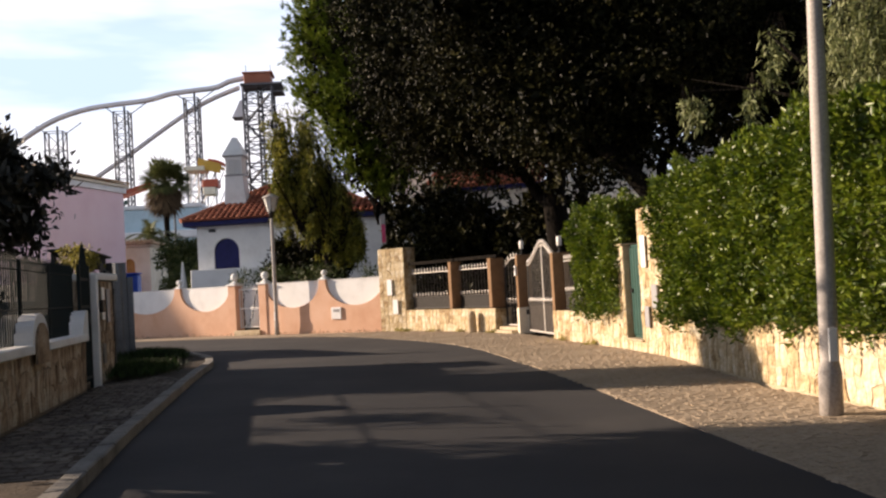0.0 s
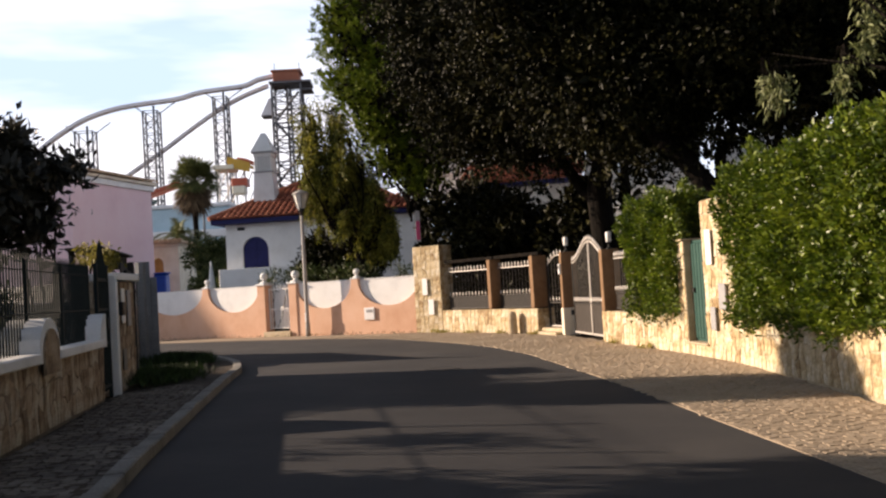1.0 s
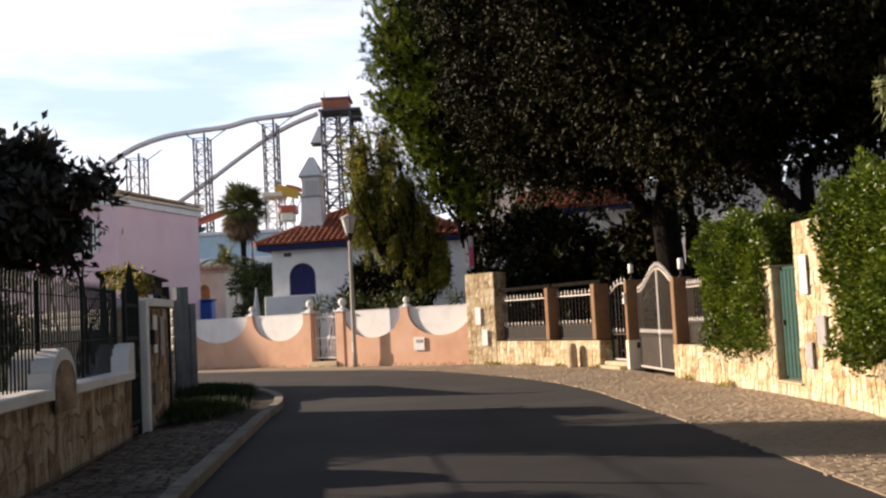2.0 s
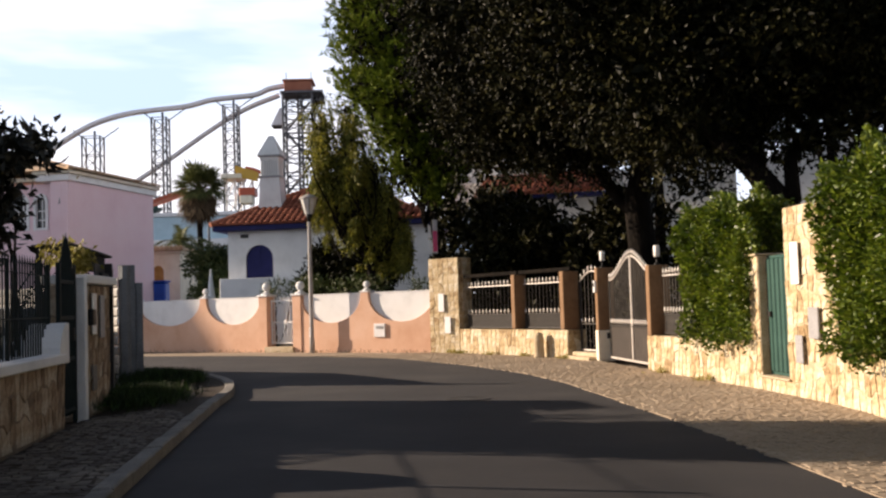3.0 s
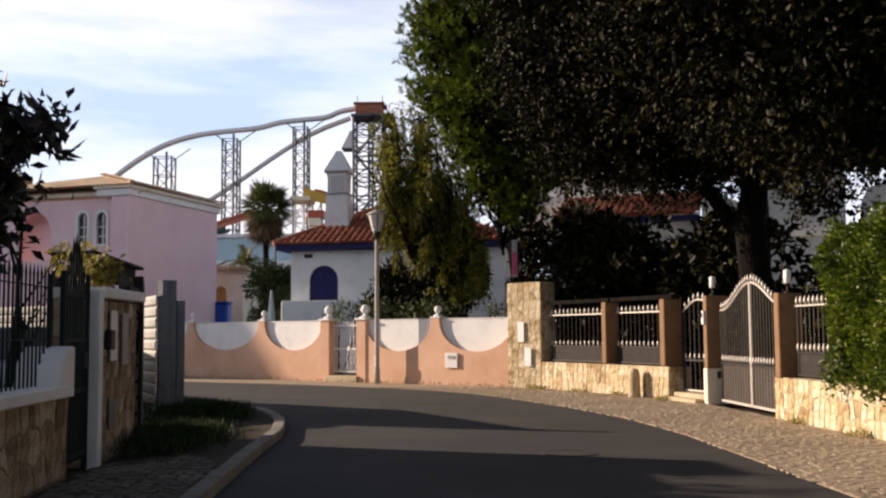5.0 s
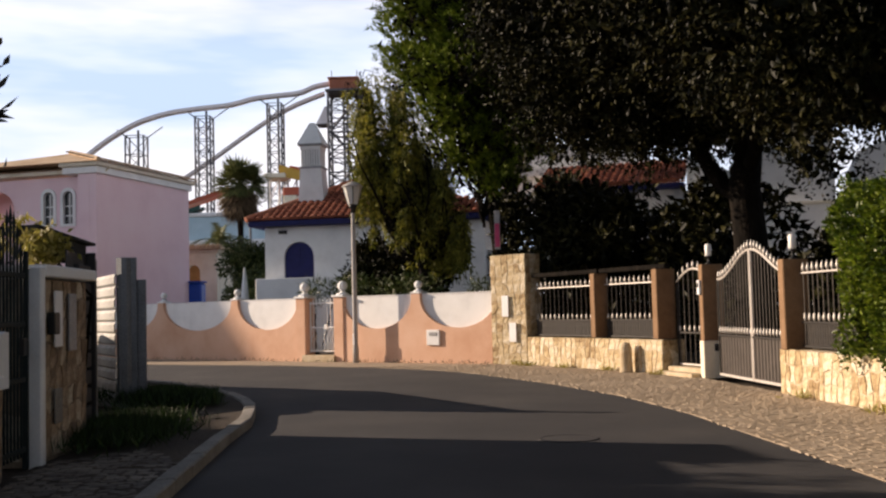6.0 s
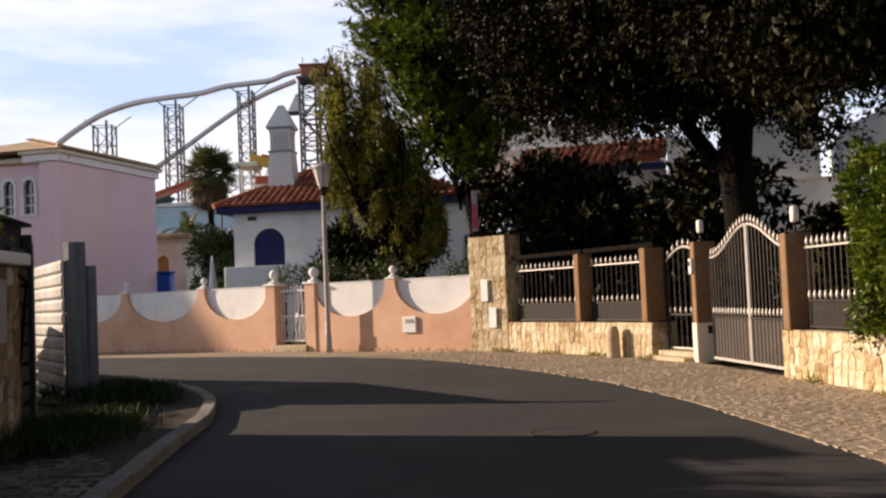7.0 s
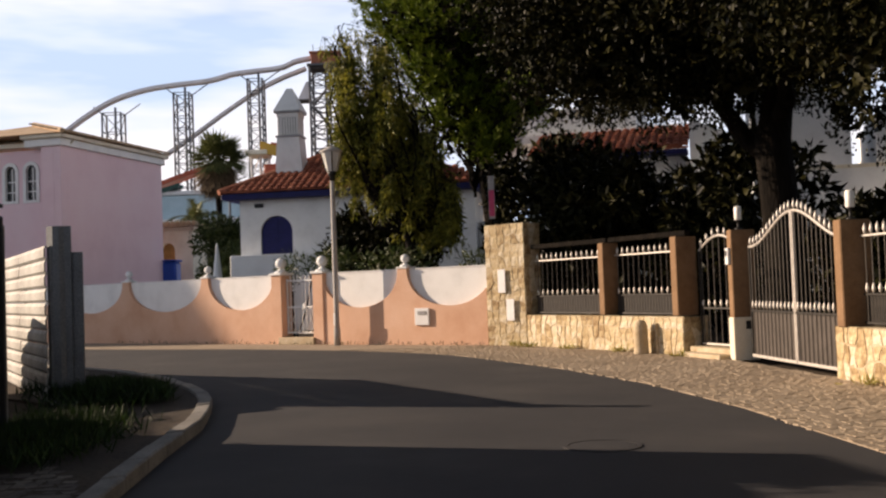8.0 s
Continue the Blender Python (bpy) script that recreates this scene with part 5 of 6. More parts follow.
def build_slides():
    w = thing("water_slide", pose(-69.0, 77.7, 0, 0, 0, 36.5), "tall grey water slide with humped trough and lattice start tower", "water slide")
    tower = truss(w, -2.0, 1.7, -1.9, 1.9, 0, 28.6, 17, 0.16, name="tower")
    truss(w, -2.0, 1.7, -1.85, 1.85, 1.0, 28.4, 11, 0.1, name="stair_frame")
    truss(w, -0.25, 0.25, -0.3, 0.3, 0, 28.6, 18, 0.12, name="stair_core")
    part("platform", box(-2.3, 3.1, -2.3, 2.3, 28.6, 28.9, 0.05), STEEL_FAR, tower)
    part("start_cabin", box(-1.8, 1.6, -1.8, 1.8, 29.0, 30.2, 0.05), RUST, tower, "rust red start cabin")
    part("canopy", box(-2.0, 1.9, -2.0, 2.0, 30.2, 30.45, 0.05), RUST, tower)
    part("side_landing", box(-3.6, -2.0, -1.2, 1.2, 24.6, 24.75, 0.03), STEEL_FAR, tower)
    part("landing_screen", slab([(-3.6, 24.75), (-2.1, 24.75), (-2.1, 26.9), (-2.5, 26.9)], -1.2, -1.12), TRACK, tower)
    part("side_landing", box(1.7, 3.2, -1.6, 1.6, 27.7, 27.9, 0.03), STEEL_FAR, tower)
    part("side_landing", box(1.7, 3.2, -1.6, 1.6, 20.7, 20.9, 0.03), STEEL_FAR, tower)
    for x in (-1.7, 1.5):
        part("mast_rod", tube([(x, 0, 30.4), (x, 0, 31.7)], 0.05, 5), STEEL_FAR, tower)
    for k in range(7):
        x = 1.7 + k * 0.23
        part("rail_post", tube([(x, -1.6, 27.9), (x, -1.6, 29.1)], 0.035, 4), STEEL_FAR, tower)
    for k in range(6):
        z = 4 + k * 4
        part("stair_flight", tube([(-1.6 if k % 2 else 1.4, -1.2, z), (1.4 if k % 2 else -1.6, -1.2, z + 3.6)], 0.16, 4), STEEL_FAR, tower)
    hump = smooth_line([(-40.0, 14.5), (-36.0, 18.9), (-32.0, 22.1), (-29.4, 23.9), (-26.4, 25.5), (-22.7, 26.6), (-19.0, 27.1), (-14.6, 27.5), (-11.6, 28.2), (-8.7, 28.5), (-5.7, 28.8), (-3.9, 29.5), (-1.7, 29.9)], 70)
    part("hump_trough", trough(hump, 1.1), TRACK, w, "pale grey fibreglass trough")
    low = smooth_line([(-32.0, 12.4), (-27.0, 15.2), (-21.1, 18.9), (-17.8, 21.0), (-13.3, 24.1), (-9.5, 26.5), (-6.5, 28.0), (-3.0, 29.3)], 30)
    part("straight_trough", trough(low, 1.0), TRACK, w, "pale grey straight trough").matrix_local = pose(0, 3.2, 0)
    for x0, x1, top, y0 in ((-18.9, -17.0, 26.2, 0), (-9.8, -8.0, 27.6, 0), (-27.7, -25.4, 24.0, 0)):
        m = truss(w, x0, x1, -0.8 + y0, 1.0 + y0, 0, top, 18 if x0 > -20 else 10, 0.12)
        part("cross_arm", tube([(x0 - 1.3, 0, top + 0.9), (x0, 0, top - 0.2)], 0.07, 4), STEEL_FAR, m)
        part("cross_arm", tube([(x1 + 2.2, 0, top + 1.1), (x1, 0, top - 0.4)], 0.07, 4), STEEL_FAR, m)
        part("upright", tube([((x0 + x1) / 2 + 0.5, -0.8, 0), ((x0 + x1) / 2 + 0.5, -0.8, top + 0.6)], 0.15, 6), STEEL_FAR, m)
    # lower family slides: yellow and red bowls, pale blue basin buildings
    y = thing("water_slide", pose(-60.0, 66.0, 0, 0, 0, 36.5), "low yellow and red family water slide on white posts", "water slide")
    part("platform", box(-7.7, -5.4, -2, 2, 16.1, 16.6, 0.05), CREAM, y)
    part("yellow_trough", trough(smooth_line([(-6.2, 17.0), (-5.0, 16.9), (-3.5, 16.3)], 12), 2.4), YELLOW_GRP, y, "yellow trough")
    part("yellow_screen", slab([(-6.1, 16.3), (-3.6, 15.7), (-3.6, 16.8), (-6.1, 17.6)], -1.4, -1.3), YELLOW_GRP, y, "yellow side screen")
    part("red_trough", trough(smooth_line([(-5.4, 17.5), (-4.4, 17.3), (-3.5, 16.9)], 10), 1.2), RED_GRP, y, "red trough").matrix_local = pose(0, 2.0, 0)
    part("red_box", box(-5.8, -4.0, -1.2, 1.2, 14.2, 15.1, 0.06), RED_GRP, y, "red start box")
    part("white_box", box(-5.7, -4.3, -1.4, 1.0, 13.3, 14.18, 0.06), CREAM, y, "cream start box")
    for x in (-7.4, -6.4, -5.4, -4.4):
        part("post", tube([(x, 0, 0), (x, 0, 16.1)], 0.13, 6), WHITE, y)
        for z in (9.0, 11.4, 13.8):
            part("brace", tube([(x, 0, z), (x + 0.95, 0, z + 2.2)], 0.07, 4), WHITE, y)
    b = thing("basin_building", pose(-52.0, 54.0, 0, 0, 0, 36.5), "pale blue and white stepped water park building", "building")
    part("lower_wall", box(-14, 3, -3, 3, 0, 7.5, 0.1), TEAL_GRP, b)
    part("white_band", box(-14.2, 3.2, -3.2, 3.2, 7.503, 8.3, 0.1), WHITE, b)
    part("upper_wall", box(-13, -3, -2, 3, 8.303, 10.6, 0.1), TEAL_GRP, b)
    part("white_band", box(-13.2, -2.8, -2.2, 3.2, 10.603, 11.0, 0.1), WHITE, b)
    for k in range(10):
        part("mullion", box(-13.6 + k * 1.8, -13.4 + k * 1.8, -3.12, -3.0, 0, 7.5, 0.02), WHITE, b)
        part("window", box(-12.4 + k * 1.7, -11.4 + k * 1.7, -3.06, -3.0, 4.6, 6.4, 0.02), WHITE, b, "white panel window")
    part("red_roof", trough(smooth_line([(-16.5, 10.2), (-13.5, 11.4), (-9.0, 12.9), (-8.0, 13.2)], 12), 2.0), RED_GRP, b, "red trough")
    part("green_trough", trough(smooth_line([(-16.0, 8.8), (-13.5, 10.4), (-10.5, 11.4)], 12), 1.6), GREEN_PAINT, b, "green trough").matrix_local = pose(0, -1.5, 0)
    ml = thing("street_lamp", pose(-38, 33, 0, 0, 0, 36), "slim double-armed grey lamp post in the park", "lamp")
    part("pole", tube([(0, 0, 0), (0, 0, 9.2)], [0.12, 0.08], 8), GALV, ml)
    part("arm", tube([(-1.2, 0, 9.5), (0, 0, 9.1), (1.2, 0, 9.5)], 0.05, 6), GALV, ml)


def build_shadow_house():
    """Unseen tall house by the side road, added to shade the peach wall's end."""
    h = thing("house", pose(-37.0, -9.4, 0), "unseen plain cream corner house added to shade the peach wall", "house")
    # Wedge-shaped plan, drawn so that its shadow ends upright on the wall.
    part("wall", prism([(0, 0), (-12.6, 0), (-12.6, -5.25), (-11.8, -5.25)], 0, 14.6), CREAM, h)
    part("roof", prism([(0.1, 0.1), (-12.7, 0.1), (-12.7, -5.35), (-11.8, -5.3)], 14.603, 14.9), TILE_OLD, h)
    for z in (1.2, 4.3, 7.4, 10.5):
        for x in (-3.6, -7.0, -10.4):
            part("window", box(x, x + 1.2, 0.003, 0.03, z, z + 1.3, 0.01), PANE, h, "dark window pane")


build_shadow_house()
build_left_front()
far_left_fence()
build_white_house()
build_pink_house()
build_garden_house()
build_back_houses()
build_slides()


# ---- trees and plants ----
def limb_path(a, b, rng, bend=0.15, n=6):
    a, b = Vector(a), Vector(b)
    out = []
    ln = (b - a).length
    off = Vector(rng.normal(size=3)) * bend * ln
    for i in range(n + 1):
        f = i / n
        out.append(tuple(a.lerp(b, f) + off * math.sin(math.pi * f) + Vector(rng.normal(size=3)) * 0.02 * ln))
    return out


def sprays(pts, out, k, spread, rng):
    """k leaves round each of the points, as short sprays that lean outwards."""
    n = len(pts)
    p = np.repeat(pts, k, 0) + rng.normal(size=(n * k, 3)) * spread
    o = np.repeat(out + 0.5 * rng.normal(size=(n, 3)), k, 0)
    p += o * (rng.uniform(0, 1.6, n * k) * spread)[:, None]
    return p, o


def tree(name, label, base, trunk, radii, limbs, clumps, leaf, per, length, width, seed, category="tree", droop=0.0, shell=0.5, bark=None, twigs=True, spray=12, spread=0.1):
    """A tapered trunk, limbs out to the clumps, and a crown of small leaves. All in metres from the base."""
    rng = np.random.default_rng(seed)
    t = thing(name, pose(*base, 0), label, category)
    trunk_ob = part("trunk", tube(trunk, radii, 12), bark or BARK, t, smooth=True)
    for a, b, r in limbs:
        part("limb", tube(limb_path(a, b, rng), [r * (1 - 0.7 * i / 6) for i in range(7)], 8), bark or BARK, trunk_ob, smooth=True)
    if twigs:
        bm = bmesh.new()
        top = Vector(trunk[-1])
        for c in clumps[:: max(1, len(clumps) // 45)]:
            s = top.lerp(Vector(c[:3]), 0.25)
            tube(limb_path(s, c[:3], rng, 0.1, 4), [0.05, 0.04, 0.03, 0.02, 0.012], 5, bm)
        part("bough_frame", bm, bark or BARK, trunk_ob)
    # leaves in sprays on the outside of each clump, and a closed mass of larger leaves within
    pts, out = clump_points(clumps, per / spray, rng, shell)
    pts, out = sprays(pts, out, spray, spread, rng)
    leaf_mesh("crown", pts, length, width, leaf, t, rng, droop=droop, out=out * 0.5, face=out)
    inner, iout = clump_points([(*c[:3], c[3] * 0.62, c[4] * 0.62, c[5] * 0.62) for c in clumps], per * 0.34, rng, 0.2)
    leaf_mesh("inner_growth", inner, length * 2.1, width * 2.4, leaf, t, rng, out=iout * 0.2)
    return t


def build_big_oak():
    rng = np.random.default_rng(51)
    cl = spread_clumps((-0.3, -0.2, 7.3), (5.0, 4.2, 3.9), 85, 1.2, rng, low=-0.5)
    cl += spread_clumps((-3.0, 0.6, 7.2), (3.0, 3.2, 3.4), 55, 1.1, rng, low=-0.5)
    cl += spread_clumps((-1.2, -0.1, 7.0), (3.4, 3.0, 2.6), 30, 1.6, rng)
    cl += spread_clumps((-2.7, 0.4, 6.0), (3.2, 2.4, 0.9), 34, 1.0, rng)
    cl += spread_clumps((1.8, -2.4, 5.8), (2.6, 2.0, 1.2), 30, 1.0, rng)
    cl += [(-1.5, -1.2, 4.2, 0.8, 0.8, 0.5), (-0.5, -1.2, 4.1, 0.5, 0.5, 0.45), (1.35, -0.7, 3.8, 0.55, 0.55, 0.65), (-3.4, -0.8, 4.4, 0.9, 0.9, 0.5), (1.2, -0.3, 4.6, 0.9, 0.9, 0.8), (1.6, -0.4, 3.7, 0.7, 0.7, 0.7), (2.3, 0, 4.8, 0.9, 0.9, 0.7), (0.6, 0.8, 4.8, 1, 1, 0.8)]
    cl += spread_clumps((-2.2, 2.6, 5.4), (3, 1.2, 0.7), 24, 0.9, rng)
    cl += spread_clumps((1.8, -2.6, 5.2), (1.8, 1.4, 0.8), 16, 0.85, rng)
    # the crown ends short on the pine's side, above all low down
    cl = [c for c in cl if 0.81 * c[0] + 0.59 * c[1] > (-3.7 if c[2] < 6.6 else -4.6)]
    cl += spread_clumps((-2.2, -1.2, 4.85), (1.7, 0.9, 0.4), 16, 0.6, rng)
    cl += spread_clumps((-2.6, -1.2, 5.5), (1.7, 0.8, 0.45), 22, 0.6, rng) + spread_clumps((-0.6, -1.1, 4.8), (1.1, 0.6, 0.35), 10, 0.45, rng)
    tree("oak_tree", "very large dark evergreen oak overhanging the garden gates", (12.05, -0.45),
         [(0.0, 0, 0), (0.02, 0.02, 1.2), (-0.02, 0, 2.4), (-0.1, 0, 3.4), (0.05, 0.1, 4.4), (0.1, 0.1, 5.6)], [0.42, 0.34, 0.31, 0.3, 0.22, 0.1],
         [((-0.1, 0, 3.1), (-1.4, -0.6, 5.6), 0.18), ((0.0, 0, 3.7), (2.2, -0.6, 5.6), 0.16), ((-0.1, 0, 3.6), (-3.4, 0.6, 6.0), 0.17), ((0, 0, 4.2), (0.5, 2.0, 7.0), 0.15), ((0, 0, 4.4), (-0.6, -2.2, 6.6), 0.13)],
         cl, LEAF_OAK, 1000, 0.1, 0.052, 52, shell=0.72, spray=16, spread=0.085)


def build_second_oak():
    rng = np.random.default_rng(53)
    cl = spread_clumps((-1.6, 0.3, 6.9), (4.3, 3.2, 3.0), 80, 1.15, rng)
    cl += spread_clumps((-1.6, 0.3, 6.9), (2.5, 2.2, 2.0), 20, 1.4, rng)
    cl += spread_clumps((2.4, 0.9, 7.0), (3.2, 3.0, 2.6), 45, 1.15, rng)
    cl += [(-0.9, -0.45, 3.55, 0.55, 0.5, 0.45), (-0.2, -0.3, 3.75, 0.7, 0.6, 0.5), (-1.6, -0.7, 4.0, 0.6, 0.6, 0.5), (-2.4, -0.9, 4.3, 0.7, 0.7, 0.6), (-2.4, -0.9, 3.55, 0.42, 0.42, 0.5), (0.6, -0.1, 3.9, 0.7, 0.7, 0.6), (-3.2, -1.0, 4.4, 0.8, 0.8, 0.6), (-1.5, -1.6, 3.9, 0.5, 0.5, 0.4), (-2.2, -1.6, 4.3, 0.7, 0.7, 0.5), (-1.2, 0.2, 4.3, 0.9, 0.9, 0.6), (-2.0, 0.6, 4.0, 0.8, 0.8, 0.6), (-2.2, -1.7, 4.9, 1.0, 0.9, 0.7), (-1.2, -1.8, 4.9, 0.9, 0.9, 0.7), (-3.0, -1.2, 5.0, 1.0, 1.0, 0.8), (-0.2, -1.7, 4.9, 0.9, 0.9, 0.7), (-2.0, -1.6, 6.0, 1.2, 1.0, 0.9), (-0.6, -1.8, 6.1, 1.2, 1.0, 0.9), (0.8, -1.6, 5.4, 1.0, 1.0, 0.8)]
    tree("carob_tree", "large dark carob tree with a leaning trunk behind the hedge", (17.2, -5.0),
         [(0, 0, 0), (-0.1, -0.1, 1.4), (-0.45, -0.35, 2.5), (-1.0, -0.6, 3.3), (-1.7, -0.9, 4.1), (-2.2, -0.7, 5.2)], [0.28, 0.24, 0.21, 0.18, 0.13, 0.06],
         [((-0.5, -0.4, 2.6), (1.4, 0.4, 5.0), 0.13), ((-1.0, -0.6, 3.3), (-0.6, 0.8, 5.8), 0.12), ((-1.7, -0.9, 4.1), (-3.0, 0.4, 5.8), 0.11)],
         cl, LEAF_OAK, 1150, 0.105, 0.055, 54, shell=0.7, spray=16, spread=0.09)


def build_pine():
    """Needles in starry tufts on boughs; the crown's underside slants down towards the big oak."""
    rng = np.random.default_rng(55)
    t = thing("pine_tree", pose(1.7, 5.5, 0), "tall pine with bright green sunlit needles behind the wall", "tree")
    trunk = part("trunk", tube([(0.9, 0.6, 0), (0.7, 0.5, 1.5), (0.5, 0.3, 3.0), (0.2, 0.1, 6.0), (0, 0, 11.5)], [0.26, 0.22, 0.2, 0.17, 0.05], 12), BARK, t, smooth=True)
    edge_s, edge_z = (-2.7, -2.0, -1.5, -0.8, -0.3, 0.5, 1.0, 1.6, 2.2), (8.6, 7.6, 6.5, 5.3, 4.75, 4.3, 4.6, 5.4, 6.0)
    ends = []
    while len(ends) < 620:
        s, d = rng.uniform(-2.6, 2.2), rng.normal() * 0.85
        z = rng.uniform(4.2, 13.4)
        wide = 2.45 if z < 11 else 2.45 - 0.35 * (z - 11)
        if abs(s) > wide or z < float(np.interp(s, edge_s, edge_z)) + 0.25:
            continue
        ends.append((0.81 * s - 0.59 * d, 0.59 * s + 0.81 * d, z))
    bm = bmesh.new()
    pts, out = [], []
    for e in ends:
        root = Vector((0.1, 0.1, max(3.6, e[2] - 1.2)))
        tip_at = Vector(e)
        if rng.uniform() < 0.4:
            tube(limb_path(root, e, rng, 0.06, 4), [0.05, 0.04, 0.03, 0.02, 0.01], 5, bm)
        away = (tip_at - root).normalized()
        away.z += 0.35
        for k in range(9):
            c = tip_at + Vector(rng.normal(size=3)) * 0.26
            w = (away + 0.45 * Vector(rng.normal(size=3))).normalized()
            pts.append(np.repeat([c], 24, 0) + np.outer(rng.uniform(-0.1, 0.16, 24), w))
            out.append(np.repeat([w], 24, 0))
    part("bough_frame", bm, BARK, trunk)
    leaf_mesh("crown", np.concatenate(pts), 0.18, 0.032, LEAF_PINE, t, rng, out=np.concatenate(out) * 0.95, label="tufts of long green needles")
    # Near-black flakes fill the crown, in place of the shade inside it.
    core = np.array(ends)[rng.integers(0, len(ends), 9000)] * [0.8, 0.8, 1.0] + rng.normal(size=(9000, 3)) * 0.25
    leaf_mesh("inner_growth", core, 0.32, 0.1, BARK, t, rng, label="near-black filler for the shade within the crown")


def build_pepper(label, base, bunches, leaf, seed, height, dims=(0.15, 0.03), strings=7, thick=30):
    """A weeping tree: bunches (x, y, top, drop, width) of hanging strings of narrow leaves, on arching boughs."""
    rng = np.random.default_rng(seed)
    t = thing("pepper_tree", pose(*base, 0), label, "tree")
    trunk = part("trunk", tube([(0.3, 0.3, 0), (0.2, 0.1, 1.2), (0.05, 0, 2.4), (0, 0, height * 0.6)], [0.18, 0.15, 0.13, 0.08], 10), BARK, t, smooth=True)
    pts = []
    bm = bmesh.new()
    for x, y, z, drop, wide in bunches:
        tube(limb_path((0.02, 0, height * 0.5), (x, y, z), rng, 0.12, 4), [0.04, 0.03, 0.022, 0.014, 0.006], 5, bm)
        lean = rng.normal(size=2) * 0.12
        for k in range(strings):
            sx, sy = x + rng.normal() * wide, y + rng.normal() * wide
            ln = drop * rng.uniform(0.45, 1.1)
            tube([(x, y, z), ((x + sx) / 2, (y + sy) / 2, z + 0.08), (sx, sy, z - 0.12), (sx + lean[0] * ln, sy + lean[1] * ln, z - 0.12 - ln)], [0.006, 0.005, 0.004, 0.002], 3, bm)
            n = int(ln * thick)
            f = np.sort(rng.uniform(0, 1, n) ** 0.85)
            pts.append(np.stack([sx + lean[0] * ln * f + rng.normal(size=n) * 0.035, sy + lean[1] * ln * f + rng.normal(size=n) * 0.035, z - 0.08 - ln * f], 1))
    part("bough_frame", bm, BARK, trunk)
    leaf_mesh("crown", np.concatenate(pts), *dims, leaf, t, rng, droop=0.42, label="hanging narrow leaflets")
    return t


def build_pepper_trees():
    rng = np.random.default_rng(57)
    bunches = []
    top_s, top_z = (-1.7, -1.2, -0.3, 0.2, 0.7, 1.1), (6.6, 7.0, 6.9, 5.6, 4.7, 3.9)
    low_s, low_z = (-1.7, -1.4, -0.45, 0.2, 0.8, 1.1), (3.8, 3.1, 2.4, 2.0, 2.1, 2.7)
    for k in range(150):
        s, d = rng.uniform(-1.5, 1.05), rng.normal() * 0.55
        hi, lo = float(np.interp(s, top_s, top_z)), float(np.interp(s, low_s, low_z))
        top = lo + (hi - lo) * rng.uniform(0.25, 1.0) ** 0.8
        bunches.append((0.81 * s - 0.59 * d, 0.59 * s + 0.81 * d, top, min(top - lo, rng.uniform(0.7, 1.6)), 0.11))
    for s, z in ((-1.75, 7.0), (-1.45, 7.25), (-1.0, 7.35), (-0.7, 7.3), (-1.6, 6.4), (-1.2, 6.7)):
        bunches.append((0.81 * s, 0.59 * s, z, 0.6, 0.1))
    build_pepper("weeping pepper tree with yellow-green hanging foliage behind the wall", (2.85, 1.3), bunches, LEAF_PEPPER, 58, 5.0, dims=(0.16, 0.034), strings=8, thick=34)
    bunches = []
    for k in range(150):
        a, r = rng.uniform(0, 2 * math.pi), 2.0 * math.sqrt(rng.uniform(0.05, 1))
        bunches.append((0.15 + r * math.cos(a), r * math.sin(a) * 0.8, 5.3 - 0.2 * r + rng.uniform(-1.4, 0.5), rng.uniform(0.7, 1.5), 0.12))
    bunches += [(-2.2, 0.2, 4.2, 0.8, 0.1), (-3.35, 0.05, 3.5, 0.45, 0.07), (-3.2, 0.1, 3.45, 0.4, 0.05), (-2.5, 0.1, 3.5, 0.4, 0.06)]
    build_pepper("weeping pepper tree with pale sunlit foliage above the hedge", (23.1, -12.4), bunches, LEAF_PALE, 59, 5.2, dims=(0.12, 0.026), strings=9, thick=46)


def build_loquat():
    rng = np.random.default_rng(61)
    cl = spread_clumps((-0.8, -0.8, 3.0), (1.1, 1.1, 0.95), 56, 0.33, rng)
    cl += [(0.2, 0.2, 3.15, 0.3, 0.3, 0.22), (0.35, 0.4, 3.25, 0.18, 0.18, 0.15), (0.05, 0.1, 2.6, 0.28, 0.28, 0.25), (-0.1, 0, 2.25, 0.28, 0.28, 0.25), (-0.25, -0.3, 3.6, 0.26, 0.26, 0.22)]
    tree("loquat_tree", "dark broad-leaved loquat tree behind the railings", (10.38, -15.08),
         [(-0.9, -0.9, 0), (-0.88, -0.9, 1.2), (-0.85, -0.9, 2.2), (-0.9, -0.9, 3.4)], [0.1, 0.09, 0.08, 0.04],
         [((-0.88, -0.9, 1.9), (0.0, 0.0, 2.8), 0.045), ((-0.88, -0.9, 2.3), (-1.6, -1.4, 3.6), 0.045)],
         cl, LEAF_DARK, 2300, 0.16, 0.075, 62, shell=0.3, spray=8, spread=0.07)


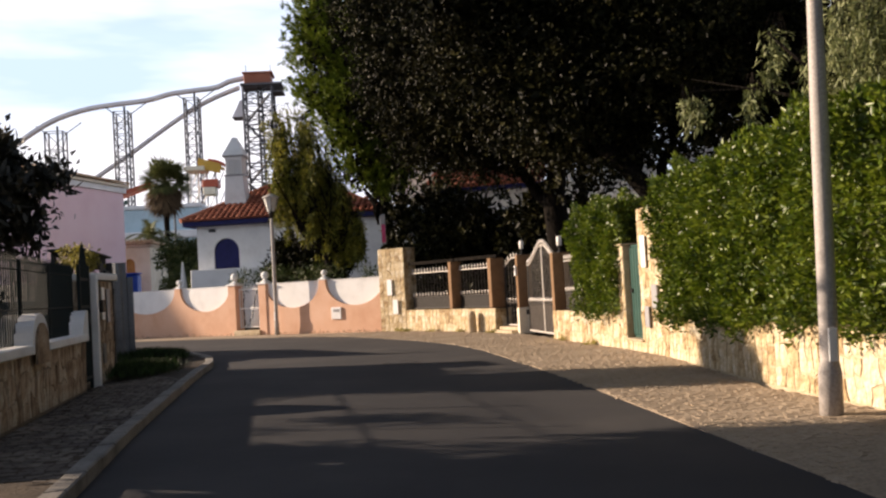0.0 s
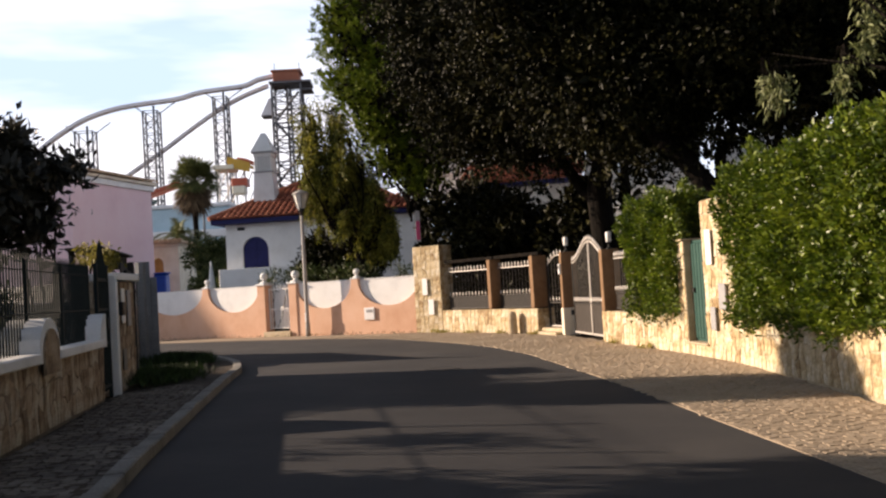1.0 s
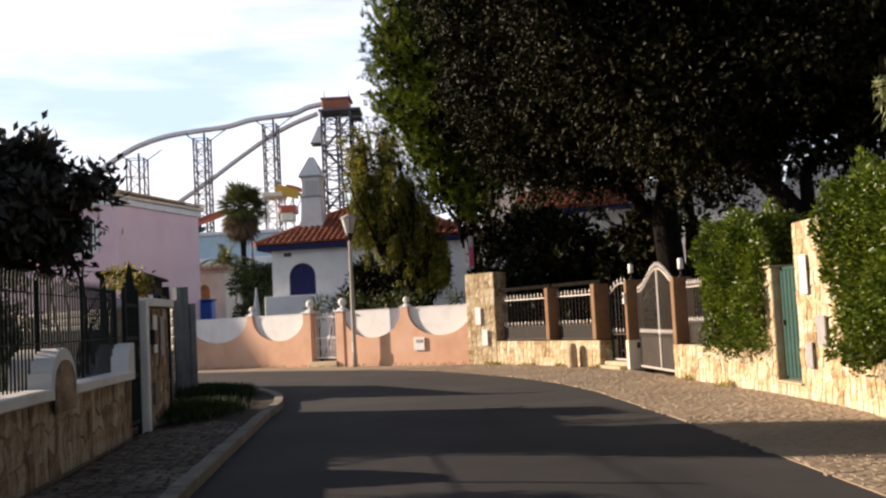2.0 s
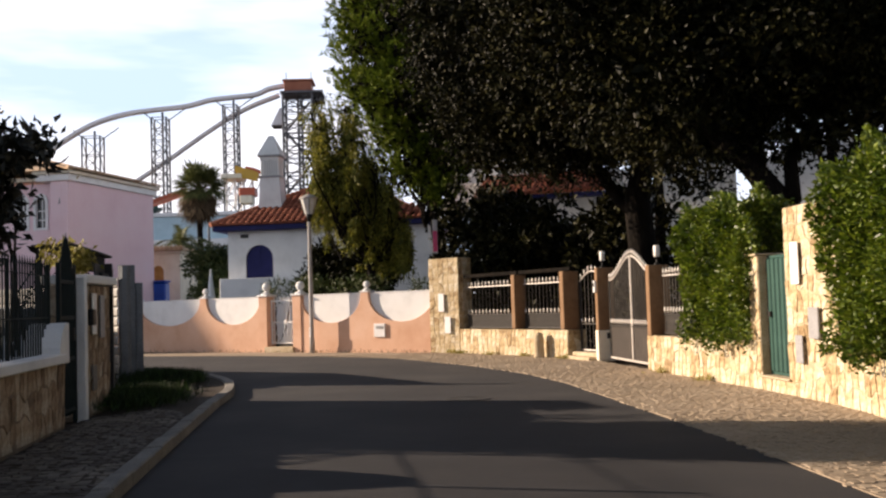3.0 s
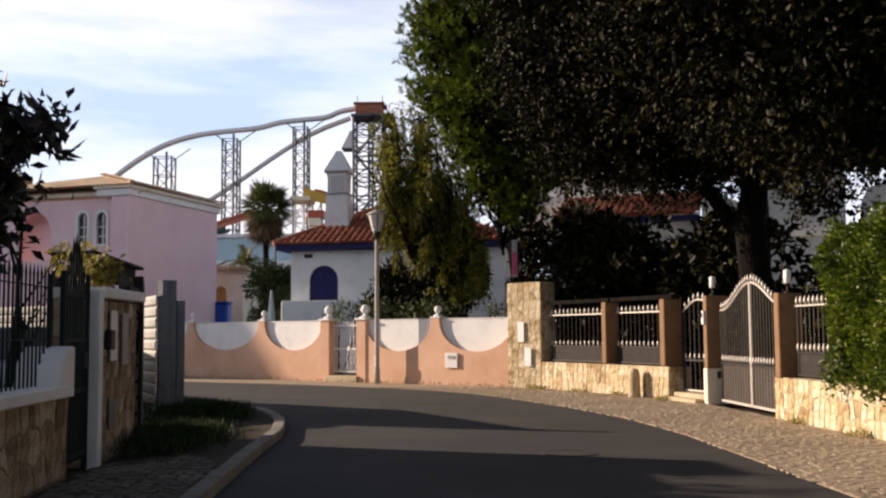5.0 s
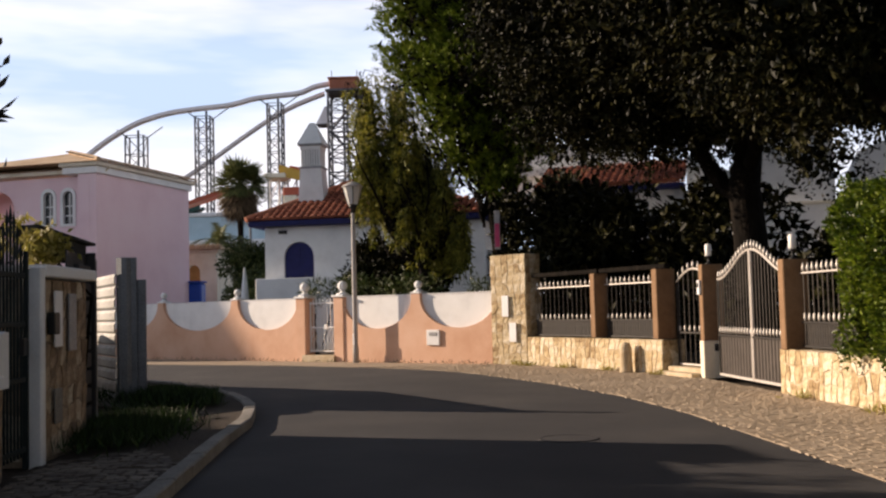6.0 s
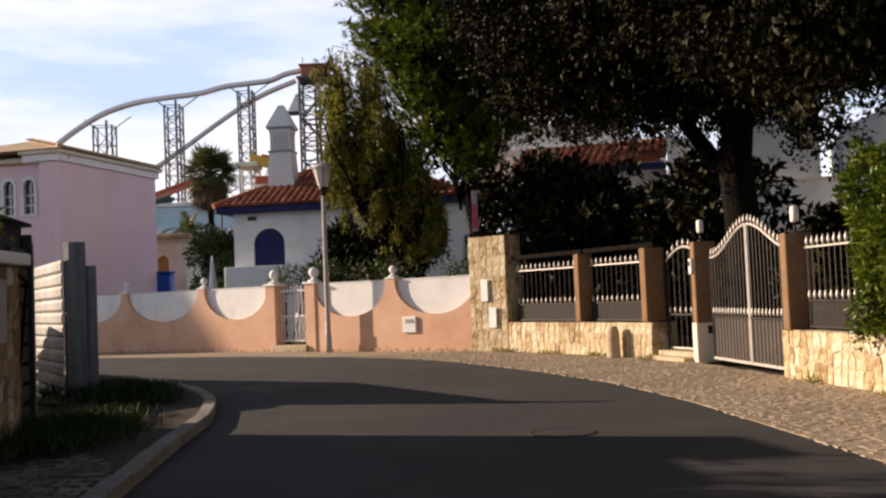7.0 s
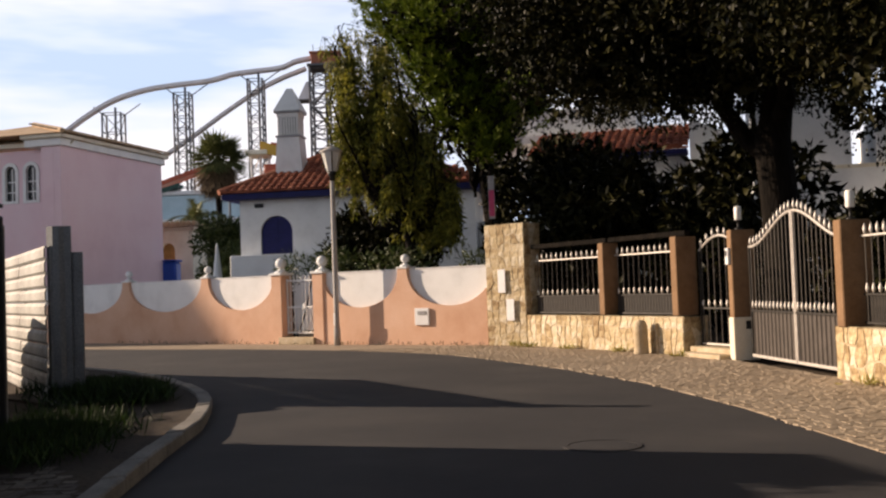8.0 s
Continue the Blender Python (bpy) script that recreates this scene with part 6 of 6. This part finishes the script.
def build_palm(base, height, r, seed, label, fan=True, fronds=46, dry=26):
    rng = np.random.default_rng(seed)
    t = thing("palm_tree", pose(*base, 0), label, "palm")
    part("trunk", tube([(0, 0, 0), (0.1, 0, height * 0.5), (0, 0, height)], [0.26, 0.18, 0.22], 12), BARK, t, smooth=True)
    for kind, count, mat, lo, hi in (("green", fronds, LEAF_PALM, -0.35, 1.35), ("dry", dry, LEAF_DRY, -1.45, -0.45)):
        for k in range(count):
            az, el = rng.uniform(0, 2 * math.pi), rng.uniform(lo, hi)
            bm = bmesh.new()
            d = Vector((math.cos(az) * math.cos(el), math.sin(az) * math.cos(el), math.sin(el)))
            side = Vector((-math.sin(az), math.cos(az), 0))
            upv = side.cross(d)
            ln = r * rng.uniform(0.8, 1.1)
            hub = Vector((0, 0, height))
            if fan:
                stem = hub + d * ln * 0.45
                tube([hub, stem], [0.03, 0.02], 4, bm)
                for j in range(19):
                    a = (j - 9) / 9 * 1.5
                    w = (d * math.cos(a) + side * math.sin(a)).normalized()
                    tipp = stem + w * ln * 0.55 * (0.75 + 0.25 * math.cos(a)) - Vector((0, 0, 0.16 * ln * rng.uniform(0.2, 1.6)))
                    m = stem.lerp(tipp, 0.5) + upv * 0.02
                    wd = upv.cross(w).normalized() * 0.055
                    v = [bm.verts.new(p) for p in (stem, m + wd, tipp, m - wd)]
                    bm.faces.new(v)
            else:
                prev = hub
                for j in range(1, 11):
                    f = j / 10
                    p = hub + d * ln * f - Vector((0, 0, 0.55 * ln * f * f))
                    for s in (-1, 1):
                        tipp = p + (side * s * 0.75 + d * 0.5 + Vector((0, 0, -0.25))) * ln * 0.28 * (1 - 0.6 * f)
                        v = [bm.verts.new(q) for q in (prev, p, tipp)]
                        bm.faces.new(v)
                    prev = p
            part("frond", bm, mat, t, "dry hanging frond" if kind == "dry" else "")


def shrub(name, label, base, clumps, leaf, per, length, width, seed, droop=0.0, stem=True):
    rng = np.random.default_rng(seed)
    s = thing(name, pose(*base, 0), label, "shrub")
    bm = bmesh.new()
    for c in clumps:
        tube(limb_path((0, 0, -0.04), c[:3], rng, 0.1, 3), [0.03, 0.022, 0.016, 0.008], 5, bm)
    part("stem_tuft", bm, BARK, s)
    pts, out = clump_points(clumps, per, rng, 0.2)
    leaf_mesh("foliage", pts, length, width, leaf, s, rng, droop=droop, out=out * 0.6)
    return s


def build_shrubs():
    rng = np.random.default_rng(71)
    # broad-leaved bush before the white house
    shrub("shrub", "dark broad-leaved garden bush before the white house", (0.9, 2.6), spread_clumps((0.2, 0, 2.2), (1.5, 1.0, 1.1), 26, 0.5, rng), LEAF_OAK, 1900, 0.15, 0.08, 72)
    shrub("shrub", "sunlit leafy bush beside the street lamp", (-0.2, 3.2), spread_clumps((0, 0, 2.4), (0.7, 0.7, 0.8), 14, 0.4, rng), LEAF_SHRUB, 2200, 0.14, 0.075, 73)
    # strap-leaved plants showing over the gate
    for x, y, sd in ((-0.5, 1.0, 74), (0.7, 1.1, 75), (0.2, 1.5, 76), (2.6, 0.8, 77), (3.2, 0.9, 78), (5.2, 0.75, 79)):
        cl = spread_clumps((0, 0, 1.75), (0.55, 0.4, 0.35), 7, 0.3, rng)
        shrub("shrub", "low strap-leaved garden plant behind the wall", (x, y), cl, LEAF_SHRUB, 700, 0.2, 0.03, sd)
    # garden growth behind the railings, near-black leaves carrying the shade there
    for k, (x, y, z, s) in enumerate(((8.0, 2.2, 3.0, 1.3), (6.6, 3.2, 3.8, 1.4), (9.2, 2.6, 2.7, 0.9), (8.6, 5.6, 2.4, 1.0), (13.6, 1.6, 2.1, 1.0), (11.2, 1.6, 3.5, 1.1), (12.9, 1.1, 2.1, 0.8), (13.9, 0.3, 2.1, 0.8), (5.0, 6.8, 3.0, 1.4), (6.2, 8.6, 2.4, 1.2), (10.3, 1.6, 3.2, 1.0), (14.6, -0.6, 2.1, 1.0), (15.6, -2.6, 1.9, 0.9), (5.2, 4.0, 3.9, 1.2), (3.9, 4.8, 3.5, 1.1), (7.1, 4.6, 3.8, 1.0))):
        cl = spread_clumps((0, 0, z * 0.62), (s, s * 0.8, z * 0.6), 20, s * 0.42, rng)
        shrub("shrub", "large evergreen shrub, its leaves near black for the garden shade", (x, y), cl, LEAF_OAK, 620, 0.24, 0.12, 80 + k)
    # bushes and small palms below the tall palm
    for k, (x, y, z, s) in enumerate(((-12.0, 9.2, 3.4, 1.1), (-10.8, 8.9, 2.9, 1.1), (-12.7, 11.1, 3.5, 0.9), (-9.3, 8.2, 2.3, 0.9))):
        cl = spread_clumps((0, 0, z * 0.6), (s, s, z * 0.55), 22, 0.62, rng)
        shrub("shrub", "rounded olive-green garden shrub beside the houses", (x, y), cl, LEAF_SHRUB, 1700, 0.16, 0.07, 95 + k)
    # dry plants on the left gate
    for x, y, z, sd in ((9.95, -13.95, 2.15, 101), (9.3, -13.2, 1.95, 102), (9.7, -14.6, 3.0, 103)):
        cl = spread_clumps((0, 0, z), (0.22, 0.22, 0.2), 6, 0.12, rng)
        shrub("shrub", "sparse yellowing climber above the gate", (x, y), cl, LEAF_YELLOW, 1500, 0.11, 0.035, sd, droop=0.25)
    # unseen growth in the yard behind the louvred gate, added for its shadow
    for k, (x, y, z, s) in enumerate(((1.6, -11.6, 1.9, 0.7), (2.9, -12.3, 1.8, 0.7), (4.1, -12.9, 1.9, 0.7), (5.2, -13.6, 2.0, 0.7), (6.2, -14.1, 2.2, 0.65), (7.3, -14.2, 2.0, 0.6))):
        cl = spread_clumps((0, 0, z * 0.5), (s, s, z * 0.5), 16, 0.34, rng)
        shrub("shrub", "unseen green shrub added behind the gate for its shadow", (x, y), cl, LEAF_SHRUB, 1100, 0.12, 0.06, 180 + k)
    # garden growth behind the left railings, two tall ones unseen, added for road shade
    for k, (x, y, z, s) in enumerate(((11.0, -17.2, 1.75, 0.8), (12.2, -18.7, 2.3, 0.7), (9.6, -15.9, 1.7, 0.8), (14.0, -20.4, 2.3, 0.85), (8.6, -14.9, 1.0, 0.6))):
        cl = spread_clumps((0, 0, z * 0.5), (s, s, z * 0.5), 14, 0.35, rng)
        shrub("shrub", "green garden shrub behind the railings, tall ones added for shade", (x, y), cl, LEAF_SHRUB, 1500, 0.11, 0.05, 105 + k)


def build_shade_trees():
    """Unseen trees added on the sunny side, which throw long shadows over the lane."""
    for k, (x, y, hgt, r) in enumerate(((13.3, -21.5, 5.0, 1.6), (1.4, -18.3, 4.7, 0.9))):
        rng = np.random.default_rng(121 + k)
        cl = spread_clumps((0, 0, hgt * 0.68), (r, r, hgt * 0.3), 36, 0.8, rng)
        tree("garden_tree", "unseen leafy evergreen tree added to shade the lane", (x, y), [(0, 0, 0), (0.1, 0, hgt * 0.3), (0, 0.1, hgt * 0.6)], [0.22, 0.18, 0.1],
             [((0, 0, hgt * 0.3), (r * 0.6, 0, hgt * 0.7), 0.08), ((0, 0, hgt * 0.35), (-r * 0.6, 0.4, hgt * 0.75), 0.08)], cl, LEAF_OAK, 1300, 0.15, 0.08, 131 + k)


def build_villa_shade_trees():
    """Dense evergreens between the big oak and the villas behind it, added as shade."""
    for k, (x, y, z, rx, rz, n) in enumerate(((9.4, 6.6, 8.3, 3.3, 2.0, 60), (-1.3, 11.6, 9.0, 2.1, 1.6, 40), (14.6, 5.6, 8.0, 2.8, 1.9, 45))):
        rng = np.random.default_rng(171 + k)
        cl = spread_clumps((0, 0, z), (rx, rx, rz), n, 1.1, rng)
        tree("garden_tree", "dense dark evergreen tree added to shade the villas", (x, y), [(0, 0, 0), (0.1, 0.05, z * 0.45), (0, 0.1, z)], [0.2, 0.16, 0.06],
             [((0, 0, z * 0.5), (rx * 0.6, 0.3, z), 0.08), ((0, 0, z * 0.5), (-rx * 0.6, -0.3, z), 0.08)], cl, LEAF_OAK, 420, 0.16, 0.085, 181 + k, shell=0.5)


def build_sky_blocking_trees():
    """Unseen tall trees behind the viewer, added to block low sky light."""
    rng = np.random.default_rng(160)
    hgt, r = 9.5, 3.0
    cl = spread_clumps((0, 0, hgt * 0.58), (r, r, hgt * 0.42), 60, 1.2, rng)
    first = tree("garden_tree", "unseen tall evergreen added behind the lane to block sky light", (33.5, -23.5), [(0, 0, 0), (0.1, 0, 3.0), (0, 0.1, 6.5)], [0.3, 0.24, 0.1],
                 [((0, 0, 2.5), (1.5, 0, 6.0), 0.1), ((0, 0, 3.0), (-1.5, 0.4, 6.4), 0.1)], cl, LEAF_OAK, 260, 0.24, 0.13, 161)
    tagged(first, group="trees closing the lane")
    for k, (x, y) in enumerate(((37.5, -27.5), (40.0, -33.0), (36.5, -38.0), (31.0, -40.5), (25.5, -40.0), (20.5, -38.0), (16.0, -34.5), (31.0, -17.0), (28.0, -12.0))):
        copy_thing(first, pose(x, y, 0, 0, 0, 47 * k))


build_sky_blocking_trees()


def build_grass():
    rng = np.random.default_rng(141)
    n = 9000
    c = rng.normal(size=(n, 3)) * [0.5, 0.22, 0.0] + [7.2, -9.95, 0.07]
    keep = (c[:, 1] < -9.25 - (c[:, 0] - 7.3) * 0.72) & (c[:, 0] > 5.5)
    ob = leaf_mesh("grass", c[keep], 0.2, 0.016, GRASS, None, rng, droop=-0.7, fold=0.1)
    tagged(ob, "patch of dark rough grass on the corner verge", "grass", kind="stuff")
    c = np.concatenate([np.stack([rng.uniform(5.6, 9.4, 500), np.full(500, 0.0), np.full(500, 0.07)], 1), ])
    c[:, 1] = -10.35 - (c[:, 0] - 7.0) * 0.85 + rng.normal(size=500) * 0.25
    ob = leaf_mesh("weeds", c, 0.13, 0.014, GRASS, None, rng, droop=-0.5, fold=0.1)
    tagged(ob, "thin weeds along the fence foot", "weeds", kind="stuff")
    c = rng.normal(size=(7000, 3)) * [0.62, 0.24, 0.0]
    c = np.stack([9.75 + 0.7 * c[:, 0] - 0.7 * c[:, 1], -12.45 - 0.72 * c[:, 0] - 0.7 * c[:, 1], np.full(7000, 0.045)], 1)
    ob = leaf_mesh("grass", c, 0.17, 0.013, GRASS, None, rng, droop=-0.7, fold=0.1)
    tagged(ob, "dark grass tussock before the louvred gate", "grass", kind="stuff")
    c = np.concatenate([np.stack([px + rng.normal(size=60) * 0.09, py + rng.normal(size=60) * 0.07, np.full(60, 0.015)], 1)
                        for px, py in ((6.75, -0.38), (7.2, -0.62), (8.3, -1.05), (9.6, -1.65), (11.0, -2.42), (14.7, -6.0), (16.0, -7.4))])
    ob = leaf_mesh("weeds", c, 0.12, 0.02, LEAF_YELLOW, None, rng, droop=-0.4, fold=0.1)
    tagged(ob, "yellowing weeds at the foot of the stone wall", "weeds", kind="stuff")
    c = np.stack([rng.uniform(-6, 5.9, 260), rng.normal(size=260) * 0.05 - 0.2, np.full(260, 0.012)], 1)
    ob = leaf_mesh("weeds", c, 0.1, 0.014, GRASS, None, rng, droop=-0.5, fold=0.1)
    tagged(ob, "thin weeds along the foot of the peach wall", "weeds", kind="stuff")


build_big_oak()
build_second_oak()
build_pine()
build_pepper_trees()
build_loquat()
build_palm((-33.0, 27.5), 9.75, 2.3, 64, "tall fan palm with a skirt of dry fronds", fronds=85, dry=70)
build_palm((-24.9, 18.7), 5.3, 2.2, 65, "young feathery date palm among shrubs", fan=False, fronds=30, dry=0)
build_palm((-6.5, 14.5), 5.0, 2.2, 66, "feathery palm behind the white house", fan=False, fronds=30, dry=0)
build_shrubs()
build_shade_trees()
build_villa_shade_trees()
build_grass()


# ---- parked car behind the railings ----
def build_car():
    c = thing("car", along((6.6, -12.6), (3.3, -10.5)), "silver parked hatchback seen through garden railings", "car")
    prof = [(0.0, 0.3), (0.02, 0.62), (0.15, 0.82), (1.0, 0.93), (1.7, 1.38), (2.9, 1.42), (3.55, 1.0), (3.85, 0.92), (3.92, 0.6), (3.9, 0.3)]
    bm = slab(prof, -0.8, 0.8)
    bmesh.ops.bevel(bm, geom=[e for e in bm.edges if abs(e.verts[0].co.y - e.verts[1].co.y) < 1e-4 and e.is_manifold and e.calc_face_angle(0) > 0.6], offset=0.06, segments=2, affect="EDGES")
    body = part("body", bm, CARPAINT, c)
    for s in (-1, 1):
        y0, y1 = (0.8, 0.806) if s > 0 else (-0.806, -0.8)
        part("side_window", slab([(1.2, 0.95), (1.75, 1.32), (2.3, 1.33), (2.3, 0.95)], y0, y1), PANE, body)
        part("side_window", slab([(2.36, 0.95), (2.36, 1.33), (2.85, 1.34), (3.35, 0.98)], y0, y1), PANE, body)
        part("headlight", box(0.0, 0.16, s * 0.62 - 0.13, s * 0.62 + 0.13, 0.62, 0.78, 0.02), OPAL, body)
        for x in (0.75, 3.15):
            w = part("wheel", lathe([(0.2, -0.09), (0.3, -0.09), (0.31, -0.05), (0.31, 0.05), (0.3, 0.09), (0.2, 0.09)], 18), TYRE, c)
            w.matrix_local = pose(x, s * 0.76, 0.31 - 0.06, 90)
            part("rim", lathe([(0.19, -0.095), (0.19, 0.095)], 12), SILVER, w)
    bm = slab([(1.02, 0.945), (1.68, 1.385), (1.66, 1.395), (1.0, 0.955)], -0.68, 0.68)
    part("windscreen", bm, PANE, body)


build_car()


# ---- banner on the pine ----
def build_banner():
    b = thing("banner", pose(5.55, 0.75, 0, 0, 0, 30), "narrow pink and white cloth banner on a slim dark post", "banner")
    part("post", tube([(0, 0, -0.05), (0, 0, 3.75)], 0.022, 8), BARK, b, "slim dark post")
    # White cloth given a grey colour that stands for the shade on it.
    part("cloth", box(-0.05, 0.08, -0.035, -0.028, 2.6, 3.5, 0.002), PLATE_GREY, b, "white cloth toned grey for shade")
    part("pink_patch", box(-0.04, 0.07, -0.042, -0.036, 2.65, 3.2, 0.002), MAGENTA, b, "pink patch")


build_banner()


def build_parasol():
    """A closed white parasol in the garden behind the peach wall."""
    p = thing("parasol", pose(-4.75, 2.3, 0), "closed white garden parasol behind the peach wall", "parasol")
    part("pole", tube([(0, 0, -0.05), (0, 0, 1.6)], 0.025, 8), PAPER, p)
    bm = bmesh.new()
    lathe([(0.2, 1.3), (0.17, 1.32), (0.1, 2.0), (0.03, 2.62), (0.01, 2.66)], 9, bm)
    part("canopy", bm, PAPER, p, "folded white canopy")


def build_manhole():
    m = thing("manhole_cover", pose(14.0, -10.63, 0.002), "round dark iron manhole cover set in the asphalt", "manhole cover")
    part("frame", lathe([(0.29, -0.03), (0.29, 0.005), (0.255, 0.006), (0.255, -0.02)], 28), ASPHALT, m)
    part("lid", lathe([(0.25, -0.03), (0.25, 0.003), (0.16, 0.005), (0.01, 0.005)], 28), ASPHALT, m, "worn grey lid")


build_parasol()
build_manhole()


# ---- loose cobbles, laid last ----
def in_poly(x, y, poly):
    inside = False
    for (x0, y0), (x1, y1) in zip(poly, poly[1:] + poly[:1]):
        if (y0 > y) != (y1 > y) and x < (x1 - x0) * (y - y0) / (y1 - y0) + x0:
            inside = not inside
    return inside


def cobble_block(rng, s):
    bm = bmesh.new()
    h = 0.05
    lo, hi = [], []
    for sx, sy in ((-1, -1), (1, -1), (1, 1), (-1, 1)):
        jx, jy = rng.uniform(-0.12, 0.12, 2) * s
        lo.append(bm.verts.new((sx * s / 2 + jx, sy * s / 2 + jy, 0)))
        hi.append(bm.verts.new((sx * s * 0.46 + jx, sy * s * 0.46 + jy, h + rng.uniform(-0.003, 0.003))))
    bm.faces.new(hi)
    for i in range(4):
        bm.faces.new((lo[i], lo[(i + 1) % 4], hi[(i + 1) % 4], hi[i]))
    return bm


def lay_cobbles(ground, poly, z, pitch, heading, near, seed, mat, rest, fall=0.0):
    """Small cobbles over a plan polygon: pieces of their own within the stretch near, the rest joined."""
    rng = np.random.default_rng(seed)
    meshes = []
    for k in range(10):
        me = as_mesh("cobble", cobble_block(rng, pitch * 0.93))
        me.materials.append(mat)
        meshes.append(me)
    xs, ys = [p[0] for p in poly], [p[1] for p in poly]
    cx, cy = (min(xs) + max(xs)) / 2, (min(ys) + max(ys)) / 2
    reach = max(max(xs) - min(xs), max(ys) - min(ys))
    c, s = math.cos(heading), math.sin(heading)
    n = int(reach / pitch)
    verts, faces, made = [], [], 0
    for i in range(-n, n):
        for j in range(-n, n):
            u = (i + 0.37 * j % 1.0) * pitch + rng.uniform(-0.22, 0.22) * pitch
            v = j * pitch + rng.uniform(-0.22, 0.22) * pitch
            x, y = cx + u * c - v * s, cy + u * s + v * c
            if not in_poly(x, y, poly) or rng.uniform() < 0.04:
                continue
            away = max(0.0, min(1.0, (-0.75 * (x - 14.5) - 0.66 * (y + 16.14)) / 1.5))
            zz = z - 0.05 - fall * away + rng.uniform(-0.003, 0.003)
            spin = heading + rng.uniform(-0.5, 0.5)
            if made < 300 and near[0] <= x <= near[1] and near[2] <= y <= near[3]:
                ob = new("cobble", meshes[made % 10])
                ob.parent = ground
                ob.matrix_local = pose(x, y, zz, rng.uniform(-1.5, 1.5), rng.uniform(-1.5, 1.5), math.degrees(spin) + 90 * (made % 4))
                made += 1
                continue
            h, w, k = 0.05, pitch * 0.93 / 2, len(verts)
            cs, sn = math.cos(spin), math.sin(spin)
            j4 = rng.uniform(-0.12, 0.12, (4, 2)) * pitch
            for f, hh in ((1.0, 0.0), (0.92, h)):
                for q, (sx, sy) in enumerate(((-1, -1), (1, -1), (1, 1), (-1, 1))):
                    a, b = sx * w * f + j4[q, 0], sy * w * f + j4[q, 1]
                    verts.append((x + a * cs - b * sn, y + a * sn + b * cs, zz + hh))
            faces.append((k + 4, k + 5, k + 6, k + 7))
            for q in range(4):
                faces.append((k + q, k + (q + 1) % 4, k + 4 + (q + 1) % 4, k + 4 + q))
    me = bpy.data.meshes.new("cobbles")
    me.from_pydata(verts, [], faces)
    me.materials.append(rest)
    ob = new("cobbles", me)
    ob.parent = ground
    tagged(ob, "worn pale limestone cobbles", kind="stuff")


def cut(line, lo, hi):
    return [p for p in line if lo <= p[0] <= hi]


lay_cobbles(PAVEMENT, cut(RIGHT_EDGE, 3.0, 24.0)[::1] + cut(FRONT, 5.0, 23.0)[::-1], 0.012, 0.08, math.radians(-52), (18.6, 21.6, -15.8, -11.5), 151, COBBLE, COBBLE_REST)
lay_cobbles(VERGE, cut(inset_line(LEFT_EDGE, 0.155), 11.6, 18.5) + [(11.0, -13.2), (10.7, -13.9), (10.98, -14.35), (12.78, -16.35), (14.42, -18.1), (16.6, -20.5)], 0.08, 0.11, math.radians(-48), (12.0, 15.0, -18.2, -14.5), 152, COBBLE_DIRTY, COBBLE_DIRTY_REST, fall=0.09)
